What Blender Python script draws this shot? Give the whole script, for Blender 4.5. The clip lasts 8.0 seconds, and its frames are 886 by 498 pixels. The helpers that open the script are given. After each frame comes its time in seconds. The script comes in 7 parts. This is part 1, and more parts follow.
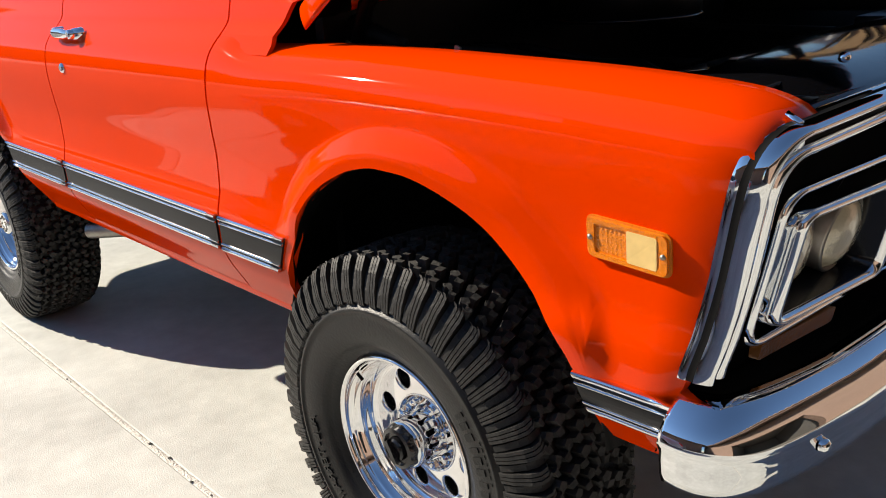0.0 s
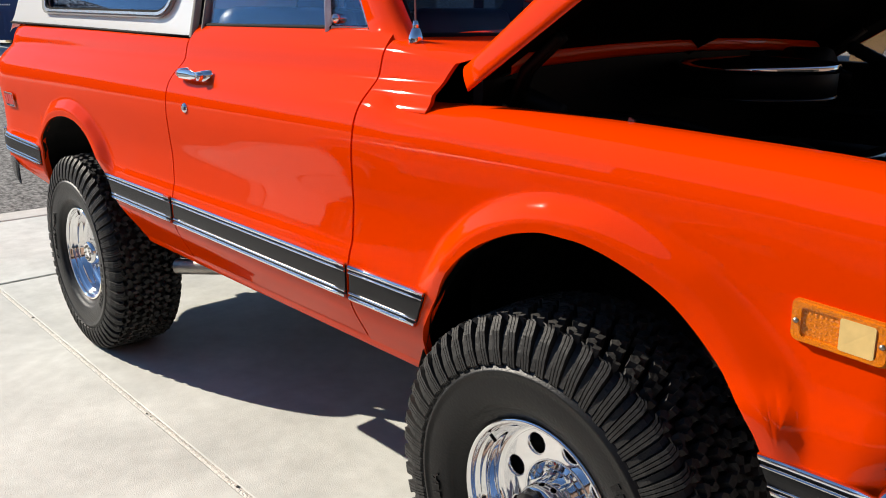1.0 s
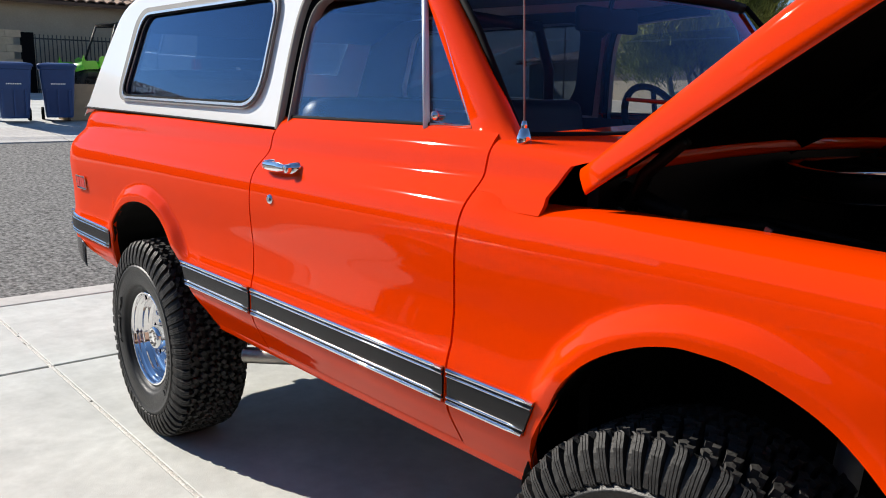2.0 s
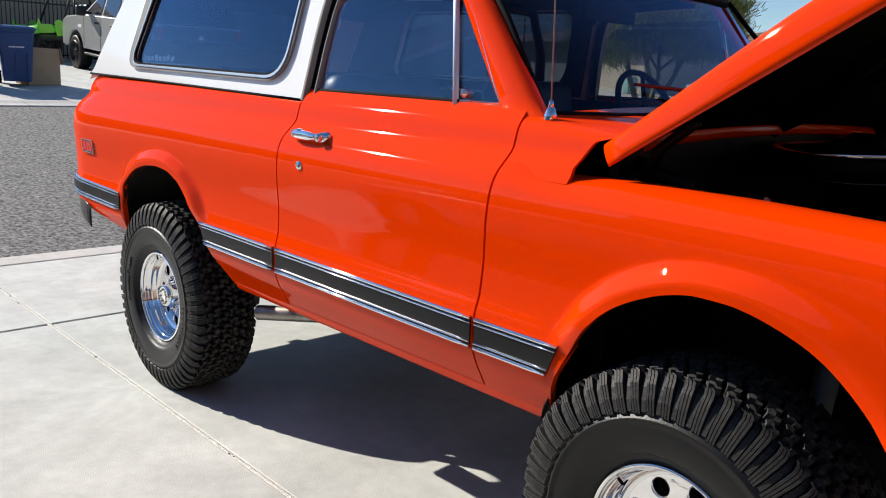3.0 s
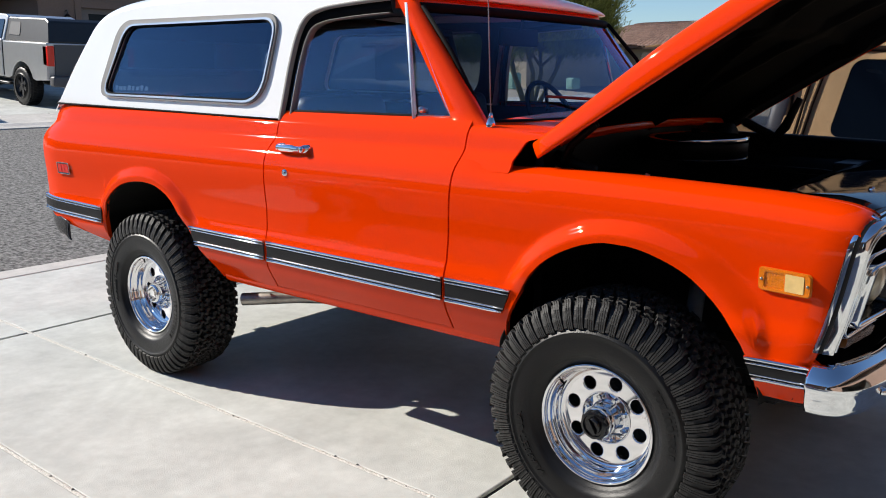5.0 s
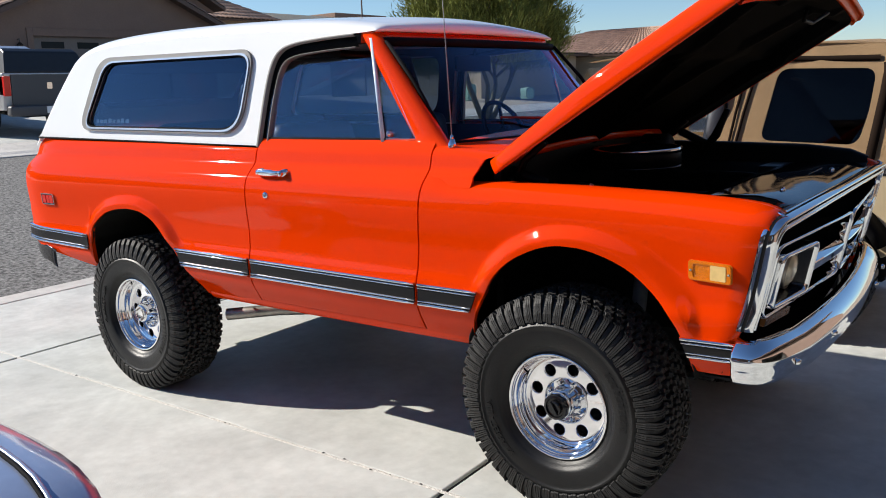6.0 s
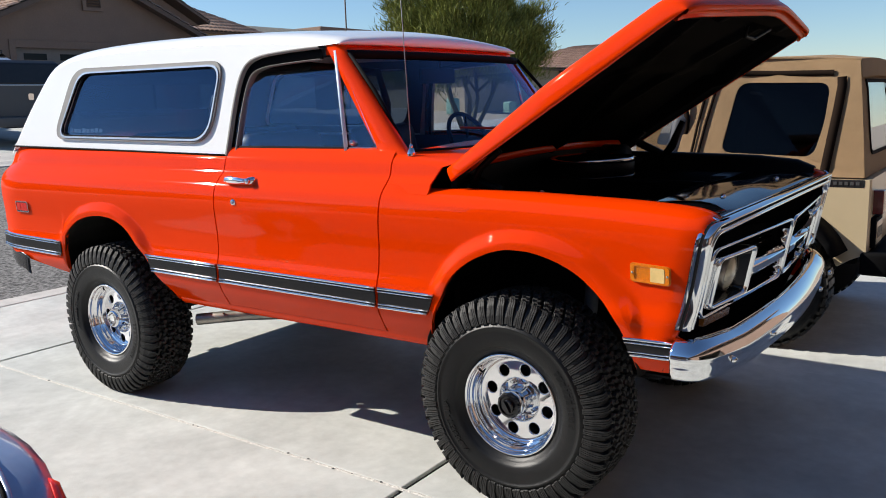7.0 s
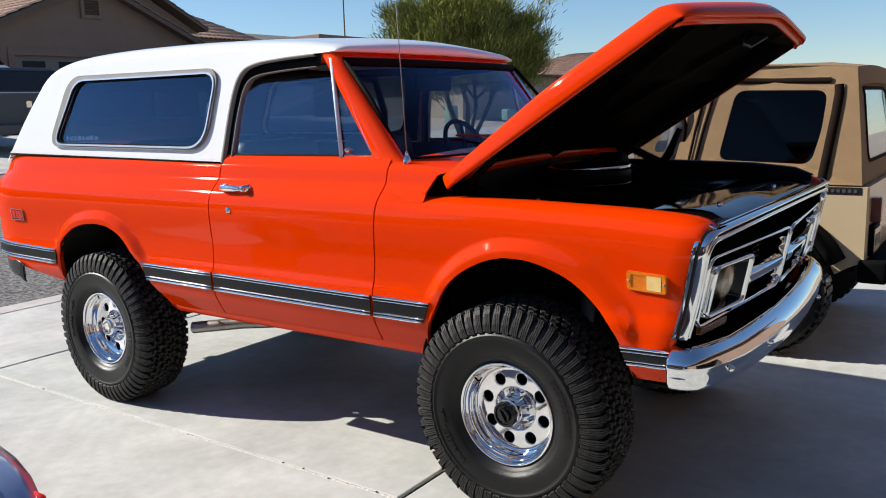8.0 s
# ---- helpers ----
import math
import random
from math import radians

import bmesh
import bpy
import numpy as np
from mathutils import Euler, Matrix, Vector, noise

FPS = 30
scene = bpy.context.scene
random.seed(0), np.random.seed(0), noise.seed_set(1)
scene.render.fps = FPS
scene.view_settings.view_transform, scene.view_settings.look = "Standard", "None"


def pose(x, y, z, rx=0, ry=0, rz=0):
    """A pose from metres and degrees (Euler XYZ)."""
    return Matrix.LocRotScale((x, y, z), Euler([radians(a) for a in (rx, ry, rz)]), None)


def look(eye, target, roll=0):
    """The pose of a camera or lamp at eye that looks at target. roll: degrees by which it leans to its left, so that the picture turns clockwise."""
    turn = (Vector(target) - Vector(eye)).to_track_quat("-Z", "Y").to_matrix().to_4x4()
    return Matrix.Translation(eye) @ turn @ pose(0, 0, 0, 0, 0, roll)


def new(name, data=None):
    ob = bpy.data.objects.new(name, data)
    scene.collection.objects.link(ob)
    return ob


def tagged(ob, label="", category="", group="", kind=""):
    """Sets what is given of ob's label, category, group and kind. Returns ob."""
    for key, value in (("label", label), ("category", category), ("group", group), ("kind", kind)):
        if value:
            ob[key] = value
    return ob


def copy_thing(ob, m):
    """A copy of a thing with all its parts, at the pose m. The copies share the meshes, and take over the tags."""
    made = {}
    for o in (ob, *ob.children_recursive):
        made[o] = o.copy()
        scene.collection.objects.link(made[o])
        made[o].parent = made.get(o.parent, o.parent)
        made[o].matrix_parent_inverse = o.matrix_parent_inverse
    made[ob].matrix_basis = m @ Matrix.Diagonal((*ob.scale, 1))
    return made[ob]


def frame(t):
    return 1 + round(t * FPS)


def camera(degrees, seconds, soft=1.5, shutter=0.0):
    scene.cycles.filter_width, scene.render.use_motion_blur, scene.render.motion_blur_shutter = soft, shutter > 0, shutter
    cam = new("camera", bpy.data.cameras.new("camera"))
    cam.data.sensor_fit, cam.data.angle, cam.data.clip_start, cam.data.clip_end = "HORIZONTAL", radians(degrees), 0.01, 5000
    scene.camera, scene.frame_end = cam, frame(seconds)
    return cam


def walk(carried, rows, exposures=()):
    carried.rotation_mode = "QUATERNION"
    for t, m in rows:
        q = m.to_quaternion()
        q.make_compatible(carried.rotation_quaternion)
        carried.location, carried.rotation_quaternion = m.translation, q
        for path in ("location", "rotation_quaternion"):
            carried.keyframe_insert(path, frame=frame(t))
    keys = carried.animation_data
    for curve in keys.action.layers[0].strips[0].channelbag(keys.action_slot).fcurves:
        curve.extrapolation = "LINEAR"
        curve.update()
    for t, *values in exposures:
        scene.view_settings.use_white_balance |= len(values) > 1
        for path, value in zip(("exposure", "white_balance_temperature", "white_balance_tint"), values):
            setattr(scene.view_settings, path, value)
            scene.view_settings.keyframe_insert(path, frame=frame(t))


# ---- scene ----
cam = camera(56.3, 8.0, soft=1.0)
PATH = [
    (0, (3.867, -0.955, 1.412), (2.484, 0.329, 0.751), -3.5),
    (0.5, (3.759, -1.082, 1.429), (2.377, 0.227, 0.816), -1.6),
    (1, (3.669, -1.167, 1.446), (2.24, 0.122, 0.901), 0.1),
    (1.5, (3.537, -1.163, 1.472), (2.031, 0.091, 1.071), 0.7),
    (1.7, (3.491, -1.177, 1.491), (1.973, 0.072, 1.119), 0.6),
    (2.8, (3.49, -1.538, 1.489), (2.056, -0.204, 1.086), 1.6),
    (3, (3.545, -1.58, 1.491), (2.126, -0.233, 1.075), 2.6),
    (3.5, (3.61, -1.699, 1.501), (2.236, -0.302, 1.099), 4.3),
    (3.8, (3.626, -1.845, 1.517), (2.281, -0.422, 1.107), 2.9),
    (4, (3.619, -1.933, 1.542), (2.304, -0.491, 1.106), 1.0),
    (4.5, (3.737, -2.111, 1.568), (2.467, -0.634, 1.116), 0.3),
    (4.7, (3.808, -2.183, 1.555), (2.553, -0.688, 1.117), 0.5),
    (5.8, (4.035, -2.57, 1.617), (2.852, -1.002, 1.237), -2.2),
    (6, (4.08, -2.593, 1.623), (2.912, -1.015, 1.239), -2.1),
    (6.5, (4.202, -2.63, 1.61), (3.052, -1.035, 1.243), -1.8),
    (7, (4.245, -2.633, 1.607), (3.103, -1.03, 1.254), -1.8),
    (7.5, (4.247, -2.621, 1.605), (3.107, -1.013, 1.263), -1.8),
    (8, (4.244, -2.611, 1.607), (3.103, -1.003, 1.271), -1.8),
]
walk(cam, [(t, look(eye, target, roll)) for t, eye, target, roll in PATH], exposures=[(0, 0.79, 7300, 10), (0.5, 0.68, 7200, 10), (1.0, 0.63, 7050, 10), (1.7, 0.60, 6750, 10), (8, 0.57, 6600, 10)])

# ---- light: clear morning sky, sun behind the truck's rear quarter ----
SUN = Vector((-1.42, -0.585, 1.0)).normalized()
ELEV = math.asin(SUN.z)
world = bpy.data.worlds.new("sky")
scene.world = world
world.use_nodes = True
wn = world.node_tree
sky = wn.nodes.new("ShaderNodeTexSky")
sky.sky_type, sky.sun_disc = "NISHITA", False
sky.sun_elevation, sky.sun_rotation = ELEV, math.atan2(SUN.x, SUN.y)
sky.air_density, sky.dust_density, sky.ozone_density = 1.0, 0.0, 6.5
wn.links.new(sky.outputs[0], wn.nodes["Background"].inputs[0])
wn.nodes["Background"].inputs[1].default_value = 0.087
sun = new("sun", bpy.data.lights.new("sun", "SUN"))
sun.data.energy, sun.data.angle, sun.data.color = 5.0, radians(0.53), (1.0, 0.95, 0.87)
sun.matrix_world = look(SUN * 40, (0, 0, 0))


# ---- materials ----
def mat(name, color, rough=0.5, metal=0.0, coat=0.0, vary=0.0, scale=8.0, bump=0.0, bscale=120.0, spec=0.5, stain=0.0, sscale=1.2, rvary=0.0, island=0.0, coat_rough=0.05):
    m = bpy.data.materials.new(name)
    m.use_nodes = True
    nt = m.node_tree
    b = nt.nodes["Principled BSDF"]
    b.inputs["Base Color"].default_value = (*color, 1)
    b.inputs["Roughness"].default_value = rough
    b.inputs["Metallic"].default_value = metal
    b.inputs["Coat Weight"].default_value = coat
    b.inputs["Coat Roughness"].default_value = coat_rough
    b.inputs["Specular IOR Level"].default_value = spec
    tc = nt.nodes.new("ShaderNodeTexCoord")

    def tex(sc, detail=4.0, rough_=0.55):
        n = nt.nodes.new("ShaderNodeTexNoise")
        n.inputs["Scale"].default_value, n.inputs["Detail"].default_value, n.inputs["Roughness"].default_value = sc, detail, rough_
        nt.links.new(tc.outputs["Object"], n.inputs["Vector"])
        return n.outputs["Fac"]

    def ramp(src, lo, hi):
        n = nt.nodes.new("ShaderNodeMapRange")
        n.inputs["From Min"].default_value, n.inputs["From Max"].default_value = 0.3, 0.7
        n.inputs["To Min"].default_value, n.inputs["To Max"].default_value = lo, hi
        nt.links.new(src, n.inputs["Value"])
        return n.outputs["Result"]

    gain = None

    def times(a, b_):
        n = nt.nodes.new("ShaderNodeMath")
        n.operation = "MULTIPLY"
        nt.links.new(a, n.inputs[0])
        nt.links.new(b_, n.inputs[1])
        return n.outputs[0]

    if vary:
        gain = ramp(tex(scale), 1 - vary, 1 + vary)
    if stain:
        g2 = ramp(tex(sscale, 6.0, 0.65), 1 - stain, 1 + stain * 0.5)
        gain = times(gain, g2) if gain else g2
    if island:
        oi = nt.nodes.new("ShaderNodeNewGeometry")
        n = nt.nodes.new("ShaderNodeMapRange")
        n.inputs["To Min"].default_value, n.inputs["To Max"].default_value = 1 - island, 1 + island
        nt.links.new(oi.outputs["Random Per Island"], n.inputs["Value"])
        gain = times(gain, n.outputs["Result"]) if gain else n.outputs["Result"]
    if gain:
        n = nt.nodes.new("ShaderNodeVectorMath")
        n.operation = "SCALE"
        n.inputs[0].default_value = color
        nt.links.new(gain, n.inputs["Scale"])
        nt.links.new(n.outputs[0], b.inputs["Base Color"])
    if rvary:
        nt.links.new(ramp(tex(scale * 0.7), max(rough - rvary, 0.02), rough + rvary), b.inputs["Roughness"])
    if bump:
        n = nt.nodes.new("ShaderNodeBump")
        n.inputs["Strength"].default_value, n.inputs["Distance"].default_value = bump, 0.01
        nt.links.new(tex(bscale, 3.0), n.inputs["Height"])
        nt.links.new(n.outputs[0], b.inputs["Normal"])
    return m


def glass_mat(name, tint, gloss=(1.0, 1.0, 1.0), facing=0.08):
    """Thin pane: a tinted see-through sheet whose gloss grows towards grazing view."""
    m = bpy.data.materials.new(name)
    m.use_nodes = True
    nt = m.node_tree
    for n in list(nt.nodes):
        nt.nodes.remove(n)
    out = nt.nodes.new("ShaderNodeOutputMaterial")
    mix = nt.nodes.new("ShaderNodeMixShader")
    tr = nt.nodes.new("ShaderNodeBsdfTransparent")
    gl = nt.nodes.new("ShaderNodeBsdfGlossy")
    lw = nt.nodes.new("ShaderNodeLayerWeight")
    lw.inputs["Blend"].default_value = 0.5
    pw = nt.nodes.new("ShaderNodeMath")
    pw.operation = "POWER"
    pw.inputs[1].default_value = 4.0
    ma = nt.nodes.new("ShaderNodeMath")
    ma.operation = "MULTIPLY_ADD"
    ma.inputs[1].default_value, ma.inputs[2].default_value = 1 - facing, facing
    tr.inputs[0].default_value = (*tint, 1)
    gl.inputs[0].default_value = (*gloss, 1)
    gl.inputs["Roughness"].default_value = 0.01
    nt.links.new(lw.outputs["Facing"], pw.inputs[0])
    nt.links.new(pw.outputs[0], ma.inputs[0])
    nt.links.new(ma.outputs[0], mix.inputs[0])
    nt.links.new(tr.outputs[0], mix.inputs[1])
    nt.links.new(gl.outputs[0], mix.inputs[2])
    nt.links.new(mix.outputs[0], out.inputs[0])
    return m


PAINT = mat("orange_enamel", (0.75, 0.040, 0.0008), 0.5, 0, 0.43, vary=0.015, scale=3, spec=0.0, coat_rough=0.028)
WHITE = mat("white_enamel", (0.86, 0.86, 0.84), 0.3, 0, 0.7, vary=0.02, scale=2)
CHROME = mat("chrome", (0.78, 0.79, 0.80), 0.018, 1.0, vary=0.02, scale=5)
ALLOY = mat("polished_alloy", (0.86, 0.86, 0.87), 0.045, 1.0, rvary=0.02, scale=14)
BLACK = mat("satin_black", (0.012, 0.012, 0.013), 0.42, vary=0.2, scale=9)
GLOSSBLACK = mat("gloss_black", (0.008, 0.008, 0.009), 0.16, vary=0.2, scale=6)
SEAL = mat("black_rubber_seal", (0.006, 0.006, 0.007), 0.75, spec=0.06)
SEALGREY = mat("grey_rubber_gasket", (0.20, 0.195, 0.185), 0.6, vary=0.1)
TYRE = mat("tyre_rubber", (0.004, 0.004, 0.0043), 0.44, spec=0.35, vary=0.25, scale=25, bump=0.15, bscale=160, stain=0.2, sscale=5)
# Lighter than the sidewall: dust, plus sun on the lug tops put into colour.
TREAD = mat("dusty_sunlit_tread_rubber", (0.018, 0.0175, 0.017), 0.6, spec=0.35, vary=0.35, scale=18, bump=0.2, bscale=140, stain=0.3, sscale=6)
TRIM = mat("black_insert", (0.010, 0.010, 0.011), 0.45, spec=0.2, bump=0.1, bscale=300)
STEEL = mat("weathered_steel", (0.30, 0.28, 0.25), 0.42, 0.9, vary=0.25, scale=18, rvary=0.12)
BAY = mat("engine_bay_black", (0.004, 0.004, 0.004), 0.5, spec=0.12, vary=0.3, scale=14)
AMBER = mat("amber_lens", (0.78, 0.20, 0.004), 0.12, 0, 0.8, vary=0.1, scale=60, bump=0.3, bscale=240)
CREAM = mat("clear_reflector", (0.86, 0.60, 0.24), 0.15, 0, 0.8, vary=0.08, scale=40)
REDLENS = mat("red_lens", (0.70, 0.018, 0.010), 0.2, 0, 0.25, vary=0.1, scale=60)
LAMPGLASS = mat("sealed_beam_glass", (0.58, 0.53, 0.40), 0.12, 0.2, 0.8, bump=0.25, bscale=70)
VINYL = mat("dark_vinyl", (0.02, 0.022, 0.03), 0.45, vary=0.15, bump=0.15, bscale=180)
GLASS = glass_mat("tinted_glass", (0.84, 0.89, 0.93), (0.45, 0.66, 1.0), 0.06)
QGLASS = glass_mat("dark_quarter_glass", (0.34, 0.42, 0.52), (0.45, 0.66, 1.0), 0.06)
FLATBLACK = mat("flat_black_paint", (0.005, 0.005, 0.0055), 0.75, vary=0.2, scale=12, spec=0.06)
BEAD = mat("bright_bead", (0.74, 0.75, 0.77), 0.25, 0.7, vary=0.05)
SCREEN = glass_mat("windscreen_glass", (0.70, 0.74, 0.78), (0.45, 0.64, 1.0), 0.02)


# ---- building helpers ----
def part(name, bm, material, parent=None, label="", smooth=True, solid=0.0, bevel=0.0):
    me = bpy.data.meshes.new(name)
    bm.normal_update()
    bm.to_mesh(me)
    bm.free()
    me.materials.append(material)
    if smooth:
        me.polygons.foreach_set("use_smooth", [True] * len(me.polygons))
    ob = new(name, me)
    if parent is not None:
        ob.parent = parent
        if parent.type == "EMPTY":
            ob.matrix_parent_inverse = Matrix.Translation(-parent.location)
    if label:
        ob["label"] = label
    if bevel:
        md = ob.modifiers.new("bevel", "BEVEL")
        md.width, md.segments, md.limit_method = bevel, 2, "ANGLE"
    if solid:
        md = ob.modifiers.new("solid", "SOLIDIFY")
        md.thickness, md.offset = solid, 0
    return ob


def thing(name, at, label, category, group="", kind=""):
    ob = new(name)
    ob.location = at
    ob.empty_display_size = 0.2
    return tagged(ob, label, category, group, kind)


def box(bm, x0, y0, z0, x1, y1, z1, m=None):
    vs = [Vector((x, y, z)) for x in (x0, x1) for y in (y0, y1) for z in (z0, z1)]
    if m:
        vs = [m @ v for v in vs]
    v = [bm.verts.new(p) for p in vs]
    for f in ((0, 1, 3, 2), (4, 6, 7, 5), (0, 4, 5, 1), (2, 3, 7, 6), (0, 2, 6, 4), (1, 5, 7, 3)):
        bm.faces.new([v[i] for i in f])
    return v


def boxed(*dims, m=None):
    bm = bmesh.new()
    box(bm, *dims, m=m)
    return bm


def grid(bm, rows, close=False):
    """Faces over rows of points."""
    vr = [[bm.verts.new(p) for p in r] for r in rows]
    for a, b in zip(vr, vr[1:]):
        n = len(a)
        for i in range(n if close else n - 1):
            j = (i + 1) % n
            bm.faces.new((a[i], a[j], b[j], b[i]))
    return vr


def lathe(bm, prof, n=48, m=None):
    """Turn (radius, along) points round the local y axis."""
    rows = []
    for r, a in prof:
        row = []
        for i in range(n):
            t = 2 * math.pi * i / n
            p = Vector((r * math.cos(t), a, r * math.sin(t)))
            row.append(m @ p if m else p)
        rows.append(row)
    return grid(bm, rows, True)


def tube(bm, pts, r, n=10, cap=True):
    """A round bar along points."""
    pts = [Vector(p) for p in pts]
    rows = []
    for i, p in enumerate(pts):
        d = (pts[min(i + 1, len(pts) - 1)] - pts[max(i - 1, 0)]).normalized()
        u = d.orthogonal().normalized() if i == 0 else (u - d * u.dot(d)).normalized()
        w = d.cross(u)
        rr = r[i] if isinstance(r, (list, tuple)) else r
        rows.append([p + (u * math.cos(a) + w * math.sin(a)) * rr for a in [2 * math.pi * k / n for k in range(n)]])
    vr = grid(bm, rows, True)
    if cap:
        bm.faces.new(vr[0][::-1])
        bm.faces.new(vr[-1])


def rounded(pts, r, n=6):
    """Round the corners of a closed 2D outline."""
    out = []
    k = len(pts)
    for i in range(k):
        p, a, b = Vector(pts[i]), Vector(pts[i - 1]), Vector(pts[(i + 1) % k])
        rr = r[i] if isinstance(r, (list, tuple)) else r
        d1, d2 = (a - p), (b - p)
        l1, l2 = min(rr, d1.length * 0.48), min(rr, d2.length * 0.48)
        s, e = p + d1.normalized() * l1, p + d2.normalized() * l2
        for j in range(n + 1):
            t = j / n
            out.append((s * (1 - t) ** 2 + p * 2 * t * (1 - t) + e * t * t))
    return out


def filled(bm, loops, place):
    """A flat sheet bounded by closed 2D loops (the first outside, the others holes), set in space by place(u, v)."""
    es, rims = [], []
    for lp in loops:
        v = [bm.verts.new(place(*p)) for p in lp]
        rims.append(v)
        es += [bm.edges.new((v[i], v[(i + 1) % len(v)])) for i in range(len(v))]
    bmesh.ops.triangle_fill(bm, use_beauty=True, edges=es)
    return rims


def slab(loops, place, depth):
    """A plate with real thickness from 2D loops; depth is a vector."""
    bm = bmesh.new()
    depth = Vector(depth)
    a = filled(bm, loops, place)
    b = filled(bm, loops, lambda u, v: Vector(place(u, v)) + depth)
    for ra, rb in zip(a, b):
        n = len(ra)
        for i in range(n):
            bm.faces.new((ra[i], ra[(i + 1) % n], rb[(i + 1) % n], rb[i]))
    bmesh.ops.recalc_face_normals(bm, faces=bm.faces)
    return bm


def lerp(xs, x):
    """Piecewise linear through (key, value) pairs."""
    if x <= xs[0][0]:
        return xs[0][1]
    for (a, va), (b, vb) in zip(xs, xs[1:]):
        if x <= b:
            return va + (vb - va) * (x - a) / (b - a)
    return xs[-1][1]


def smooth_lerp(xs, x):
    """Monotone-ish cubic through (key, value) pairs."""
    if x <= xs[0][0]:
        return xs[0][1]
    if x >= xs[-1][0]:
        return xs[-1][1]
    for i in range(len(xs) - 1):
        if x <= xs[i + 1][0]:
            break
    x0, y0 = xs[i]
    x1, y1 = xs[i + 1]
    h = x1 - x0
    d = (y1 - y0) / h
    da = (y0 - xs[i - 1][1]) / (x0 - xs[i - 1][0]) if i > 0 else d
    db = (xs[i + 2][1] - y1) / (xs[i + 2][0] - x1) if i + 2 < len(xs) else d
    m0 = 0 if da * d <= 0 else 2 * da * d / (da + d)
    m1 = 0 if db * d <= 0 else 2 * db * d / (db + d)
    t = (x - x0) / h
    return (y0 * (1 + 2 * t) * (1 - t) ** 2 + m0 * h * t * (1 - t) ** 2 + y1 * t * t * (3 - 2 * t) + m1 * h * t * t * (t - 1))


# ---- ground: driveway, street rising gently beyond, far yards ----
STREET0, STREET1, RISE = -3.06, -11.8, 0.075


def ground_z(x):
    """The driveway falls to the street, so the street lies in a plane that rises away from the driveway's."""
    return 0.0 if x > STREET0 else min(RISE * (STREET0 - x), 1.38)


CONCRETE = mat("driveway_concrete", (0.525, 0.535, 0.505), 0.72, vary=0.07, scale=14, bump=0.25, bscale=240, stain=0.24, sscale=1.9, rvary=0.12)
ASPHALT = mat("street_asphalt", (0.165, 0.16, 0.152), 0.95, vary=0.95, scale=26, bump=1.0, bscale=34, stain=0.55, sscale=70)
GRAVEL = mat("desert_gravel", (0.42, 0.34, 0.26), 0.95, vary=0.3, scale=30, bump=0.8, bscale=60, stain=0.2, sscale=0.5)
JOINT = mat("joint_filler", (0.62, 0.60, 0.55), 0.9, vary=0.25, scale=60, bump=1.0, bscale=120)
DARKJOINT = mat("open_joint", (0.05, 0.048, 0.045), 0.95, vary=0.3, scale=40)
KERB = mat("kerb_concrete", (0.50, 0.48, 0.45), 0.85, vary=0.1, scale=10, bump=0.4, bscale=150, stain=0.15)

bm = bmesh.new()
xs = [300, 120, 60, 30, 12, -2.95, -3.06, -3.4, -5, -8, -11.8, -14, -17, -21.46, -25, -40, -80, -200, -400]
ys = [-400, -150, -60, -25, -9, 0, 1.9, 2.2, 6.8, 9.5, 12, 25, 46, 60, 150, 400]
grid(bm, [[(x, y, max(ground_z(x), min(0.9, 0.022 * max(0.0, y - 6))) - (0.06 if x < -3 or y < 2 or y > 9 else 0.20)) for y in ys] for x in xs])
bmesh.ops.recalc_face_normals(bm, faces=bm.faces)
tagged(part("ground", bm, GRAVEL, smooth=False), "tan desert gravel ground around the houses", "ground", kind="structure")

bm = bmesh.new()
grid(bm, [[(x, y, ground_z(x) - 0.012) for y in (-80, -30, -10, 0, 10, 30, 80)] for x in (STREET0, -5, -7, -10, STREET1)])
bmesh.ops.recalc_face_normals(bm, faces=bm.faces)
tagged(part("road", bm, ASPHALT, smooth=False), "coarse grey chip-seal asphalt street", "road", kind="structure")

# driveway slabs, separated by joints
drive = thing("driveway", (0.5, 0, 0), "pale grey concrete driveway slabs with filled joints", "driveway", kind="structure")
linspace6 = [2 * math.pi * i / 6 for i in range(6)]
YJ = [-4.3, -3.6, -0.93, -0.095, 2.30]
XJ = [-2.79, -1.225, 2.19, 5.6, 8.6]
for i in range(len(XJ) - 1):
    for j in range(len(YJ) - 1):
        bm = boxed(XJ[i] + 0.013, YJ[j] + 0.009, -0.1, XJ[i + 1] - 0.013, YJ[j + 1] - 0.009, 0)
        part("slab", bm, CONCRETE, drive, smooth=False, bevel=0.006)
PAD_Z = -0.13
for k in range(4):
    part("pad_slab", boxed(-2.78 + k * 3.4, 2.305, -0.3, 0.60 + k * 3.4, 6.6, PAD_Z), CONCRETE, drive, smooth=False, bevel=0.006)
for y in YJ[1:-1]:
    bm = bmesh.new()
    rows = []
    x = XJ[0]
    while x < XJ[-1]:
        e = 0.010 + 0.004 * noise.noise((x * 9, y, 3))
        h = 0.0015 + 0.0035 * noise.noise((x * 23, y, 7))
        rows.append([(x, y - e - 0.003, -0.004), (x, y - e * 0.4, h), (x, y + e * 0.4, h * 0.6), (x, y + e + 0.003, -0.004)])
        x += 0.02
    grid(bm, rows)
    part("joint_strip", bm, JOINT, drive, "rough pale filler in the joint")
rj = random.Random(21)
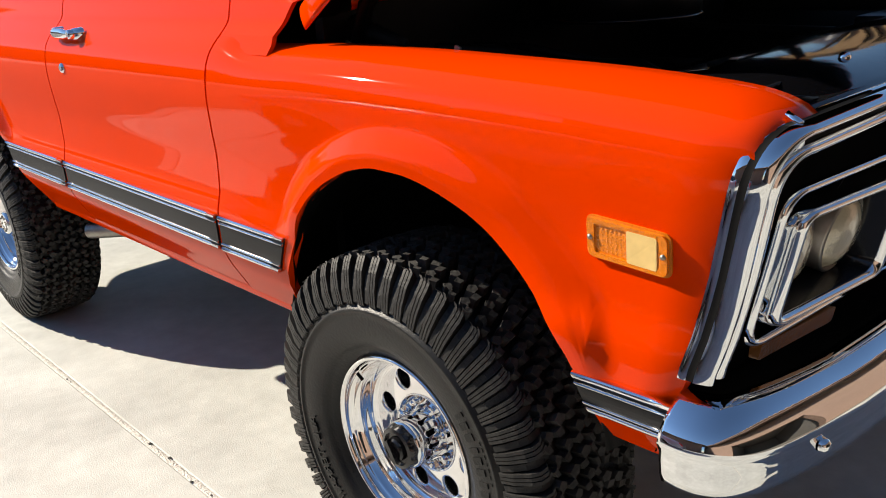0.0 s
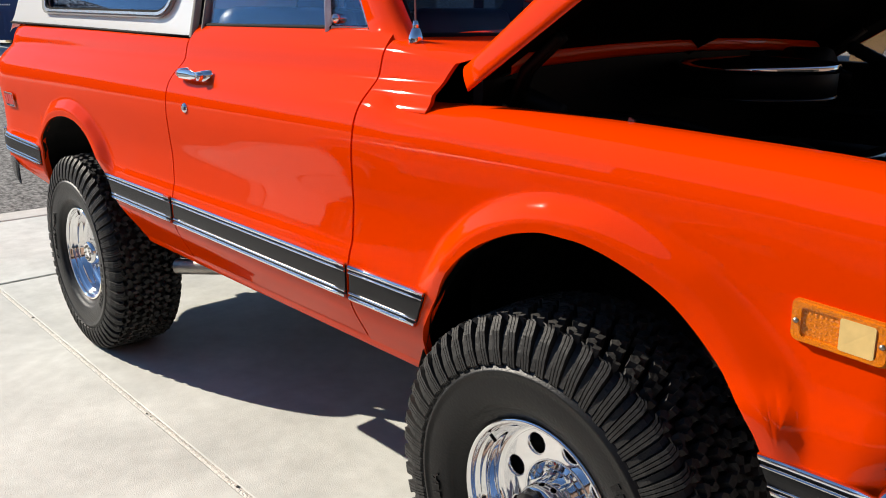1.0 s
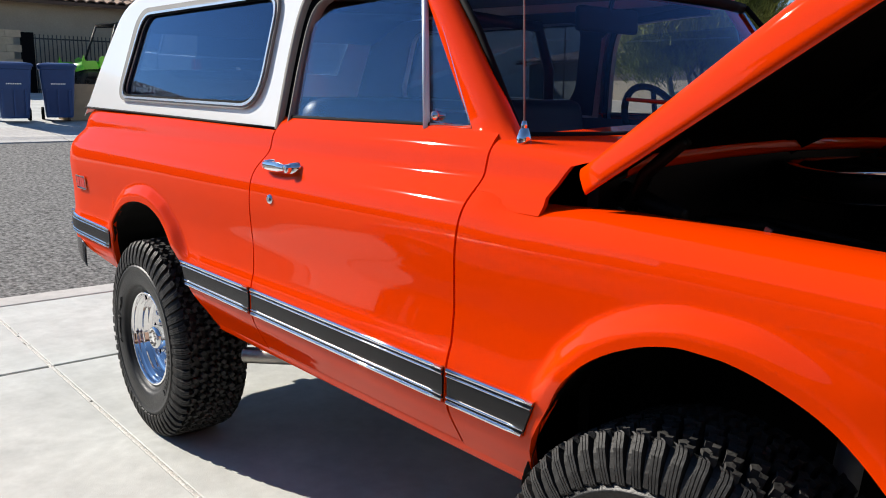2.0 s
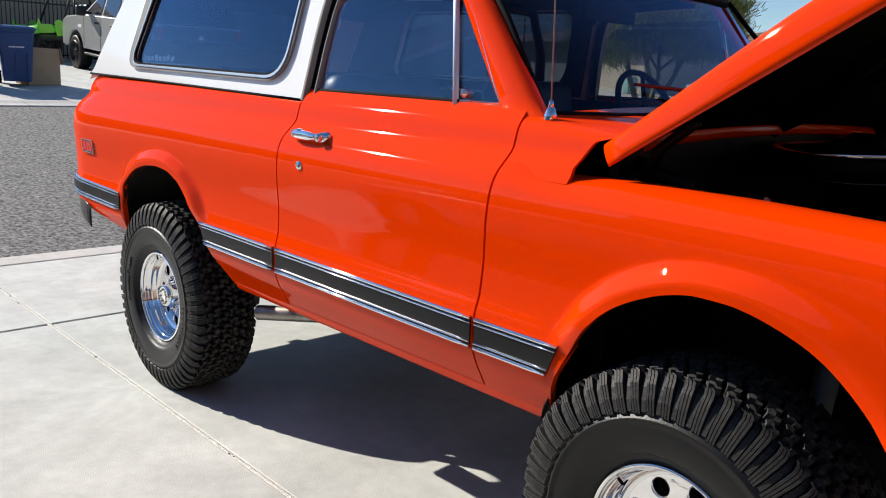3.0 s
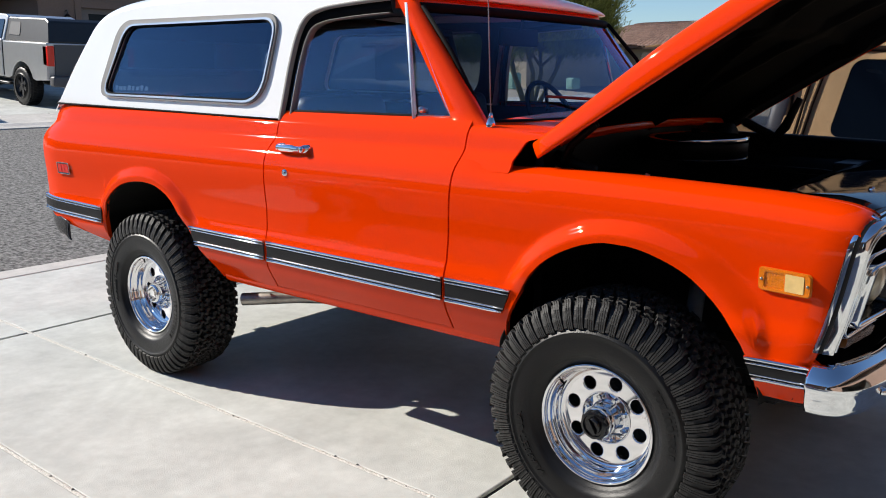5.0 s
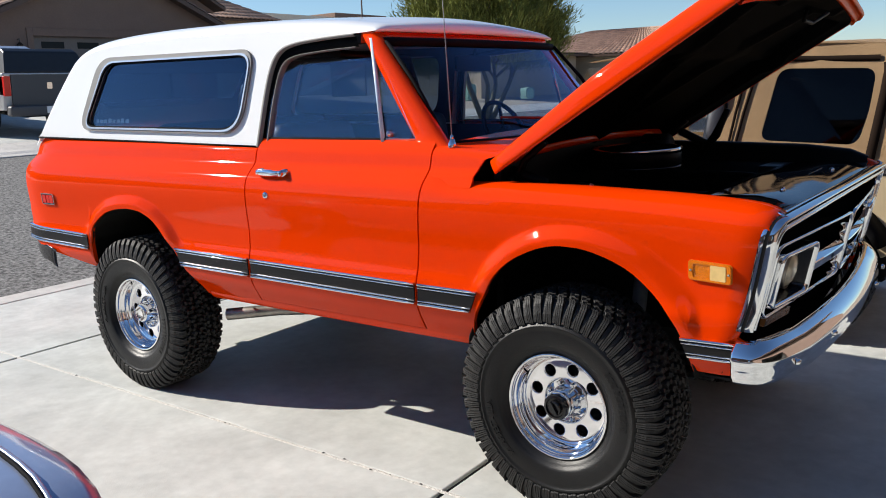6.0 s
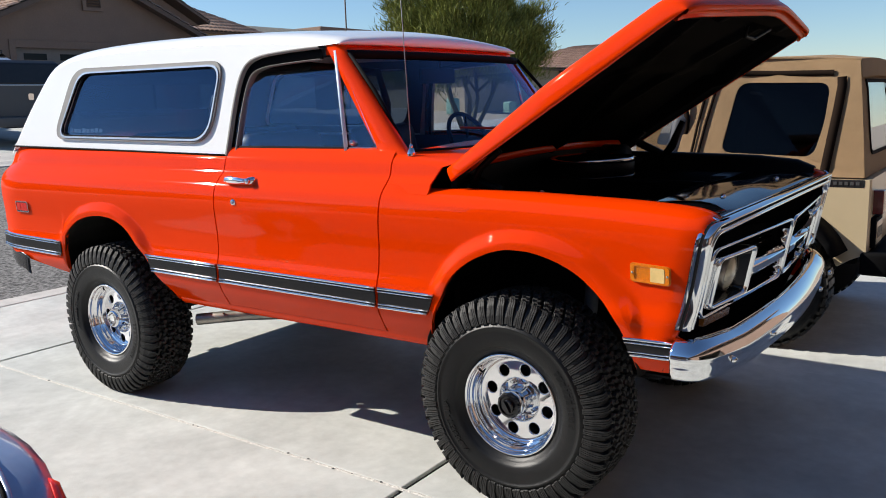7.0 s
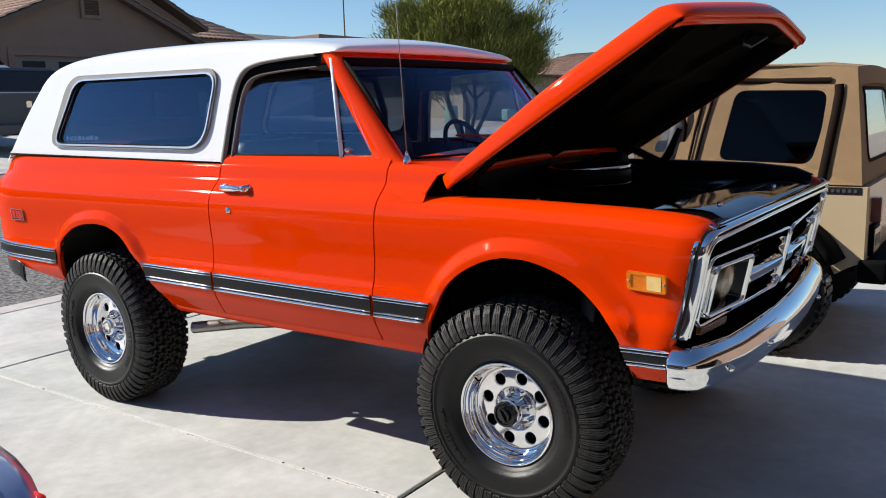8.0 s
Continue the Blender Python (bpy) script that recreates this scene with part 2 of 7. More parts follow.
for y in YJ[2:4]:
    bm = bmesh.new()
    for k in range(26):
        x = rj.uniform(XJ[0], 4.6)
        c = Vector((x, y + rj.uniform(-0.014, 0.014), 0.002))
        r = rj.uniform(0.003, 0.009)
        ring_ = [bm.verts.new(c + Vector((r * rj.uniform(0.6, 1.5) * math.cos(a), r * rj.uniform(0.5, 1.0) * math.sin(a), 0))) for a in linspace6]
        tip = bm.verts.new(c + Vector((0, 0, r * 0.6)))
        for i in range(6):
            bm.faces.new((ring_[i], ring_[(i + 1) % 6], tip))
    ob = part("joint_grit", bm, DARKJOINT, drive, "dark grit and pits along the joint")
    ob["kind"] = "stuff"
for x in XJ[1:]:
    part("expansion_joint", boxed(x - 0.012, YJ[0], -0.05, x + 0.012, YJ[-1], -0.014), DARKJOINT, drive, "dark open joint", smooth=False)

apron = thing("gutter", (-2.9, 0, 0), "pale concrete gutter strip along the street", "gutter", kind="structure")
for k in range(-4, 9):
    part("gutter_slab", boxed(STREET0 + 0.004, k * 3.05 - 0.5, -0.1, XJ[0] - 0.006, k * 3.05 + 2.54, 0.002), KERB, apron, smooth=False, bevel=0.01)
kerb = thing("far_kerb", (STREET1, 0, ground_z(STREET1)), "low rolled concrete kerb across the street", "kerb", kind="structure")
for k in range(-8, 14):
    y0 = k * 3.0
    bm = bmesh.new()
    zz = ground_z(STREET1)
    prof = [(STREET1 + 0.25, zz - 0.10), (STREET1 + 0.25, zz - 0.012), (STREET1, zz + 0.01), (STREET1 - 0.18, zz + 0.05), (STREET1 - 0.55, zz + 0.06), (STREET1 - 1.6, zz + 0.15), (STREET1 - 1.6, zz - 0.1)]
    grid(bm, [[(x, y, z) for x, z in prof] for y in (y0 + 0.005, y0 + 2.995)])
    part("kerb_block", bm, KERB, kerb, smooth=False)
far_drive = thing("far_driveway", (-16, 8, 0.9), "sunlit concrete driveway of the house across the street", "driveway", kind="structure")
for k in range(3):
    for j in range(4):
        x0, x1 = STREET1 - 1.6 - k * 3.0, STREET1 - 1.6 - (k + 1) * 3.0
        bm = bmesh.new()
        y0 = 1.5 + j * 3.1
        top = [(x, y, ground_z(x) + 0.03) for x, y in ((x0 - 0.006, y0), (x0 - 0.006, y0 + 3.09), (x1 + 0.006, y0 + 3.09), (x1 + 0.006, y0))]
        v = [bm.verts.new(p) for p in top] + [bm.verts.new((p[0], p[1], p[2] - 0.2)) for p in top]
        bm.faces.new(v[:4])
        for i in range(4):
            bm.faces.new((v[i], v[(i + 1) % 4], v[4 + (i + 1) % 4], v[4 + i]))
        bmesh.ops.recalc_face_normals(bm, faces=bm.faces)
        part("slab", bm, CONCRETE, far_drive, smooth=False)


# ---- the truck: an orange two-door off-roader with a white top, hood raised ----
YW = 1.94      # width over the body sides
suv = thing("suv", (1.3, 0.97, 0), "orange vintage two-door off-roader with white hardtop and raised hood", "car")


def mir(p, s):
    return Vector(p) if s == 0 else Vector((p[0], YW - p[1], p[2]))


PROFILE = [(0.58, 0.085), (0.62, 0.062), (0.66, 0.04), (0.70, 0.018), (0.735, 0.004), (0.76, 0.0), (0.84, 0.0), (0.865, 0.004), (0.90, 0.012), (0.98, 0.014),
           (1.06, 0.008), (1.13, 0.004), (1.17, 0.006), (1.20, 0.011), (1.225, 0.020), (1.24, 0.029), (1.252, 0.0385), (1.265, 0.051), (1.28, 0.067), (1.292, 0.0785), (1.300, 0.0845), (1.309, 0.0885), (1.325, 0.0925), (1.345, 0.0975),
           (1.358, 0.1025), (1.368, 0.1085), (1.378, 0.116), (1.39, 0.126), (1.402, 0.137), (1.42, 0.152)]
ARCH_F = [(2.262, 0.60), (2.268, 0.64), (2.322, 0.778), (2.411, 0.917), (2.475, 0.974), (2.548, 1.014), (2.62, 1.041), (2.69, 1.053), (2.755, 1.052), (2.80, 1.045), (2.84, 1.034), (2.896, 1.013), (2.955, 0.982), (3.0, 0.948), (3.04, 0.912), (3.083, 0.866), (3.112, 0.826), (3.135, 0.780), (3.152, 0.72), (3.160, 0.67), (3.165, 0.62)]
ARCH_R = [(-0.392, 0.62), (-0.388, 0.70), (-0.373, 0.81), (-0.33, 0.89), (-0.261, 0.952), (-0.16, 1.003), (-0.049, 1.028), (0.05, 1.036), (0.138, 1.030), (0.24, 0.996), (0.328, 0.93), (0.396, 0.845), (0.47, 0.755), (0.555, 0.65), (0.58, 0.60)]


def seg_dist(px, pz, curve):
    best = 9.0
    for (ax, az), (bx, bz) in zip(curve, curve[1:]):
        dx, dz = bx - ax, bz - az
        t = max(0.0, min(1.0, ((px - ax) * dx + (pz - az) * dz) / (dx * dx + dz * dz)))
        best = min(best, math.hypot(px - ax - t * dx, pz - az - t * dz))
    return best


def flare(x, z):
    d = min(seg_dist(x, z, ARCH_F), seg_dist(x, z, ARCH_R))
    f = max(0.0, min(1.0, (x - 2.75) / 0.25))
    wide = 0.082 + 0.03 * f
    if d > wide:
        return 0.0
    k = 1.0 if d < 0.020 else 0.5 + 0.5 * math.cos(math.pi * (d - 0.020) / (wide - 0.020))
    return (0.031 - 0.008 * f) * k * max(0.0, min(1.0, (z - (0.84 if x < 2.8 else 0.745)) / (0.06 if x < 2.8 else 0.10)))


def side_y(x, z):
    y = smooth_lerp(PROFILE, z) - flare(x, z)
    if x < -0.85:
        y += 0.05 * ((-0.85 - x) / 0.28) ** 2
    if x > 3.33:
        y += 0.014 * ((x - 3.33) / 0.11) ** 2
    return y


def panel(name, cols, s, material=PAINT, parent=None, label="", lip=0.022):
    """A pressed sheet over columns of points, with its edges turned in."""
    cols = [[mir(p, s) for p in c] for c in cols]
    bm = bmesh.new()
    grid(bm, cols)
    d = Vector((0, lip if s == 0 else -lip, 0))
    for edge in (cols[0], cols[-1], [c[0] for c in cols], [c[-1] for c in cols]):
        mid = sum(edge, Vector()) / len(edge)
        grid(bm, [edge, [p + d * 0.25 + (mid - p) * 0.0 for p in edge], [p + d for p in edge]])
    return part(name, bm, material, parent or suv, label)


def linspace(a, b, n):
    return [a + (b - a) * i / (n - 1) for i in range(n)]


# front fenders
ROLL = [(0.020, 1.212), (0.034, 1.228), (0.055, 1.242), (0.085, 1.251), (0.12, 1.255), (0.16, 1.254), (0.168, 1.248), (0.17, 1.22)]
FX = linspace(2.021, 2.255, 8) + [2.262, 2.267] + linspace(2.275, 3.155, 56) + [3.163, 3.172] + linspace(3.19, 3.44, 16)
XFRONT = [(0.62, 3.296), (0.785, 3.308), (0.80, 3.316), (0.83, 3.326), (0.924, 3.346), (1.02, 3.365), (1.117, 3.387), (1.155, 3.403), (1.19, 3.430), (1.25, 3.45)]


CREST = [(2.30, 0.0), (2.50, -0.001), (2.71, -0.004), (2.93, -0.010), (3.11, -0.016), (3.255, -0.025), (3.34, -0.034), (3.40, -0.050), (3.44, -0.075)]


def fender_cols():
    cols = []
    for x0 in FX:
        b = 0.612 if x0 < 2.262 else (0.652 if x0 > 3.164 else smooth_lerp(ARCH_F, x0))
        drop = smooth_lerp(CREST, x0)
        w1 = max(0.0, 1 - (x0 - 2.021) / 0.24)
        w2 = max(0.0, (x0 - 3.165) / 0.275)
        flat = [(side_y(x0, z), z) for z in linspace(1.206, 1.269, 8)]
        w = max(0.0, min(1.0, (x0 - 2.06) / 0.36))
        w = w * w * (3 - 2 * w)
        pts = [(side_y(x0, z), z) for z in linspace(b, 1.20, 34)] + [(p[0] + (q_[0] - p[0]) * w, p[1] + (q_[1] - p[1]) * w) for p, q_ in zip(flat, ROLL)]
        col = []
        for y, z in pts:
            zz = z if z < 1.0 else 1.0 + (z - 1.0) * (0.255 + drop) / 0.255
            col.append((x0 + 0.03 * max(0, z - 0.84) / 0.42 * w1 + (lerp(XFRONT, zz) - 3.44) * w2, y, zz))
        cols.append(col)
    return cols


for s in (0, 1):
    f = panel("front_fender", fender_cols(), s)
    # side marker lamp on the fender
    if s == 0:
        SEAMF = f
    cx, cz = 3.222, 1.005
    tilt = -0.05

    def on_f(u, v, out=0.0, s=s):
        x, z = cx + u, cz + v + u * tilt
        return mir((x, side_y(x, z) - out, z), s)
    bm = slab([rounded([(-0.072, -0.034), (0.072, -0.034), (0.072, 0.034), (-0.072, 0.034)], 0.014)], lambda u, v: on_f(u, v, 0.0), (0, -0.004, 0) if s == 0 else (0, 0.004, 0))
    part("side_marker", bm, mat("brown_lens_edge", (0.60, 0.17, 0.008), 0.3, 0, 0.5), f, "amber side marker lamp in a clear surround", smooth=False)
    sg = -1 if s == 0 else 1
    part("marker_bezel", slab([rounded([(-0.068, -0.031), (0.068, -0.031), (0.068, 0.031), (-0.068, 0.031)], 0.012), rounded([(-0.055, -0.023), (0.055, -0.023), (0.055, 0.023), (-0.055, 0.023)], 0.006)], lambda u, v: on_f(u, v, 0.004), (0, sg * 0.006, 0)), AMBER, f, "amber lens rim", smooth=False)
    bm = slab([rounded([(-0.058, -0.026), (0.0, -0.026), (0.0, 0.026), (-0.058, 0.026)], 0.004)], lambda u, v: on_f(u, v, 0.004), (0, sg * 0.003, 0))
    for i in range(7):
        for j in range(6):
            u, v = -0.053 + i * 0.008, -0.021 + j * 0.0083
            q = [on_f(u + a, v + b, 0.007 + c) for a, b, c in ((0, 0, 0), (0.007, 0, 0), (0.007, 0.007, 0), (0, 0.007, 0), (0.0035, 0.0035, 0.0012))]
            q = [bm.verts.new(p) for p in q]
            for k in range(4):
                bm.faces.new((q[k], q[(k + 1) % 4], q[4]))
    part("marker_reflector", bm, AMBER, f, smooth=False)
    part("marker_window", slab([rounded([(0.002, -0.025), (0.052, -0.025), (0.052, 0.025), (0.002, 0.025)], 0.004)], lambda u, v: on_f(u, v, 0.004), (0, sg * 0.0065, 0)), CREAM, f, "pale translucent lens window", smooth=False)
    for u in (-0.062, 0.062):
        bm = bmesh.new()
        lathe(bm, [(0.0001, -0.004), (0.004, -0.003), (0.0045, 0.001)], 10, Matrix.Translation(on_f(u, 0.0, 0.010)) @ (Matrix.Identity(4) if s == 0 else pose(0, 0, 0, 0, 0, 180)))
        part("screw", bm, STEEL, f)


# doors
def door_cols():
    cols = []
    for i, x0 in enumerate(linspace(1.0, 2.013, 34)):
        w = i / 33
        col = []
        for z in linspace(0.628, 1.405, 84):
            x = x0 + w * 0.03 * min(1.0, max(0, z - 0.84) / 0.42)
            col.append((x, side_y(x0, z), z))
        col += [(col[-1][0], 0.145, 1.412), (col[-1][0], 0.165, 1.410)]
        cols.append(col)
    return cols


# rear quarters
def belt_z(x):
    """Upper edge of the rear quarter, which falls a little towards the door."""
    return lerp([(-1.13, 1.402), (0.0, 1.384), (1.0, 1.366)], x)


def quarter_cols():
    qx = [-1.13, -1.12, -1.10, -1.07] + linspace(-1.03, -0.40, 18) + [-0.3925, -0.391] + linspace(-0.388, 0.57, 64) + [0.578, 0.582] + linspace(0.60, 0.992, 14)
    cols = []
    for x0 in qx:
        b = lerp([(-1.13, 0.772), (-0.392, 0.655)], x0) if x0 < -0.392 else (smooth_lerp(ARCH_R, x0) if x0 < 0.58 else lerp([(0.58, 0.625), (0.75, 0.612)], x0))
        col = []
        for z in linspace(b, belt_z(x0), 70):
            w = max(0, min(1, (-0.75 - x0) / 0.35))
            lean = lerp([(0.7, 0.06), (0.95, 0.0), (1.2, 0.005), (1.4, 0.055)], z)
            col.append((x0 + lean * w, side_y(x0, z), z))
        col += [(col[-1][0], max(col[-1][1] + 0.012, 0.145), belt_z(x0) + 0.003)]
        cols.append(col)
    return cols


for s in (0, 1):
    sg = -1 if s == 0 else 1
    q = panel("rear_quarter", quarter_cols(), s)
    d = panel("door", door_cols(), s)
    bm = bmesh.new()
    grid(bm, [[mir((x, y, z), s) for y, z in ((0.062, 0.626), (0.066, 0.60), (0.085, 0.585), (0.2, 0.58))] for x in linspace(0.60, 2.255, 20)])
    part("rocker_panel", bm, PAINT, suv)
    # red rear marker
    rx, rz = -0.80, 1.045

    def on_q(u, v, out=0.0, s=s):
        x, z = rx + u, rz + v
        return mir((x, side_y(x, z) - out, z), s)
    part("rear_marker", slab([rounded([(-0.068, -0.034), (0.068, -0.034), (0.068, 0.034), (-0.068, 0.034)], 0.01), rounded([(-0.063, -0.030), (0.063, -0.030), (0.063, 0.030), (-0.063, 0.030)], 0.007)], lambda u, v: on_q(u, v, 0.002), (0, sg * 0.007, 0)), CHROME, q, "thin chrome marker bezel", smooth=False)
    part("marker_backing", slab([rounded([(-0.063, -0.030), (0.063, -0.030), (0.063, 0.030), (-0.063, 0.030)], 0.007)], lambda u, v: on_q(u, v, 0.001), (0, sg * 0.003, 0)), mat("dark_red_lens", (0.12, 0.008, 0.006), 0.2, 0, 0.6), q, smooth=False)
    for a, b in ((-0.056, -0.020), (-0.012, 0.016), (0.020, 0.056)):
        part("marker_lens", slab([rounded([(a, -0.024), (b, -0.024), (b, 0.024), (a, 0.024)], 0.004)], lambda u, v: on_q(u, v, 0.002), (0, sg * 0.007, 0)), REDLENS, q, "red marker lens", smooth=False)
    # door handle and lock
    base = mir((1.075, side_y(1.075, 1.262), 1.262), s)
    bm = bmesh.new()
    hx = linspace(0.0, 0.155, 12)
    rows = []
    for u in hx:
        w = 0.013 + 0.004 * math.sin(math.pi * u / 0.155) if u < 0.12 else 0.012
        o = lerp([(0, 0.026), (0.03, 0.036), (0.12, 0.036), (0.155, 0.030)], u)
        rows.append([base + Vector((u, sg * (o + math.cos(a) * 0.010), math.sin(a) * w)) for a in [2 * math.pi * k / 10 for k in range(10)]])
    v = grid(bm, rows, True)
    bm.faces.new(v[0]), bm.faces.new(v[-1])
    h = part("door_handle", bm, CHROME, d, "chrome push-button door handle")
    bm = bmesh.new()
    lathe(bm, [(0.0001, sg * 0.046), (0.012, sg * 0.046), (0.014, sg * 0.042), (0.014, 0.0)], 20, Matrix.Translation(base + Vector((0.168, 0, 0))))
    part("push_button", bm, CHROME, d)
    for u in (0.012, 0.168):
        bm = bmesh.new()
        lathe(bm, [(0.0001, sg * 0.03), (0.016, sg * 0.03), (0.019, 0.0)], 16, Matrix.Translation(base + Vector((u, 0, 0))))
        part("handle_base", bm, CHROME, d)
    bm = bmesh.new()
    lathe(bm, [(0.0001, sg * 0.007), (0.008, sg * 0.008), (0.013, sg * 0.006), (0.016, 0.0)], 20, Matrix.Translation(mir((1.137, side_y(1.137, 1.158), 1.158), s)))
    part("door_lock", bm, CHROME, d)
    # body-side mouldings: bright strips over a black insert
    for x0, x1, zt0, zt1, owner in ((-1.125, -0.402, 0.875, 0.862, q), (0.415, 0.985, 0.850, 0.846, q), (1.006, 2.008, 0.846, 0.838, d), (2.026, 2.318, 0.838, 0.838, f), (3.13, 3.312, 0.778, 0.782, f)):
        n = max(4, int((x1 - x0) / 0.05))
        H = 0.094 if x1 < 3 else 0.074

        def strip(a, b, out, x0=x0, x1=x1, zt0=zt0, zt1=zt1, n=n, s=s):
            bm = bmesh.new()
            rows = []
            for i in range(n + 1):
                t = i / n
                zt = zt0 + (zt1 - zt0) * t
                row = []
                for z, o in ((a, 0.0), (a, out * 0.55), (a + (b - a) * 0.12, out * 0.82), (a + (b - a) * 0.32, out * 0.97), (a + (b - a) * 0.5, out), (a + (b - a) * 0.68, out * 0.97), (a + (b - a) * 0.88, out * 0.82), (b, out * 0.55), (b, 0.0)):
                    e = 0.03 if x0 < 0.5 and x0 > 0 else 0.0
                    x = x0 + (x1 - x0) * t
                    if x0 == 0.415:
                        x += (1 - t) * (-z) * 0.55
                    if x0 == 2.026:
                        x -= t * (-z) * 0.4
                    if x0 == 3.13:
                        x += (1 - t) * (-z) * 0.35
                    row.append(mir((x, smooth_lerp(PROFILE, zt + z) + (0.05 * ((-0.85 - x) / 0.28) ** 2 if x < -0.85 else 0) - o, zt + z), s))
                rows.append(row)
            v = grid(bm, rows)
            bm.faces.new(v[0]), bm.faces.new(v[-1][::-1])
            return bm
        part("moulding_insert", strip(-H + 0.004, -0.004, 0.006), TRIM, owner, "matt black moulding insert", smooth=False)
        for a, b, o in ((-0.012, 0.0, 0.011), (-0.023, -0.0165, 0.010), (-H, -H + 0.012, 0.011), (-H + 0.0165, -H + 0.023, 0.010)):
            part("moulding_strip", strip(a, b, o), CHROME, owner, "bright moulding strip")

# cowl: side shoulders and the flat top below the windscreen
for s in (0, 1):
    cols = []
    for x0 in linspace(2.050, 2.272, 12):
        t = (x0 - 2.048) / 0.224
        top = 1.392 - 0.03 * t
        col = [(x0 + 0.085 * t * max(0.0, (z - 1.2725) / 0.115) ** 1.7, side_y(2.1, z) + (0.012 if z < 1.27 else 0.0), z) for z in [1.235, 1.255] + linspace(1.2725, top - 0.02, 18)]
        y1 = col[-1][1]
        col += [(x0 + 0.085 * t, y1 + 0.016, top - 0.007), (x0 + 0.09 * t, y1 + 0.04, top), (x0 + 0.095 * t, 0.30, top + 0.008), (x0 + 0.098 * t, 0.60, top + 0.020), (x0 + 0.10 * t, 0.97, top + 0.026)]
        cols.append(col)
    panel("cowl", cols, s, lip=0.012)
bm = bmesh.new()
grid(bm, [[(2.374, y, top), (2.379, y, top - 0.010), (2.379, y, top - 0.028), (2.374, y, top - 0.036), (2.356, y, top - 0.040)] for y, top in ((0.20, 1.352), (0.26, 1.366), (0.34, 1.371), (0.60, 1.382), (0.97, 1.388), (1.34, 1.382), (1.60, 1.371), (1.68, 1.366), (1.74, 1.352))])
part("cowl_front", bm, PAINT, suv, "orange front face of the cowl above the firewall")
bm = bmesh.new()
tube(bm, [(2.12, 0.142, 1.375), (2.12, 0.142, 1.392), (2.12, 0.142, 1.415)], [0.019, 0.018, 0.011], 16)
tube(bm, [(2.12, 0.142, 1.41), (2.12, 0.142, 1.432)], [0.009, 0.006], 12)
ant = part("antenna", bm, CHROME, suv, "chrome whip antenna")
bm = bmesh.new()
tube(bm, [(2.12, 0.142, 1.43), (2.105, 0.142, 1.8), (2.085, 0.142, 2.25)], [0.0022, 0.002, 0.0014], 8)
part("antenna_whip", bm, mat("dull_steel", (0.20, 0.20, 0.21), 0.55, 0.2), ant)


# ---- white hardtop ----
def top_y(z):
    return 0.128 + (z - 1.41) * 0.15


# roof line: distance along the middle of the top, from the visor to the tail
ROOF_LINE = [(1.630, 1.870), (1.692, 1.868), (1.700, 1.872), (1.702, 1.893), (1.690, 1.915), (1.652, 1.935), (1.5, 1.968), (1.2, 1.993), (0.8, 2.010), (0.3, 2.016), (0.0, 2.013), (-0.25, 2.004), (-0.45, 1.986), (-0.60, 1.952), (-0.70, 1.900), (-0.78, 1.825), (-0.95, 1.645), (-1.13, 1.412)]
for _ in range(2):
    cut_line = [ROOF_LINE[0]]
    for (ax, az), (bx_, bz) in zip(ROOF_LINE, ROOF_LINE[1:]):
        cut_line += [(ax * 0.75 + bx_ * 0.25, az * 0.75 + bz * 0.25), (ax * 0.25 + bx_ * 0.75, az * 0.25 + bz * 0.75)]
    ROOF_LINE = cut_line + [ROOF_LINE[-1]]


def roof_normal(i):
    x, z = ROOF_LINE[i]
    if x > 1.60:
        return Vector((0.2, 0, 1)).normalized()
    a, b = Vector((*ROOF_LINE[max(i - 2, 0)], 0)), Vector((*ROOF_LINE[min(i + 2, len(ROOF_LINE) - 1)], 0))
    t = (b - a).normalized()
    return Vector((t.y, 0, -t.x))


CROWN, CORNER = 0.034, 0.056      # fall from the middle to the corner, and round the corner


def fall(x, z):
    """The visor over the windscreen has a shallower edge."""
    return 1.0 if x < 1.4 else max(0.04, min(1.0, (z - 1.872) / 0.085))


rim_line = []
for i, (x, z) in enumerate(ROOF_LINE):
    if x < 1.60:
        n = roof_normal(i)
        rim_line.append((x - n.x * (CROWN + CORNER) * fall(x, z), z - n.z * (CROWN + CORNER) * fall(x, z)))
rim_line = [p for p in rim_line if p[1] > 1.44]
DOOR_EDGE = [(0.974, 1.372), (0.992, 1.48), (1.010, 1.60), (1.046, 1.75), (1.10, 1.822), (1.19, 1.848), (1.30, 1.857), (1.47, 1.865), (1.635, 1.868)]
for _ in range(2):
    cut_line = [DOOR_EDGE[0]]
    for (ax, az), (bx_, bz) in zip(DOOR_EDGE, DOOR_EDGE[1:]):
        cut_line += [(ax * 0.75 + bx_ * 0.25, az * 0.75 + bz * 0.25), (ax * 0.25 + bx_ * 0.75, az * 0.25 + bz * 0.75)]
    DOOR_EDGE = cut_line + [DOOR_EDGE[-1]]
QWIN = [(-0.525, 1.458), (0.850, 1.438), (0.930, 1.822), (-0.320, 1.836)]
GASKET = [(-0.576, 1.450), (0.860, 1.430), (0.941, 1.837), (-0.378, 1.856)]      # outer rim, widest at the tail
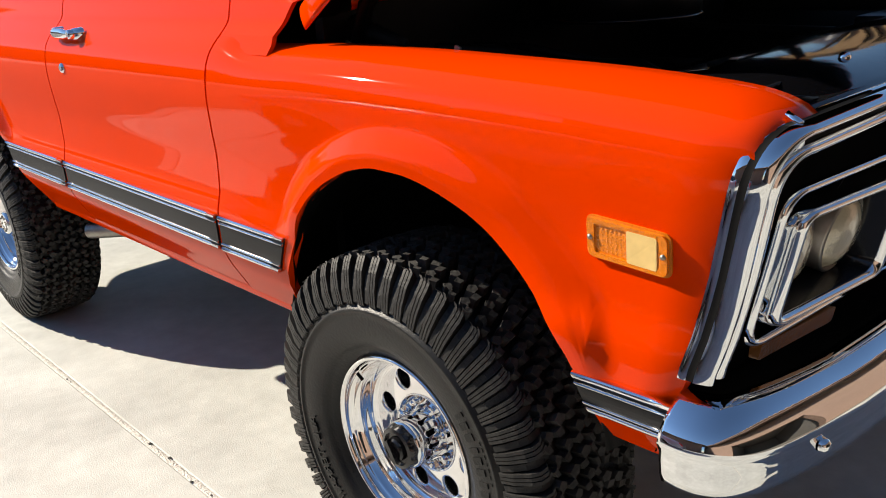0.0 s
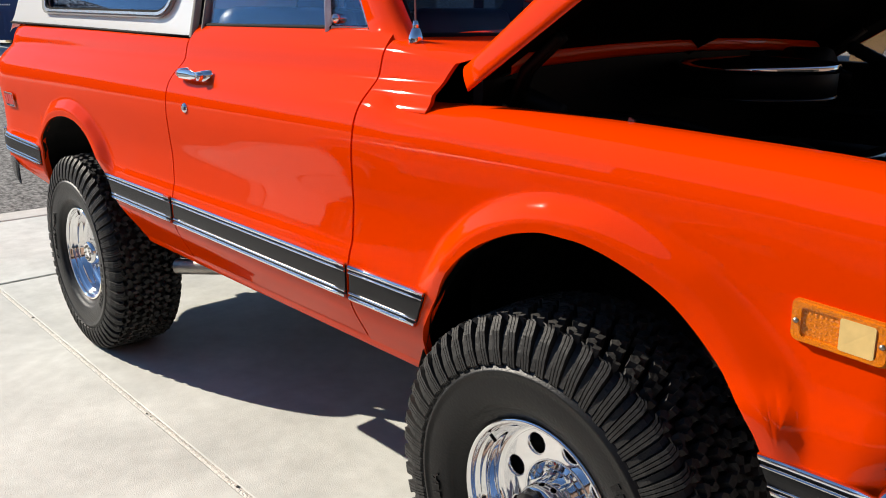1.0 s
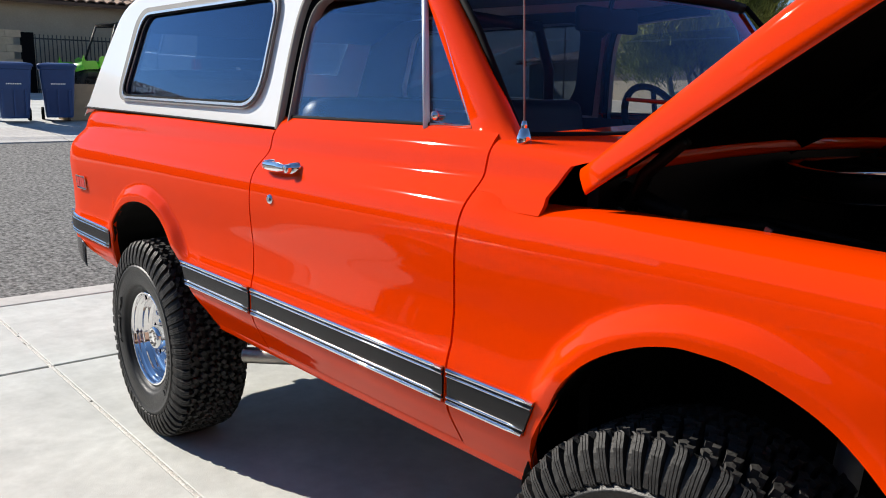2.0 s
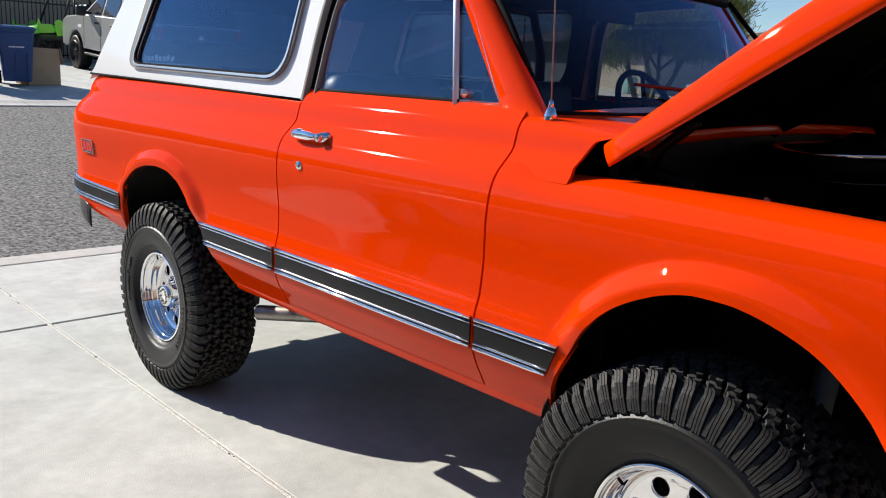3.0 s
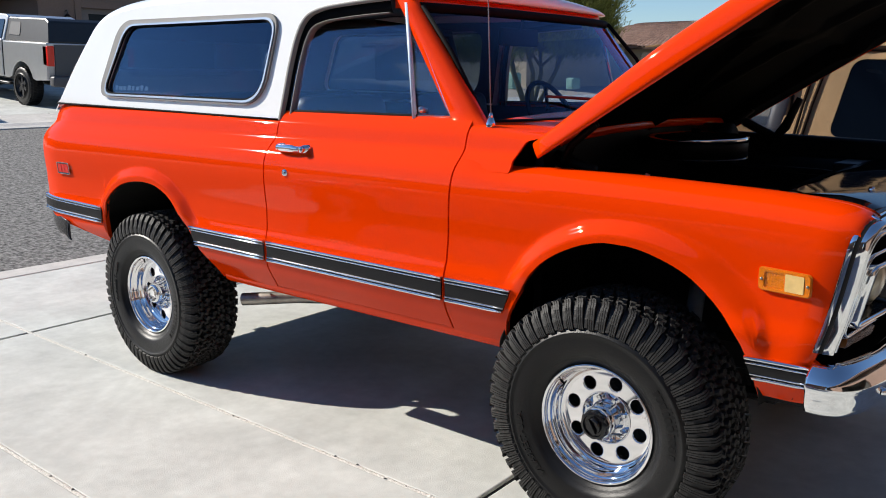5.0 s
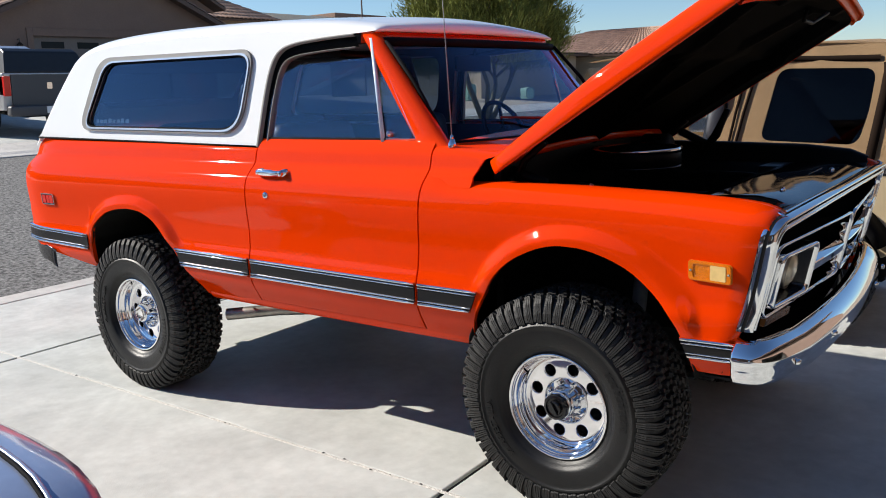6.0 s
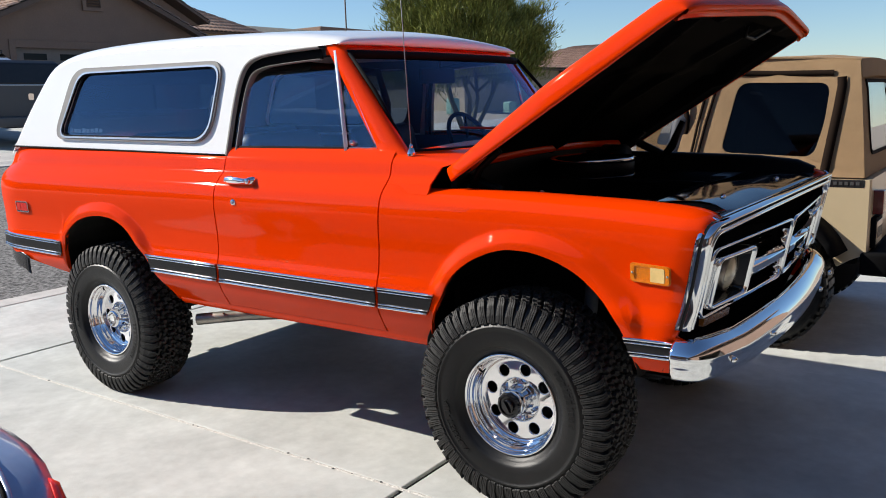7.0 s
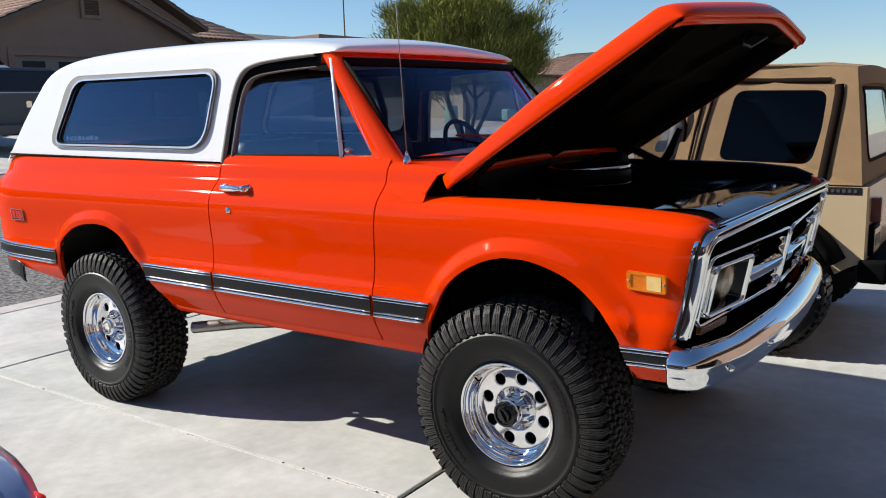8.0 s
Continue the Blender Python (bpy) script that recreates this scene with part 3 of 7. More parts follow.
for s in (0, 1):
    sg = -1 if s == 0 else 1

    def on_t(u, v, out=0.0, s=s):
        return mir((u, top_y(v) - out, v), s)
    outer = [(-1.04, 1.411)] + DOOR_EDGE + rim_line
    qh = rounded(QWIN, [0.09, 0.13, 0.09, 0.09], 8)
    cap = part("hardtop_side", slab([[Vector(p) for p in outer], qh], lambda u, v: on_t(u, v), (0, -sg * 0.03, 0)), WHITE, suv, smooth=False)
    # quarter window: grey gasket, bright bead, glass
    cx = sum(p[0] for p in QWIN) / 4
    cz = sum(p[1] for p in QWIN) / 4

    def scaled(k, dx=0.0, dz=0.0):
        return [(cx + (p[0] - cx) * (1 + k / 0.62) + dx, cz + (p[1] - cz) * (1 + k / 0.18) + dz) for p in qh]
    part("window_gasket", slab([rounded(GASKET, [0.12, 0.15, 0.10, 0.12], 8), scaled(-0.010)], lambda u, v: on_t(u, v, 0.001), (0, sg * 0.012, 0)), SEALGREY, suv, "grey rubber window gasket", smooth=False)
    part("window_bead", slab([scaled(-0.002, 0, 0), scaled(-0.011)], lambda u, v: on_t(u, v, 0.0135), (0, sg * 0.004, 0)), BEAD, suv, "bright gasket bead", smooth=False)
    part("window_seal", slab([scaled(-0.0115), scaled(-0.018)], lambda u, v: on_t(u, v, 0.004), (0, sg * 0.008, 0)), SEAL, suv, smooth=False)
    g = part("quarter_window", slab([scaled(-0.012)], lambda u, v: on_t(u, v, -0.004), (0, -sg * 0.004, 0)), QGLASS, suv, "blue-tinted quarter window", smooth=False)
    near_glass = g if s == 0 else near_glass
    g.visible_shadow = False
    # door opening edging
    for off, w, m_, o in ((0.0, 0.012, SEALGREY, 0.006), (0.012, 0.044, SEAL, -0.018), (0.056, 0.006, SEALGREY, -0.004)):
        bm = bmesh.new()
        edge = [p for p in DOOR_EDGE if p[0] < 1.60]
        rows = []
        for i, (x, z) in enumerate(edge):
            a, b = edge[max(i - 1, 0)], edge[min(i + 1, len(edge) - 1)]
            n = Vector((b[1] - a[1], 0, -(b[0] - a[0]))).normalized()
            rows.append([mir((x + n.x * k, top_y(z) + dy, z + n.z * k), s) for k, dy in ((off, 0.03), (off, -o), (off + w, -o + 0.01), (off + w, 0.04))])
        grid(bm, rows)
        part("door_weatherstrip", bm, m_, suv, "rubber weatherstrip round the door opening")

# black trim inside the top and the body, and the joint under the top
for s in (0, 1):
    part("interior_trim", slab([[Vector(p) for p in [(-1.0, 1.42), (0.95, 1.40), (1.03, 1.74), (1.12, 1.81), (1.5, 1.85), (-0.50, 1.90), (-0.72, 1.80)]], scaled(-0.004)], lambda u, v: mir((u, top_y(v) + 0.038, v), s), (0, 0.004 if s == 0 else -0.004, 0)), VINYL, suv, smooth=False)
    part("door_trim", slab([[Vector(p) for p in [(-0.95, 1.06), (0.9, 1.0), (1.2, 0.68), (1.9, 0.68), (1.96, 1.385), (-1.0, 1.40)]]], lambda u, v: mir((u, 0.165, v), s), (0, 0.004 if s == 0 else -0.004, 0)), VINYL, suv, smooth=False)
    bm = bmesh.new()
    tube(bm, [mir((x, top_y(belt_z(x)) - 0.002, belt_z(x) + 0.0055), s) for x in linspace(-1.04, 0.97, 6)], 0.0055, 8)
    part("hardtop_seal", bm, SEAL, suv)

# decal inside the quarter glass: plain pale bars
DECAL = mat("pale_decal", (0.42, 0.48, 0.52), 0.6)
for u0, u1, v0, v1 in [(-0.43 + k * 0.042, -0.43 + k * 0.042 + (0.034 if k % 2 else 0.028), 1.487, 1.508 + 0.006 * (k % 3 == 0)) for k in range(8)] + [(-0.43, 0.08, 1.474, 1.477)]:
    part("decal_bar", slab([[Vector((u0, v0)), Vector((u1, v0)), Vector((u1, v1)), Vector((u0, v1))]], lambda u, v: on_t(u, v, -0.010, 0), (0, 0.001, 0)), DECAL, near_glass, "pale decal bar", smooth=False)

# roof skin: crowned across, rounded over the corners on to the side panels
rows = []
for i, (x, z) in enumerate(ROOF_LINE):
    n = roof_normal(i)
    half = [(k / 12, None, CROWN * (k / 12) ** 2) for k in range(12)]
    half += [(None, math.sin(a), CROWN + CORNER * (1 - math.cos(a))) for a in linspace(0, math.pi / 2, 9)]
    bow = 0.05 * max(0.0, min(1.0, (x - 1.35) / 0.2))
    side = []
    for flat, c, drop in half:
        drop *= fall(x, z)
        zp = z - n.z * drop
        w = 0.97 - top_y(zp)
        h = (w - 0.12) * flat if flat is not None else w - 0.12 + 0.12 * c
        side.append((h, x - n.x * drop + bow * (1 - (h / 0.775) ** 2), zp))
    rows.append([(px, 0.97 - h, pz) for h, px, pz in side[::-1]] + [(px, 0.97 + h, pz) for h, px, pz in side[1:]])
bm = bmesh.new()
vr = [[bm.verts.new(p) for p in r_] for r_ in rows]
for i in range(len(vr) - 1):
    for j in range(len(vr[0]) - 1):
        q = (vr[i][j], vr[i][j + 1], vr[i + 1][j + 1], vr[i + 1][j])
        c = sum((v.co for v in q), Vector()) / 4
        if c.x < -0.55 and 1.60 < c.z < 1.87 and 0.36 < c.y < 1.58:
            continue
        bm.faces.new(q)
part("hardtop_roof", bm, WHITE, suv)
bm = bmesh.new()
grid(bm, [[(x - 0.004, y, z - 0.03) for y in (0.34, 0.97, 1.60)] for x, z in ((-0.74, 1.87), (-0.80, 1.80), (-1.0, 1.59))])
part("rear_window", bm, GLASS, suv, "blue-tinted rear window").visible_shadow = False
bm = bmesh.new()
grid(bm, [[(x, y, z) for y in linspace(0.23, 1.71, 6)] for x, z in ((1.62, 1.862), (1.2, 1.90), (0.2, 1.93), (-0.4, 1.90), (-0.72, 1.78))])
part("headliner", bm, VINYL, suv, solid=0.01)

# windscreen frame, glass and doors' glass
for s in (0, 1):
    bm = bmesh.new()
    rows = []
    for t in linspace(0, 1, 10):
        z = 1.385 + (1.868 - 1.385) * t
        xa = 1.950 - 0.345 * t
        w = (0.150 - 0.062 * t) if s == 0 else (0.105 - 0.05 * t)
        y = 0.135 + 0.068 * t
        rows.append([mir(p, s) for p in ((xa, y + 0.03, z), (xa, y + 0.006, z), (xa + 0.012, y, z), (xa + w - 0.03, y - 0.002, z), (xa + w - 0.005, y + 0.012, z), (xa + w, y + 0.035, z), (xa + w - 0.02, y + 0.05, z), (xa + 0.02, y + 0.06, z))])
    v = grid(bm, rows, True)
    bm.faces.new(v[0]), bm.faces.new(v[-1])
    part("windscreen_pillar", bm, PAINT, suv)
    # black seal inside the pillar
    bm = bmesh.new()
    tube(bm, [mir(p, s) for p in ((2.055, 0.185, 1.40), (2.045, 0.185, 1.43), (1.890, 0.205, 1.65), (1.730, 0.225, 1.825))], 0.010, 8)
    part("windscreen_seal", bm, SEAL, suv)
    # side glass, vent window and its frame
    def on_d(u, v, out=0.0, s=s):
        return mir((u, 0.150 + (v - 1.41) * 0.14 - out, v), s)
    g = part("door_window", slab([[Vector(p) for p in ((0.99, 1.395), (1.752, 1.40), (1.688, 1.760), (1.22, 1.748), (1.13, 1.715), (1.06, 1.65))]], lambda u, v: on_d(u, v), (0, 0.004, 0)), GLASS, suv, "blue-tinted door glass", smooth=False)
    g.visible_shadow = False
    g = part("vent_window", slab([[Vector(p) for p in ((1.765, 1.405), (1.945, 1.405), (1.70, 1.80))]], lambda u, v: on_d(u, v), (0, 0.004, 0)), GLASS, suv, "triangular vent window", smooth=False)
    g.visible_shadow = False
    bm = bmesh.new()
    tube(bm, [on_d(1.757, 1.40, 0.006), on_d(1.668, 1.84, 0.006)], 0.0095, 8)
    # Near bar: the chrome's sky reflection is put into a plain blue colour.
    part("division_bar", bm, mat("sky_tinted_bar", (0.52, 0.62, 0.76), 0.35) if s == 0 else CHROME, suv, "bright vent-window division bar")
    bm = bmesh.new()
    tube(bm, [on_d(1.775, 1.412, 0.006), on_d(1.938, 1.412, 0.006), on_d(1.93, 1.425, 0.006), on_d(1.70, 1.79, 0.006)], 0.006, 8)
    part("vent_frame", bm, CHROME, suv, "bright vent window frame")
    bm = bmesh.new()
    lathe(bm, [(0.0001, -0.02), (0.012, -0.015), (0.014, 0.0), (0.009, 0.02)], 12, Matrix.Translation(on_d(1.79, 1.435, 0.0)))
    part("vent_latch", bm, CHROME, suv)
    bm = bmesh.new()
    tube(bm, [mir((x, 0.148, 1.411), s) for x in linspace(1.02, 1.955, 5)], 0.007, 8)
    part("belt_weatherstrip", bm, SEAL, suv)
bm = bmesh.new()
rows = []
for y in linspace(0.232, 1.708, 20):
    b = 0.045 * (1 - ((y - 0.97) / 0.8) ** 2)
    rows.append([(x + b, y, z) for x, z in ((1.575, 1.826), (1.650, 1.822), (1.672, 1.828), (1.678, 1.838), (1.676, 1.862), (1.66, 1.874), (1.575, 1.876))])
v = grid(bm, rows, True)
bm.faces.new(v[0]), bm.faces.new(v[-1])
part("windscreen_header", bm, PAINT, suv)


def screen_pt(u, t, off=0.0):
    """Point on the curved windscreen: u across 0..1, t up 0..1."""
    y = 0.20 + 1.54 * u
    y = 0.97 + (y - 0.97) * (1 - 0.035 * t)
    b = (0.15 - 0.08 * t) * (1 - abs((y - 0.97) / 0.79) ** 3.2)
    return Vector((2.045 - 0.350 * t + b - off, y, 1.385 + 0.445 * t))


bm = bmesh.new()
grid(bm, [[screen_pt(u, t) for u in linspace(0, 1, 20)] for t in linspace(0, 1, 6)])
g = part("windscreen", bm, SCREEN, suv, "lightly tinted curved windscreen")
g.visible_shadow = False
for t, r in ((0.0, 0.018), (0.985, 0.020)):
    bm = bmesh.new()
    tube(bm, [screen_pt(u, t) for u in linspace(0, 1, 16)], r, 8)
    part("windscreen_seal", bm, SEAL, suv)
WIPER = mat("wiper_dark_red", (0.10, 0.012, 0.008), 0.4)
for u0, u1 in ((0.22, 0.60), (0.56, 0.92)):
    bm = bmesh.new()
    p0, p1 = screen_pt(u1, 0.05, -0.02), screen_pt(u0, 0.22, -0.02)
    tube(bm, [screen_pt(u1, -0.03, -0.035), p0 + Vector((0.02, 0, 0.02)), (p0 + p1) / 2 + Vector((0.03, 0, 0.02)), p1], [0.011, 0.009, 0.007, 0.005], 8)
    part("wiper", bm, WIPER, suv, "windscreen wiper at rest")

# interior
bm = boxed(1.15, 0.2, 0.62, 2.0, 1.74, 0.66)
box(bm, -0.95, 0.5, 0.621, 1.15, 1.44, 0.661)
part("cabin_floor", bm, VINYL, suv, smooth=False)


def cushion(bm, x0, y0, z0, x1, y1, z1, m=None, r=0.05):
    vs = box(bm, x0, y0, z0, x1, y1, z1, m)
    es = list({e for v in vs for e in v.link_edges})
    bmesh.ops.bevel(bm, geom=es, offset=r, segments=3, affect="EDGES", profile=0.5)


for x, y0, y1 in ((1.05, 0.26, 0.82), (1.05, 1.12, 1.68), (0.05, 0.30, 1.64)):
    bm = bmesh.new()
    cushion(bm, x, y0, 0.78, x + 0.5, y1, 0.95)
    cushion(bm, -0.07, y0, 0.0, 0.07, y1, 0.60, pose(x - 0.02, 0, 0.88, 0, -10, 0), 0.06)
    part("seat", bm, VINYL, suv, "dark vinyl seat")
bm = bmesh.new()
rows = [[(x, y, z) for x, z in ((2.02, 1.08), (1.80, 1.10), (1.74, 1.20), (1.76, 1.32), (1.86, 1.365), (2.04, 1.375))] for y in linspace(0.2, 1.74, 8)]
grid(bm, rows)
part("dashboard", bm, VINYL, suv, solid=0.02)
bm = bmesh.new()
wm = Matrix.Translation((1.60, 1.40, 1.36)) @ pose(0, 0, 0, 0, 62, 0)
ring = [wm @ Vector((0.19 * math.cos(a), 0.19 * math.sin(a), 0)) for a in [2 * math.pi * k / 32 for k in range(33)]]
tube(bm, ring, 0.013, 8, False)
for a in (0.3, math.pi - 0.3, -math.pi / 2):
    tube(bm, [wm @ Vector((0, 0, -0.02)), wm @ Vector((0.19 * math.cos(a), 0.19 * math.sin(a), 0))], 0.01, 6)
tube(bm, [wm @ Vector((0, 0, 0.02)), wm @ Vector((0, 0, -0.35))], [0.04, 0.025], 10)
part("steering_wheel", bm, SEAL, suv, "black steering wheel")
bm = bmesh.new()
cushion(bm, 1.66, 0.82, 1.695, 1.69, 1.12, 1.775, None, 0.012)
tube(bm, [(1.68, 0.97, 1.76), (1.70, 0.97, 1.82)], 0.008, 8)
part("rear_view_mirror", bm, SEAL, suv)
bm = bmesh.new()
for s in (0, 1):
    tube(bm, [mir(p, s) for p in ((0.75, 0.24, 0.66), (0.75, 0.25, 1.60), (0.75, 0.33, 1.80), (0.75, 0.97, 1.83))], 0.025, 10)
part("roll_bar", bm, BLACK, suv, "black roll bar behind the front seats")
# rear: tailgate and bumper
bm = slab([rounded([(0.20, 0.74), (1.74, 0.74), (1.74, 1.39), (0.20, 1.39)], 0.05)], lambda u, v: (-1.12 + max(0, v - 1.2) * 0.2, u, v), (0.04, 0, 0))
part("tailgate", bm, PAINT, suv, smooth=False)
bm = bmesh.new()
rows = []
for k in range(-22, 23):
    h = 0.80 + 0.174 * math.sin(radians(90 * (abs(k) - 10) / 12)) if abs(k) > 10 else 0.08 * abs(k)
    back = 0.36 * (1 - math.sqrt(max(0.0, 1 - ((h - 0.80) / 0.174) ** 2))) if h > 0.80 else 0.0
    y, low = 0.97 + math.copysign(h, k), 0.07 * back / 0.36
    rows.append([(-1.13 + back - o * (1 - back / 0.4), y, z - low) for o, z in ((-0.04, 0.698), (0.02, 0.702), (0.042, 0.718), (0.05, 0.75), (0.042, 0.786), (0.01, 0.804), (-0.03, 0.806))])
grid(bm, rows)
# Chrome coloured dark to stand for its reflection of the asphalt.
part("rear_bumper", bm, mat("dark_reflection_chrome", (0.10, 0.10, 0.105), 0.12, 0.9, vary=0.2, scale=6), suv, "chrome rear bumper darkened for the asphalt it reflects", solid=0.006)


# ---- wheels ----
# Grey of wear and dust, lightened further as if light reached the crown.
CROWNRUB = mat("worn_lightened_tread_face", (0.040, 0.039, 0.037), 0.75, spec=0.3, vary=0.5, scale=22, bump=0.3, bscale=120, stain=0.4, sscale=8)
RT, WT = 0.434, 0.285     # tyre radius and width


def letter(bm, ch, size, m):
    """One raised character of the built-in font, its foot at the origin of m."""
    cu = bpy.data.curves.new("letter", "FONT")
    cu.body, cu.size, cu.extrude, cu.align_x, cu.resolution_u = ch, size * 1.35, 0.003, "CENTER", 2
    ob = bpy.data.objects.new("letter", cu)
    me = ob.to_mesh()
    me.transform(m)
    bm.from_mesh(me)
    ob.to_mesh_clear()
    bpy.data.objects.remove(ob)
    bpy.data.curves.remove(cu)


def make_wheel(front):
    """Local frame: axle along y, outer face towards -y, hub at the origin."""
    w = new("wheel")
    w.empty_display_size = 0.1
    bm = bmesh.new()
    mid = WT / 2 - 0.035
    half = [(0.192, 0.030), (0.200, 0.004), (0.206, -0.010), (0.222, -0.020), (0.226, -0.0245), (0.234, -0.0265), (0.236, -0.031), (0.250, -0.0375), (0.275, -0.0425), (0.300, -0.0445), (0.314, -0.0445), (0.3155, -0.047), (0.3225, -0.047), (0.324, -0.043), (0.350, -0.036), (0.376, -0.027), (0.394, -0.012), (0.404, 0.006), (0.410, 0.03), (0.412, mid)]
    prof = half + [(r, 2 * mid - a) for r, a in half[-2::-1]]
    lathe(bm, prof, 96)
    for f_ in bm.faces:
        f_.smooth = True
    tyre_bm, bm = bm, bmesh.new()
    N = 56
    p = 2 * math.pi / N
    jig = random.Random(5)

    def at(r, t, y):
        return (r * math.cos(t), y, r * math.sin(t))

    crown = bmesh.new()

    def block(corners, r0, r1, inset=0.05):
        """A tread block: corners are (angle, along) pairs, from radius r0 up to r1."""
        c = [sum(q[k] for q in corners) / len(corners) for k in (0, 1)]
        lo = [crown.verts.new(at(r0, a, y)) for a, y in corners]
        hi = [crown.verts.new(at(r1, a + (c[0] - a) * inset, y + (c[1] - y) * inset)) for a, y in corners]
        n = len(lo)
        for i in range(n):
            crown.faces.new((lo[i], lo[(i + 1) % n], hi[(i + 1) % n], hi[i]))
        crown.faces.new(hi)

    def rib(l0, l1, path, yy, sink=0.016, skew=(0.3, 0.12, 0.0, -0.04, -0.08, -0.10)):
        """A raised rib that follows path, (radius, along) pairs, over the shoulder."""
        tv, lv = [], []
        for (r, y), k in zip(path, skew):
            k *= p
            tv.append([bm.verts.new(at(r, t, yy(y))) for t in (l0 + k + 0.015 * p, l1 + k - 0.015 * p)])
            lv.append([bm.verts.new(at(r - sink * 0.8, t, yy(y + sink * 0.7))) for t in (l0 + k, l1 + k)])
        for k in range(len(tv) - 1):
            bm.faces.new((tv[k][0], tv[k][1], tv[k + 1][1], tv[k + 1][0]))
            bm.faces.new((tv[k][0], tv[k + 1][0], lv[k + 1][0], lv[k][0]))
            bm.faces.new((tv[k][1], lv[k][1], lv[k + 1][1], tv[k + 1][1]))
        bm.faces.new((tv[0][0], lv[0][0], lv[0][1], tv[0][1]))
        bm.faces.new((tv[-1][0], tv[-1][1], lv[-1][1], lv[-1][0]))
    for i in range(N):
        a = i * p
        long = i % 2
        for side in (0, 1):
            yy = (lambda y: y) if side == 0 else (lambda y: 2 * mid - y)
            aa = a + (0.5 * p if side else 0)
            # a square shoulder lug of three flutes, long and short by turns
            for k, (l0, l1) in enumerate(((0.02, 0.19), (0.205, 0.375), (0.39, 0.56))):
                y_in = (-0.004 if long else -0.010) - 0.003 * k
                rib(aa + l0 * p, aa + l1 * p, [(0.4315 - 0.0015 * (k == 1), y_in), (0.428, -0.014), (0.419, -0.025), (0.403, -0.035), (0.368, -0.0445), (0.334, -0.0465)], yy, 0.020)
            # the lower lobe between two lugs
            rib(aa + 0.62 * p, aa + 0.95 * p, [(0.419, 0.006), (0.416, -0.006), (0.408, -0.019), (0.393, -0.030), (0.364, -0.041), (0.338, -0.0448)], yy, 0.012, (0.2, 0.1, 0.0, -0.04, -0.08, -0.10))
            # two rows of hooked blocks with open voids between
            for y0, y1, lag in ((-0.004, 0.022, 0.05), (0.028, 0.060, 0.40), (0.067, 0.100, 0.80)):
                y0 += 0.005 * (1 - long)
                b0 = aa + lag * p + jig.uniform(-0.05, 0.05) * p
                cs = [(b0, y0), (b0 + 0.26 * p, y0 - 0.007), (b0 + 0.34 * p, y0 + 0.011), (b0 + 0.66 * p, y0 + 0.002), (b0 + 0.86 * p, y1 - 0.014), (b0 + 0.70 * p, y1), (b0 + 0.46 * p, y1 - 0.005), (b0 + 0.38 * p, y1 - 0.019), (b0 + 0.06 * p, y1 - 0.013)]
                block([(t, yy(y)) for t, y in (cs if side == 0 else cs[::-1])], 0.409, RT - 0.002 + 0.003 * (y0 > 0.02) + jig.uniform(-0.002, 0.002))
        b0 = a + 0.15 * p
        cs = [(b0, mid - 0.003), (b0 + 0.30 * p, mid - 0.009), (b0 + 0.42 * p, mid + 0.001), (b0 + 0.80 * p, mid - 0.007), (b0 + 0.74 * p, mid + 0.006), (b0 + 0.46 * p, mid + 0.010), (b0 + 0.32 * p, mid + 0.001), (b0 + 0.04 * p, mid + 0.008)]
        block(cs, 0.409, RT + 0.002)
    bmesh.ops.recalc_face_normals(bm, faces=bm.faces)
    tread = part("tread", bm, TREAD, None, "blocky all-terrain tread and shoulder lugs", smooth=False)
    tread["kind"] = "stuff"
    bmesh.ops.recalc_face_normals(crown, faces=crown.faces)
    worn = part("worn_tread", crown, CROWNRUB, None, "worn dusty faces of the tread blocks, lightened to look lit", smooth=False)
    worn["kind"] = "stuff"
    bm = bmesh.new()
    # raised marks on the sidewall: plain bars where lettering sits
    for start, count, step, h, r in ((0.35, 10, 0.082, 0.022, 0.283), (0.62, 7, 0.045, 0.006, 0.303)):
        for k in range(count):
            t0 = start + k * step
            tw = step * (0.62 if k % 3 else 0.44)
            vs = [(r2, t) for r2 in (r - h / 2, r + h / 2) for t in (t0, t0 + tw)]
            lo = [bm.verts.new((r2 * math.cos(t), -0.042, r2 * math.sin(t))) for r2, t in vs]
            hi = [bm.verts.new((r2 * math.cos(t), -0.0462 if h > 0.01 else -0.0455, r2 * math.sin(t))) for r2, t in vs]
            bm.faces.new((hi[0], hi[1], hi[3], hi[2]))
            for q in ((0, 1), (1, 3), (3, 2), (2, 0)):
                bm.faces.new((lo[q[0]], lo[q[1]], hi[q[1]], hi[q[0]]))
    for word, mid_t in (("ALL-TERRAIN", 4.05),):
        for k, ch in enumerate(word):
            t = mid_t + (k - (len(word) - 1) / 2) * 0.074
            m = Matrix(((math.sin(-t), math.cos(t), 0, 0.272 * math.cos(t)), (0, 0, -1, -0.0435), (math.cos(t), math.sin(t), 0, 0.272 * math.sin(t)), (0, 0, 0, 1)))
            letter(bm, ch, 0.027, m)
    bmesh.ops.recalc_face_normals(bm, faces=bm.faces)
    marks = part("sidewall_marking", bm, TYRE, None, "raised marks on the sidewall", smooth=False)
    marks["kind"] = "stuff"
    tyre = part("tyre", tyre_bm, TYRE, None, "black all-terrain tyre with blocky tread")
    tyre.parent = w
    tread.parent = tyre
    worn.parent = tyre
    marks.parent = tyre
    # rim: polished lip, stepped barrel and a dish
    bm = bmesh.new()
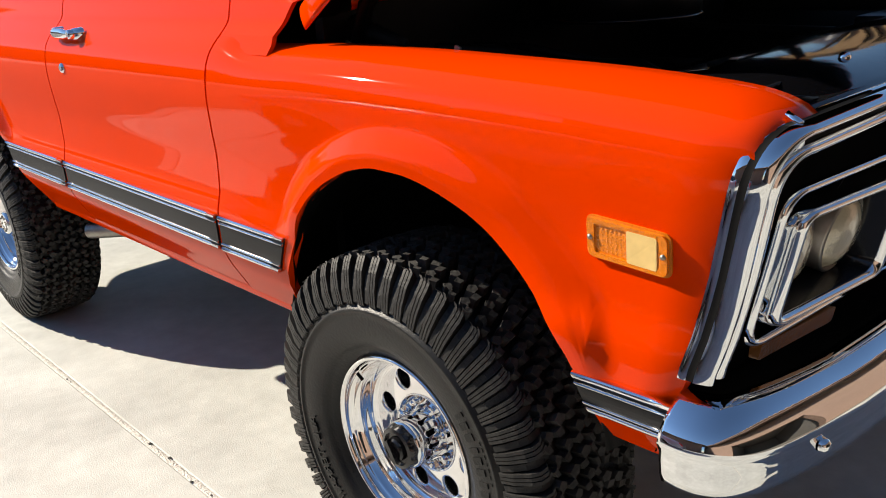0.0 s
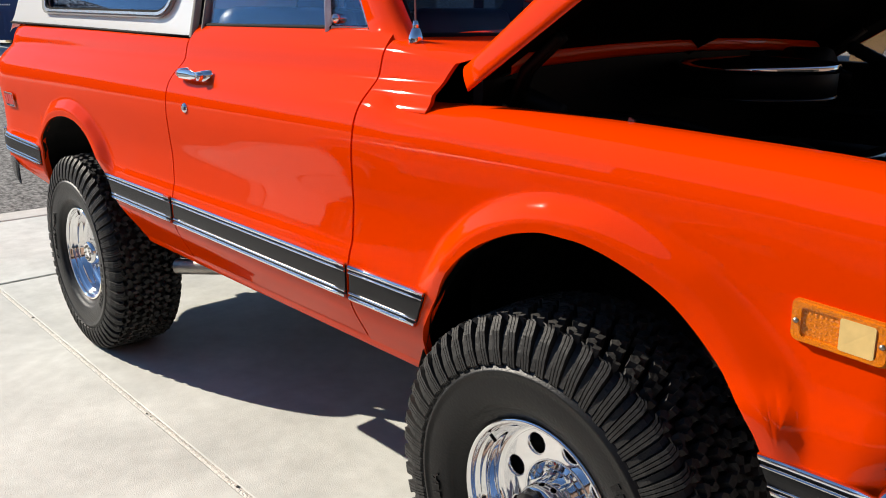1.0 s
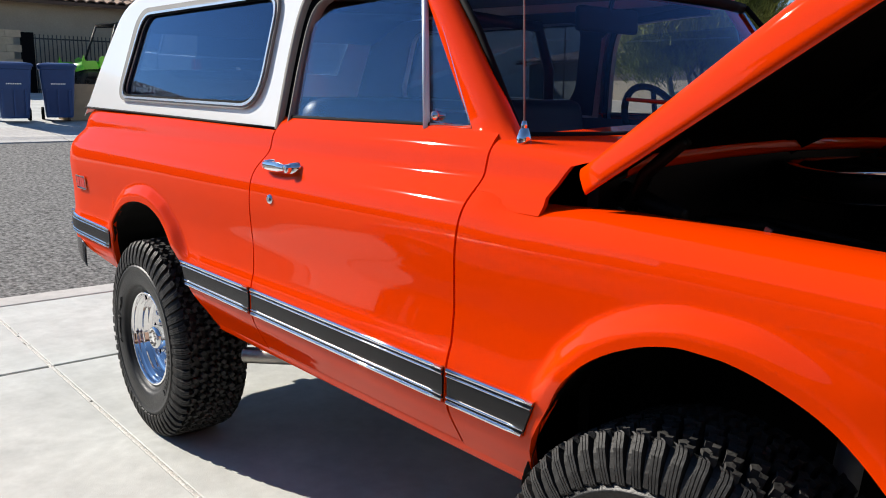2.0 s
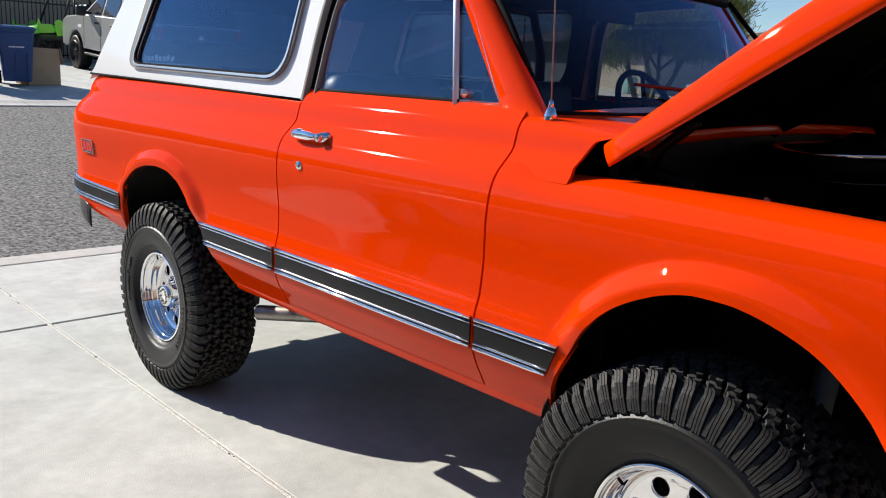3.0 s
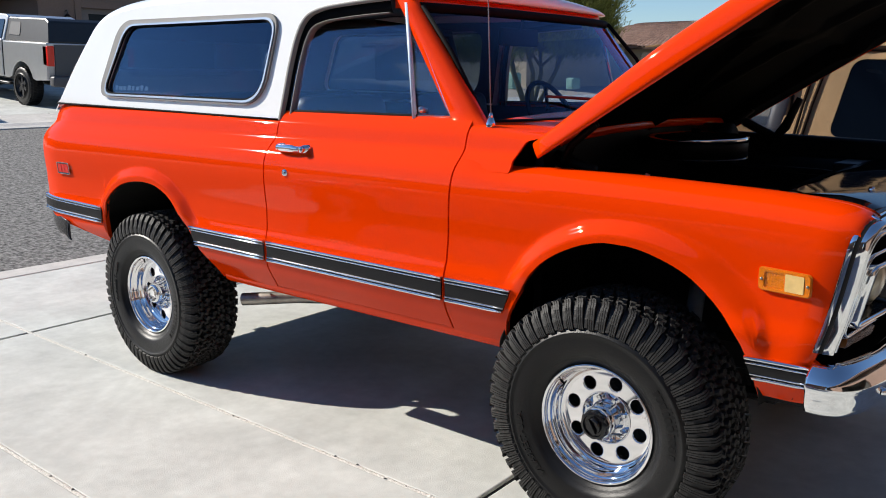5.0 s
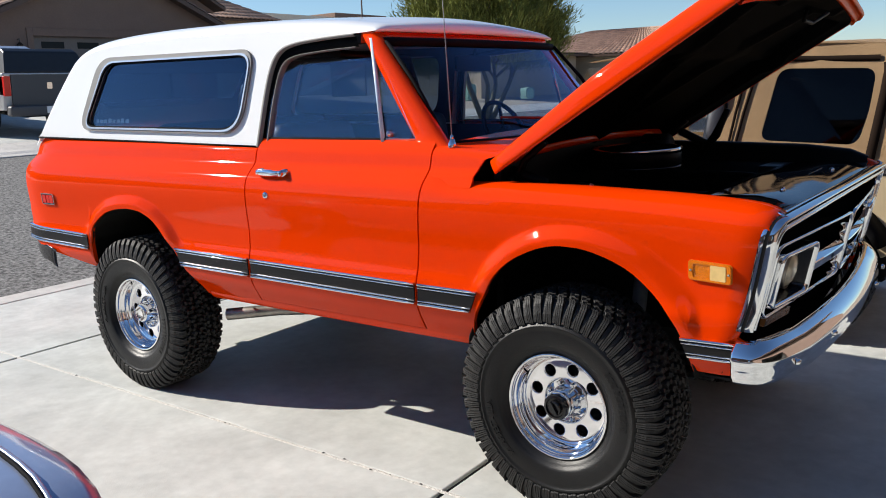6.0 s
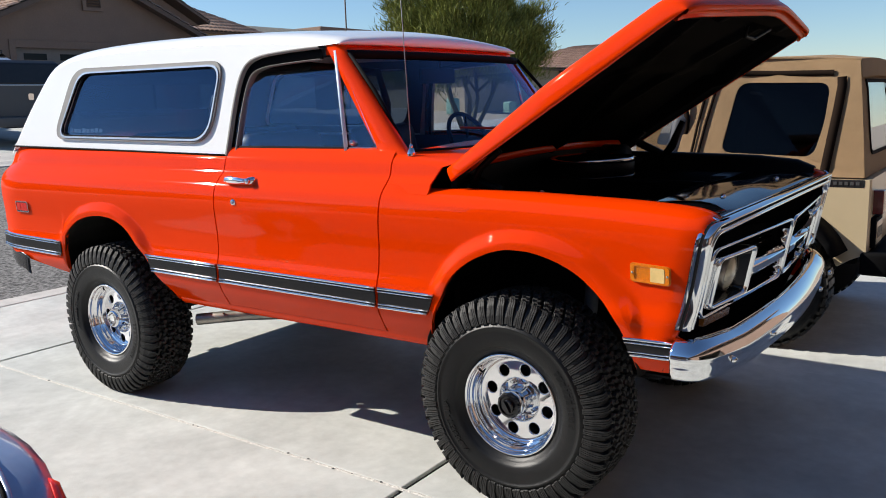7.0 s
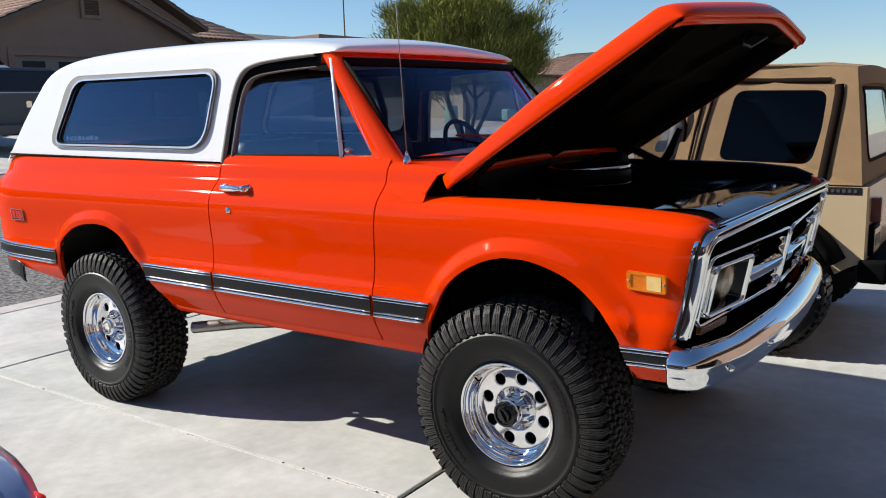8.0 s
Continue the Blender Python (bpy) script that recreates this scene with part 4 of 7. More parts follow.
    lathe(bm, [(0.196, 0.02), (0.207, -0.004), (0.2085, -0.013), (0.206, -0.018), (0.201, -0.0185), (0.197, -0.015), (0.195, -0.008), (0.1945, 0.002), (0.190, 0.005), (0.1865, 0.009), (0.186, 0.016), (0.1815, 0.019), (0.180, 0.024), (0.1795, 0.034), (0.176, 0.038),
               (0.1745, 0.050), (0.171, 0.057), (0.165, 0.0615), (0.158, 0.062)], 96)
    lathe(bm, [(0.19, 0.03), (0.175, 0.09), (0.175, 0.22), (0.19, 0.25)], 48)
    rim = part("rim", bm, ALLOY, None, "polished deep-dish alloy rim with round holes")
    rim.parent = w
    bm = bmesh.new()
    circ = lambda cx, cz, r, n: [Vector((cx + r * math.cos(2 * math.pi * k / n), cz + r * math.sin(2 * math.pi * k / n))) for k in range(n)]
    centres = [(0.1285 * math.cos(t), 0.1285 * math.sin(t)) for t in [2 * math.pi * (k + 0.25) / 8 for k in range(8)]]
    filled(bm, [circ(0, 0, 0.160, 72), circ(0, 0, 0.092, 48)] + [circ(cx, cz, 0.027, 24) for cx, cz in centres], lambda u, v: (u, 0.062, v))
    disc = part("wheel_disc", bm, ALLOY, None, "polished wheel disc with eight round holes", smooth=False)
    disc.parent = w
    for cx, cz in centres:
        bm = bmesh.new()
        lathe(bm, [(0.0272, 0.0618), (0.0255, 0.0622), (0.0235, 0.0645), (0.0225, 0.070), (0.0222, 0.095)], 24, Matrix.Translation((cx, 0, cz)))
        part("hole_rim", bm, ALLOY, None).parent = w
    bm = bmesh.new()
    lathe(bm, [(0.0925, 0.0621), (0.0915, 0.0590), (0.0895, 0.0585), (0.088, 0.062), (0.0865, 0.070), (0.083, 0.073), (0.050, 0.073)], 56)
    part("hub_ring", bm, ALLOY, None, "stepped ring round the hub").parent = w
    bm = bmesh.new()
    lathe(bm, [(0.0001, 0.10), (0.17, 0.10), (0.172, 0.16)], 32)
    drum = part("brake_drum", bm, BAY, None)
    drum.parent = w
    for k in range(8):
        t = 2 * math.pi * k / 8
        bm = bmesh.new()
        m = Matrix.Translation((0.0735 * math.cos(t), 0, 0.0735 * math.sin(t)))
        lathe(bm, [(0.0001, 0.044), (0.004, 0.0445), (0.0075, 0.049), (0.009, 0.053), (0.009, 0.064), (0.0105, 0.066), (0.0105, 0.073)], 6, m)
        part("lug_nut", bm, CHROME, None, smooth=False).parent = w
    bm = bmesh.new()
    if front:
        lathe(bm, [(0.062, 0.074), (0.060, 0.066), (0.0575, 0.062), (0.056, 0.030), (0.0555, 0.002), (0.0535, -0.006), (0.049, -0.009), (0.044, -0.009)], 48)
    else:
        lathe(bm, [(0.062, 0.074), (0.060, 0.066), (0.0575, 0.060), (0.055, 0.030), (0.052, 0.010), (0.046, 0.003), (0.040, 0.001), (0.037, 0.004), (0.0001, 0.004)], 48)
    part("hub", bm, CHROME, None, "chrome hub").parent = w
    if front:
        bm = bmesh.new()
        lathe(bm, [(0.051, -0.004), (0.050, -0.018), (0.046, -0.025), (0.038, -0.027), (0.036, -0.020), (0.028, -0.020), (0.026, -0.030), (0.022, -0.034), (0.0001, -0.034)], 60)
        for v_ in bm.verts:
            rr = math.hypot(v_.co.x, v_.co.z)
            if rr > 0.0495:
                k = 1 + 0.03 * math.cos(10 * math.atan2(v_.co.z, v_.co.x))
                v_.co.x, v_.co.z = v_.co.x * k, v_.co.z * k
        box(bm, -0.026, -0.044, -0.006, 0.026, -0.03, 0.006, Matrix.Rotation(0.6, 4, "Y"))
        part("locking_hub", bm, GLOSSBLACK, None, "black locking-hub dial", smooth=False).parent = w
    else:
        bm = bmesh.new()
        for k in range(8):
            t = 2 * math.pi * (k + 0.5) / 8
            lathe(bm, [(0.0001, -0.004), (0.005, -0.003), (0.005, 0.004)], 6, Matrix.Translation((0.032 * math.cos(t), 0, 0.032 * math.sin(t))))
        part("hub_bolts", bm, STEEL, None).parent = w
    bm = bmesh.new()
    tube(bm, [(-0.184, -0.002, 0.05), (-0.165, 0.0, 0.045)], 0.004, 8)
    part("valve_stem", bm, SEAL, None).parent = w
    return w


HUB_Z, HUB_Y = 0.428, 0.022
for front, x in ((True, 2.657), (False, 0.0)):
    w = make_wheel(front)
    w.matrix_basis = pose(x, HUB_Y, HUB_Z, 0, 25 if front else 60, 0)
    w2 = copy_thing(w, pose(x, YW - HUB_Y, HUB_Z, 0, 10, 180))
    for q in (w, w2):
        q.parent = suv
        q.matrix_parent_inverse = Matrix.Translation(-suv.location)

# ---- chassis and wheel wells ----
SHOCK = mat("dull_grey_paint", (0.16, 0.17, 0.18), 0.5, vary=0.2, scale=20)
for s in (0, 1):
    for curve in (ARCH_F, ARCH_R):
        bm = bmesh.new()
        rows = []
        for k in range(30):
            i = k / 29 * (len(curve) - (1 if curve is ARCH_F else 4.0))
            a = int(min(i, len(curve) - 2))
            x, z = [curve[a][j] + (curve[a + 1][j] - curve[a][j]) * (i - a) for j in (0, 1)]
            c = (sum(p[0] for p in curve) / len(curve), 0.62)
            up = 0.05
            rows.append([mir((x + (x - c[0]) * o, y, z + up * o * 4), s) for y, o in ((side_y(x, max(z, 0.62)) + 0.006, 0.0), (0.03, 0.02), (0.06, 0.06), (0.46, 0.10))])
        grid(bm, rows)
        part("wheel_well", bm, BAY, suv, "black inner wheel well")
        x0, x1 = curve[0][0], curve[-1][0]
        part("well_wall", boxed(x0 - 0.02, mir((0, 0.46, 0), s).y - 0.005, 0.66, x1 + 0.05, mir((0, 0.46, 0), s).y + 0.005, 1.16), BAY, suv, smooth=False)
    part("frame_rail", boxed(-1.0, mir((0, 0.52, 0), s).y - 0.04, 0.56, 3.3, mir((0, 0.52, 0), s).y + 0.04, 0.70), BLACK, suv, smooth=False, bevel=0.01)
    for x in (0.0, 2.648):
        bm = bmesh.new()
        for k in range(5):
            L = 0.56 - k * 0.10
            box(bm, x - L, mir((0, 0.44, 0), s).y - 0.032, 0.50 - k * 0.012, x + L, mir((0, 0.44, 0), s).y + 0.032, 0.51 - k * 0.012)
        part("leaf_spring", bm, BLACK, suv, smooth=False)
        bm = bmesh.new()
        tube(bm, [mir((x + 0.12, 0.42, 0.36), s), mir((x + 0.16, 0.46, 0.9), s)], 0.03, 10)
        part("shock_absorber", bm, SHOCK, suv, "dull grey shock absorber")
for x in (0.0, 2.648):
    bm = bmesh.new()
    tube(bm, [(x, 0.15, HUB_Z), (x, 1.79, HUB_Z)], 0.045, 12)
    lathe(bm, [(0.0001, -0.14), (0.09, -0.12), (0.14, 0.0), (0.09, 0.12), (0.0001, 0.14)], 16, Matrix.Translation((x, 1.15 if x > 1 else 0.97, HUB_Z)) @ pose(0, 0, 0, 0, 0, 90))
    part("axle", bm, BLACK, suv)
bm = bmesh.new()
box(bm, 1.15, 0.12, 0.605, 2.36, 1.82, 0.64)
box(bm, 0.6, 0.52, 0.606, 1.15, 1.42, 0.641)
box(bm, -1.05, 0.12, 0.72, -0.42, 1.82, 0.74)
box(bm, -0.42, 0.46, 0.74, 0.6, 1.48, 0.76)
part("floor_pan", bm, BLACK, suv, smooth=False)
bm = bmesh.new()
tube(bm, [(0.25, 0.97, 0.44), (1.2, 0.97, 0.52), (2.4, 1.10, 0.46)], 0.035, 10)
cushion(bm, 1.15, 0.78, 0.40, 1.6, 1.15, 0.62, None, 0.04)
part("driveline", bm, BLACK, suv)
bm = bmesh.new()
tube(bm, [(2.0, 0.62, 0.53), (1.5, 0.55, 0.52), (1.15, 0.46, 0.51), (0.82, 0.32, 0.49), (0.565, 0.185, 0.462)], [0.032] * 5, 16, False)
tube(bm, [(0.575, 0.19, 0.463), (0.82, 0.32, 0.49)], 0.028, 16, False)
part("exhaust_pipe", bm, STEEL, suv, "bare steel side-exit exhaust pipe")

# ---- raised hood ----
UNDER = mat("hood_underside_black", (0.0015, 0.0015, 0.0015), 0.7, vary=0.2, scale=6, spec=0.02)
HINGE, HANG = Vector((2.385, 0, 1.302)), 31.9
HM = Matrix.Translation(HINGE) @ Matrix.Rotation(-radians(HANG), 4, "Y")
HY0, HY1 = 0.087, 1.825


def hood_pt(a, y, b):
    return HM @ Vector((a, y, b))


HYC = (HY0 + HY1) / 2


def hood_front(y):
    """The front edge runs forward to a blunt peak in the middle."""
    u = abs(y - HYC) / 0.87
    return 1.206 - 0.104 * math.sqrt(u * u + 0.008) - 0.022 * max(0.0, (u - 0.88) / 0.12) ** 2


def hood_b(a, y, skin=0.0):
    """Height of the skin over the hood's lower rim: deep sides, rounded shoulders, a nose that falls to the lip."""
    e, d = min(y - HY0, HY1 - y), hood_front(y) - a
    top = 0.062 + 0.030 * max(0.0, min(1.0, a / 0.5)) - 0.012 * max(0.0, (a - 0.6) / 0.5)
    top *= 1.0 if e > 0.035 else math.sqrt(max(0.0, 1 - ((0.035 - e) / 0.035) ** 3))
    top += 0.020 * math.sin(math.pi * (y - HY0) / (HY1 - HY0)) * min(1.0, e / 0.1)
    if d < 0.09:
        top *= (1 - ((0.09 - d) / 0.09) ** 2.2) ** 0.72 if d > 0 else 0.0
    return max(0.0, top - skin)


EDGE_Y = [0.0, 0.0006, 0.002, 0.005, 0.010, 0.018, 0.028, 0.040, 0.07, 0.13, 0.22, 0.34, 0.48, 0.62, 0.75]
HOOD_Y = [HY0 + e for e in EDGE_Y] + [HYC] + [HY1 - e for e in EDGE_Y[::-1]]
NOSE_D = [0.30, 0.20, 0.15, 0.13, 0.11, 0.09, 0.07, 0.05, 0.034, 0.02, 0.01, 0.004, 0.001, 0.0]


def hood_a(k, y):
    """Station k along the hood at y: even steps, then close ones over the nose."""
    last = hood_front(y)
    return -0.03 + (last - 0.40 + 0.03) * k / 14 if k <= 14 else last - NOSE_D[k - 15]


hood = bmesh.new()
grid(hood, [[hood_pt(hood_a(k, y), y, hood_b(hood_a(k, y), y)) for y in HOOD_Y] for k in range(15 + len(NOSE_D))])
hood_ob = part("hood", hood, PAINT, suv, "raised orange hood", solid=0.003)
bm = bmesh.new()
grid(bm, [[hood_pt(hood_front(y) - d, y, b) for y in HOOD_Y[3:-3]] for d, b in ((-0.002, 0.001), (0.0, -0.006), (0.008, -0.010), (0.016, -0.011), (0.019, -0.007), (0.042, -0.007), (0.046, -0.012), (0.054, -0.010), (0.060, 0.012))])
part("hood_lip", bm, PAINT, hood_ob, "folded orange lip under the hood's nose")
bm = bmesh.new()
rows = []
for k in range(22):
    row = []
    for j in range(41):
        y = HY0 + 0.002 + (HY1 - HY0 - 0.004) * j / 40
        a = -0.025 + (hood_front(y) - 0.055 + 0.025) * k / 21
        e = min(hood_front(y) - 0.055 - a, y - HY0, HY1 - y)
        b = hood_b(a, y, 0.012)
        if e < 0.022:
            b = min(b, 0.002)
        elif e < 0.10:
            b = min(b, 0.022)
        if abs(abs(y - HYC) - (a - 0.05) * 0.42) < 0.045 or (0.62 < a < 0.70):
            b = max(0.004, b - 0.022)
        row.append(hood_pt(a, y, b))
    rows.append(row)
grid(bm, rows)
part("hood_inner", bm, UNDER, hood_ob, "black hood underside with pressed ribs", smooth=True)
bm = bmesh.new()
tube(bm, [hood_pt(1.06, HYC - 0.10, 0.0), hood_pt(1.03, HYC - 0.10, -0.03), hood_pt(1.03, HYC + 0.02, -0.035), hood_pt(1.075, HYC + 0.16, -0.012)], 0.008, 8)
part("hood_latch", bm, BAY, hood_ob, "black hood latch loop")
for k in range(3):
    y0 = HYC - 0.17 + k * 0.12
    b0 = hood_b(hood_front(y0) - 0.10, y0)
    bm = boxed(-0.006, 0, -0.006, 0.026, 0.085, 0.010, m=HM @ Matrix.Translation((hood_front(y0) - 0.10, y0, b0)) @ Matrix.Rotation(radians(25), 4, "Y"))
    part("hood_emblem", bm, CHROME, hood_ob, "plain chrome emblem bar", smooth=False, bevel=0.003)
for s in (0, 1):
    bm = bmesh.new()
    for o in (0.0, 0.018):
        tube(bm, [mir((2.36, 0.20 + o, 1.20), s), mir((2.42, 0.20 + o, 1.33), s), mir(hood_pt(0.16, 0.20 + o, 0.02), s)], 0.012, 8)
    tube(bm, [mir((2.30, 0.23, 1.30), s), mir((2.50, 0.23, 1.24), s)], 0.022, 10)
    part("hood_hinge", bm, BAY, suv, "black hood hinge with spring")
    if s == 0:
        continue
    bm = bmesh.new()
    tube(bm, [mir((2.47 + 0.011 * k, 0.185 + 0.012 * (k % 2), 1.345 - 0.005 * k), s) for k in range(14)], 0.022, 8)
    part("hinge_spring", bm, BLACK, suv, "coiled hood hinge spring")
    bm = bmesh.new()
    tube(bm, [mir((2.60, 0.20, 1.25), s), mir((2.665, 0.20, 1.33), s), mir((2.72, 0.20, 1.46), s)], [0.018, 0.024, 0.016], 8)
    part("hinge_arm", bm, BAY, suv)

# ---- engine bay ----
for s in (0, 1):
    bm = bmesh.new()
    grid(bm, [[mir((x, y, z), s) for y, z in ((0.172, 1.205), (0.20, 1.20), (0.26, 1.19), (0.33, 1.10), (0.46, 0.95))] for x in linspace(2.40, 3.38, 10)])
    part("inner_fender", bm, BAY, suv, "black inner fender", solid=0.006)
# Added strip: covers the far fender's orange edge so that it reads dark.
bm = bmesh.new()
grid(bm, [[(x, y, z + dz) for y, dz in ((1.800, 0.012), (1.775, 0.026), (1.750, 0.022), (1.735, 0.004), (1.735, -0.10))] for x, z in ((2.36, 1.272), (2.7, 1.268), (3.1, 1.258), (3.30, 1.238), (3.38, 1.205))])
part("bay_seal", bm, BAY, suv, "added black strip that darkens the far fender edge")
bm = slab([[Vector(p) for p in ((0.14, 0.56), (1.80, 0.56), (1.80, 1.345), (0.14, 1.345))]], lambda u, v: (2.32, u, v), (0.03, 0, 0))
part("firewall", bm, BAY, suv, smooth=False)
bm = bmesh.new()
cushion(bm, 3.24, 0.18, 1.155, 3.40, 1.76, 1.195, None, 0.012)
cushion(bm, 3.24, 0.40, 0.70, 3.30, 1.54, 1.16, None, 0.01)
cushion(bm, 3.20, 0.45, 1.195, 3.26, 1.49, 1.215, None, 0.008)
part("radiator_support", bm, GLOSSBLACK, suv)
bm = bmesh.new()
for z in linspace(0.75, 1.12, 26):
    box(bm, 3.225, 0.45, z, 3.24, 1.49, z + 0.006)
part("radiator_core", bm, BAY, suv, smooth=False)
bm = bmesh.new()
cushion(bm, 2.42, 0.72, 0.75, 3.0, 1.22, 1.05, None, 0.03)
for y in (0.74, 1.20):
    cushion(bm, 2.45, y - 0.07, 1.0, 2.98, y + 0.07, 1.10, pose(0, 0, 0), 0.03)
tube(bm, [(3.0, 0.97, 0.98), (3.12, 0.97, 0.98)], [0.14, 0.13], 20)
tube(bm, [(3.0, 0.86, 1.10), (3.1, 0.80, 1.14), (3.23, 0.74, 1.12)], 0.025, 10)
part("engine", bm, BAY, suv, "dark engine block")
bm = bmesh.new()
lathe(bm, [(0.188, 0.0), (0.203, -0.012), (0.203, -0.07), (0.188, -0.085), (0.1, -0.08)], 40, Matrix.Translation((2.55, 0.97, 1.240)) @ pose(0, 0, 0, -90, 0, 0))
ac = part("air_cleaner", bm, BAY, suv, "black air cleaner housing")
bm = bmesh.new()
lathe(bm, [(0.0001, 0.075), (0.02, 0.075), (0.02, 0.062), (0.05, 0.06), (0.187, 0.05), (0.205, 0.04), (0.205, 0.03)], 40, Matrix.Translation((2.55, 0.97, 1.280)) @ pose(0, 0, 0, 90, 0, 0))
part("air_cleaner_lid", bm, GLOSSBLACK, ac, "black air cleaner lid")
bm = bmesh.new()
lathe(bm, [(0.204, 0.024), (0.208, 0.027), (0.208, 0.041), (0.204, 0.046)], 48, Matrix.Translation((2.55, 0.97, 1.280)) @ pose(0, 0, 0, 90, 0, 0))
part("lid_rim", bm, CHROME, ac, "chrome rim of the air cleaner lid")
bm = bmesh.new()
lathe(bm, [(0.202, 0.0), (0.207, 0.003), (0.207, 0.008), (0.202, 0.011)], 48, Matrix.Translation((2.55, 0.97, 1.236)) @ pose(0, 0, 0, 90, 0, 0))
part("pan_rim", bm, GLOSSBLACK, ac)
bm = bmesh.new()
cushion(bm, 2.95, 1.48, 1.0, 3.17, 1.70, 1.20, None, 0.012)
part("battery", bm, BLACK, suv)
bm = bmesh.new()
tube(bm, [(2.38, 1.5, 1.24), (2.5, 1.5, 1.24)], [0.11, 0.11], 18)
part("brake_booster", bm, BAY, suv)
for pts, r in (([(2.48, 0.35, 1.22), (2.52, 0.5, 1.20), (2.6, 0.62, 1.16), (2.85, 0.6, 1.17), (3.1, 0.4, 1.15)], 0.016), ([(2.36, 0.6, 1.2), (2.5, 0.66, 1.19), (2.75, 0.72, 1.14)], 0.012), ([(2.36, 1.2, 1.22), (2.6, 1.3, 1.18), (2.95, 1.35, 1.17), (3.2, 1.2, 1.16)], 0.014)):
    bm = bmesh.new()
    tube(bm, pts, r, 8)
    part("hose", bm, BAY, suv)
for k in range(2):
    part("fender_clip", boxed(-0.007, -0.006, 0, 0.007, 0.0, 0.03, m=pose(2.37 + k * 0.34, 0.185, 1.225, 0, 20, 0)), STEEL, suv, smooth=False)


# ---- grille, lamps and front bumper ----
def front(u, v, out=0.0):
    """Grille face: u across from the right side, v up."""
    b = 0.040 - 0.082 * ((u - 0.97) / 0.97) ** 2
    return Vector((3.368 + (v - 0.82) * 0.20 + b + out, u, v))


def ring2(y0, z0, y1, z1, r, k=0.0, n=8):
    return rounded([(y0 + k, z0 + k), (y1 - k, z0 + k), (y1 - k, z1 - k), (y0 + k, z1 - k)], max(r - k * 0.6, 0.004), n)


GRILLEBLACK = mat("grille_black", (0.003, 0.003, 0.003), 0.5, vary=0.2, scale=8, spec=0.0)
grille = part("grille", slab([ring2(0.03, 0.805, 1.91, 1.165, 0.07, 0.01)], lambda u, v: front(u, v, -0.125), (-0.02, 0, 0)), FLATBLACK, suv, "black grille panel with chrome surround", smooth=False)


def chrome_ring(y0, z0, y1, z1, r, w, prof, name, m_=None, extra="", parent=None):
    """A frame whose section is given as (share of the width, how far it stands out)."""
    bm = bmesh.new()
    rows = [[front(p[0], p[1], o) for p in ring2(y0, z0, y1, z1, r, k * w)] for k, o in prof]
    grid(bm, rows, True)
    return part(name, bm, m_ or CHROME, parent or grille, extra)


# chrome moulding up both sides and across the top: two ridges with a black groove between
SW = 0.050


def moulding(sect):
    bm = bmesh.new()
    rows = []
    for k, o in sect:
        full = ring2(0.021, 0.70, 1.919, 1.190, 0.085, k * SW, 10)
        arc = full[len(full) // 2:]
        pts = [(1.919 - k * SW, 0.822)] + [(1.919 - k * SW, z) for z in linspace(0.84, 1.08, 6)] + [tuple(p) for p in arc] + [(0.021 + k * SW, z) for z in linspace(1.08, 0.84, 6)] + [(0.021 + k * SW, 0.822)]
        rows.append([])
        for y, z in pts:
            e = (side_y(3.43, min(z, 1.13)) - 0.026) * max(0.0, min(1.0, 1 - (0.88 - abs(y - 0.97)) / 0.4))
            rows[-1].append(front(y + (e if y < 0.97 else -e), z, o + 0.024))
    grid(bm, rows)
    return bm


part("grille_surround", moulding(((-0.02, -0.015), (-0.015, -0.011), (0.03, -0.003), (0.09, 0.005), (0.16, 0.009), (0.24, 0.009), (0.30, 0.003), (0.34, -0.006), (0.36, -0.016))), CHROME, grille, "chrome grille surround moulding")
part("surround_edge", moulding(((-0.02, -0.040), (-0.035, -0.036), (-0.035, -0.031), (-0.01, -0.027))), CHROME, grille)
# Black strip stands for the dark reflection along the chrome's side.
part("surround_gasket", moulding(((-0.012, -0.028), (0.0, -0.024), (0.0, -0.016), (-0.017, -0.0145))), FLATBLACK, grille)
part("surround_groove", moulding(((0.33, -0.012), (0.345, -0.007), (0.56, -0.007), (0.575, -0.012))), FLATBLACK, grille, "black groove in the surround")
part("surround_inner_ridge", moulding(((0.55, -0.016), (0.56, -0.006), (0.62, 0.001), (0.70, 0.005), (0.80, 0.005), (0.90, 0.000), (0.97, -0.006), (1.0, -0.014), (1.02, -0.05))), CHROME, grille)
for y in (0.085, 1.855):
    bm = bmesh.new()
    tube(bm, [front(y, 1.200, -0.01), front(y, 1.190, 0.010), front(y, 1.165, 0.018), front(y, 1.142, 0.012)], 0.006, 6)
    part("moulding_joint", bm, CHROME, grille)
# black face with two recessed, chrome-edged openings that meet at a divider in the middle
HALF = (0.112, 0.832, 0.960, 1.090)


def half_ring(s, y0, z0, y1, z1, r, w, prof, name, m_=None, extra=""):
    if s:
        y0, y1 = YW - y1, YW - y0
    return chrome_ring(y0, z0, y1, z1, r, w, prof, name, m_, extra)


def half_slab(s, y0, z0, y1, z1, r, out, depth, name, m_, extra="", parent=None):
    if s:
        y0, y1 = YW - y1, YW - y0
    return part(name, slab([ring2(y0, z0, y1, z1, r)], lambda u, v: front(u, v, out), (-depth, 0, 0)), m_, parent or grille, extra, smooth=False)


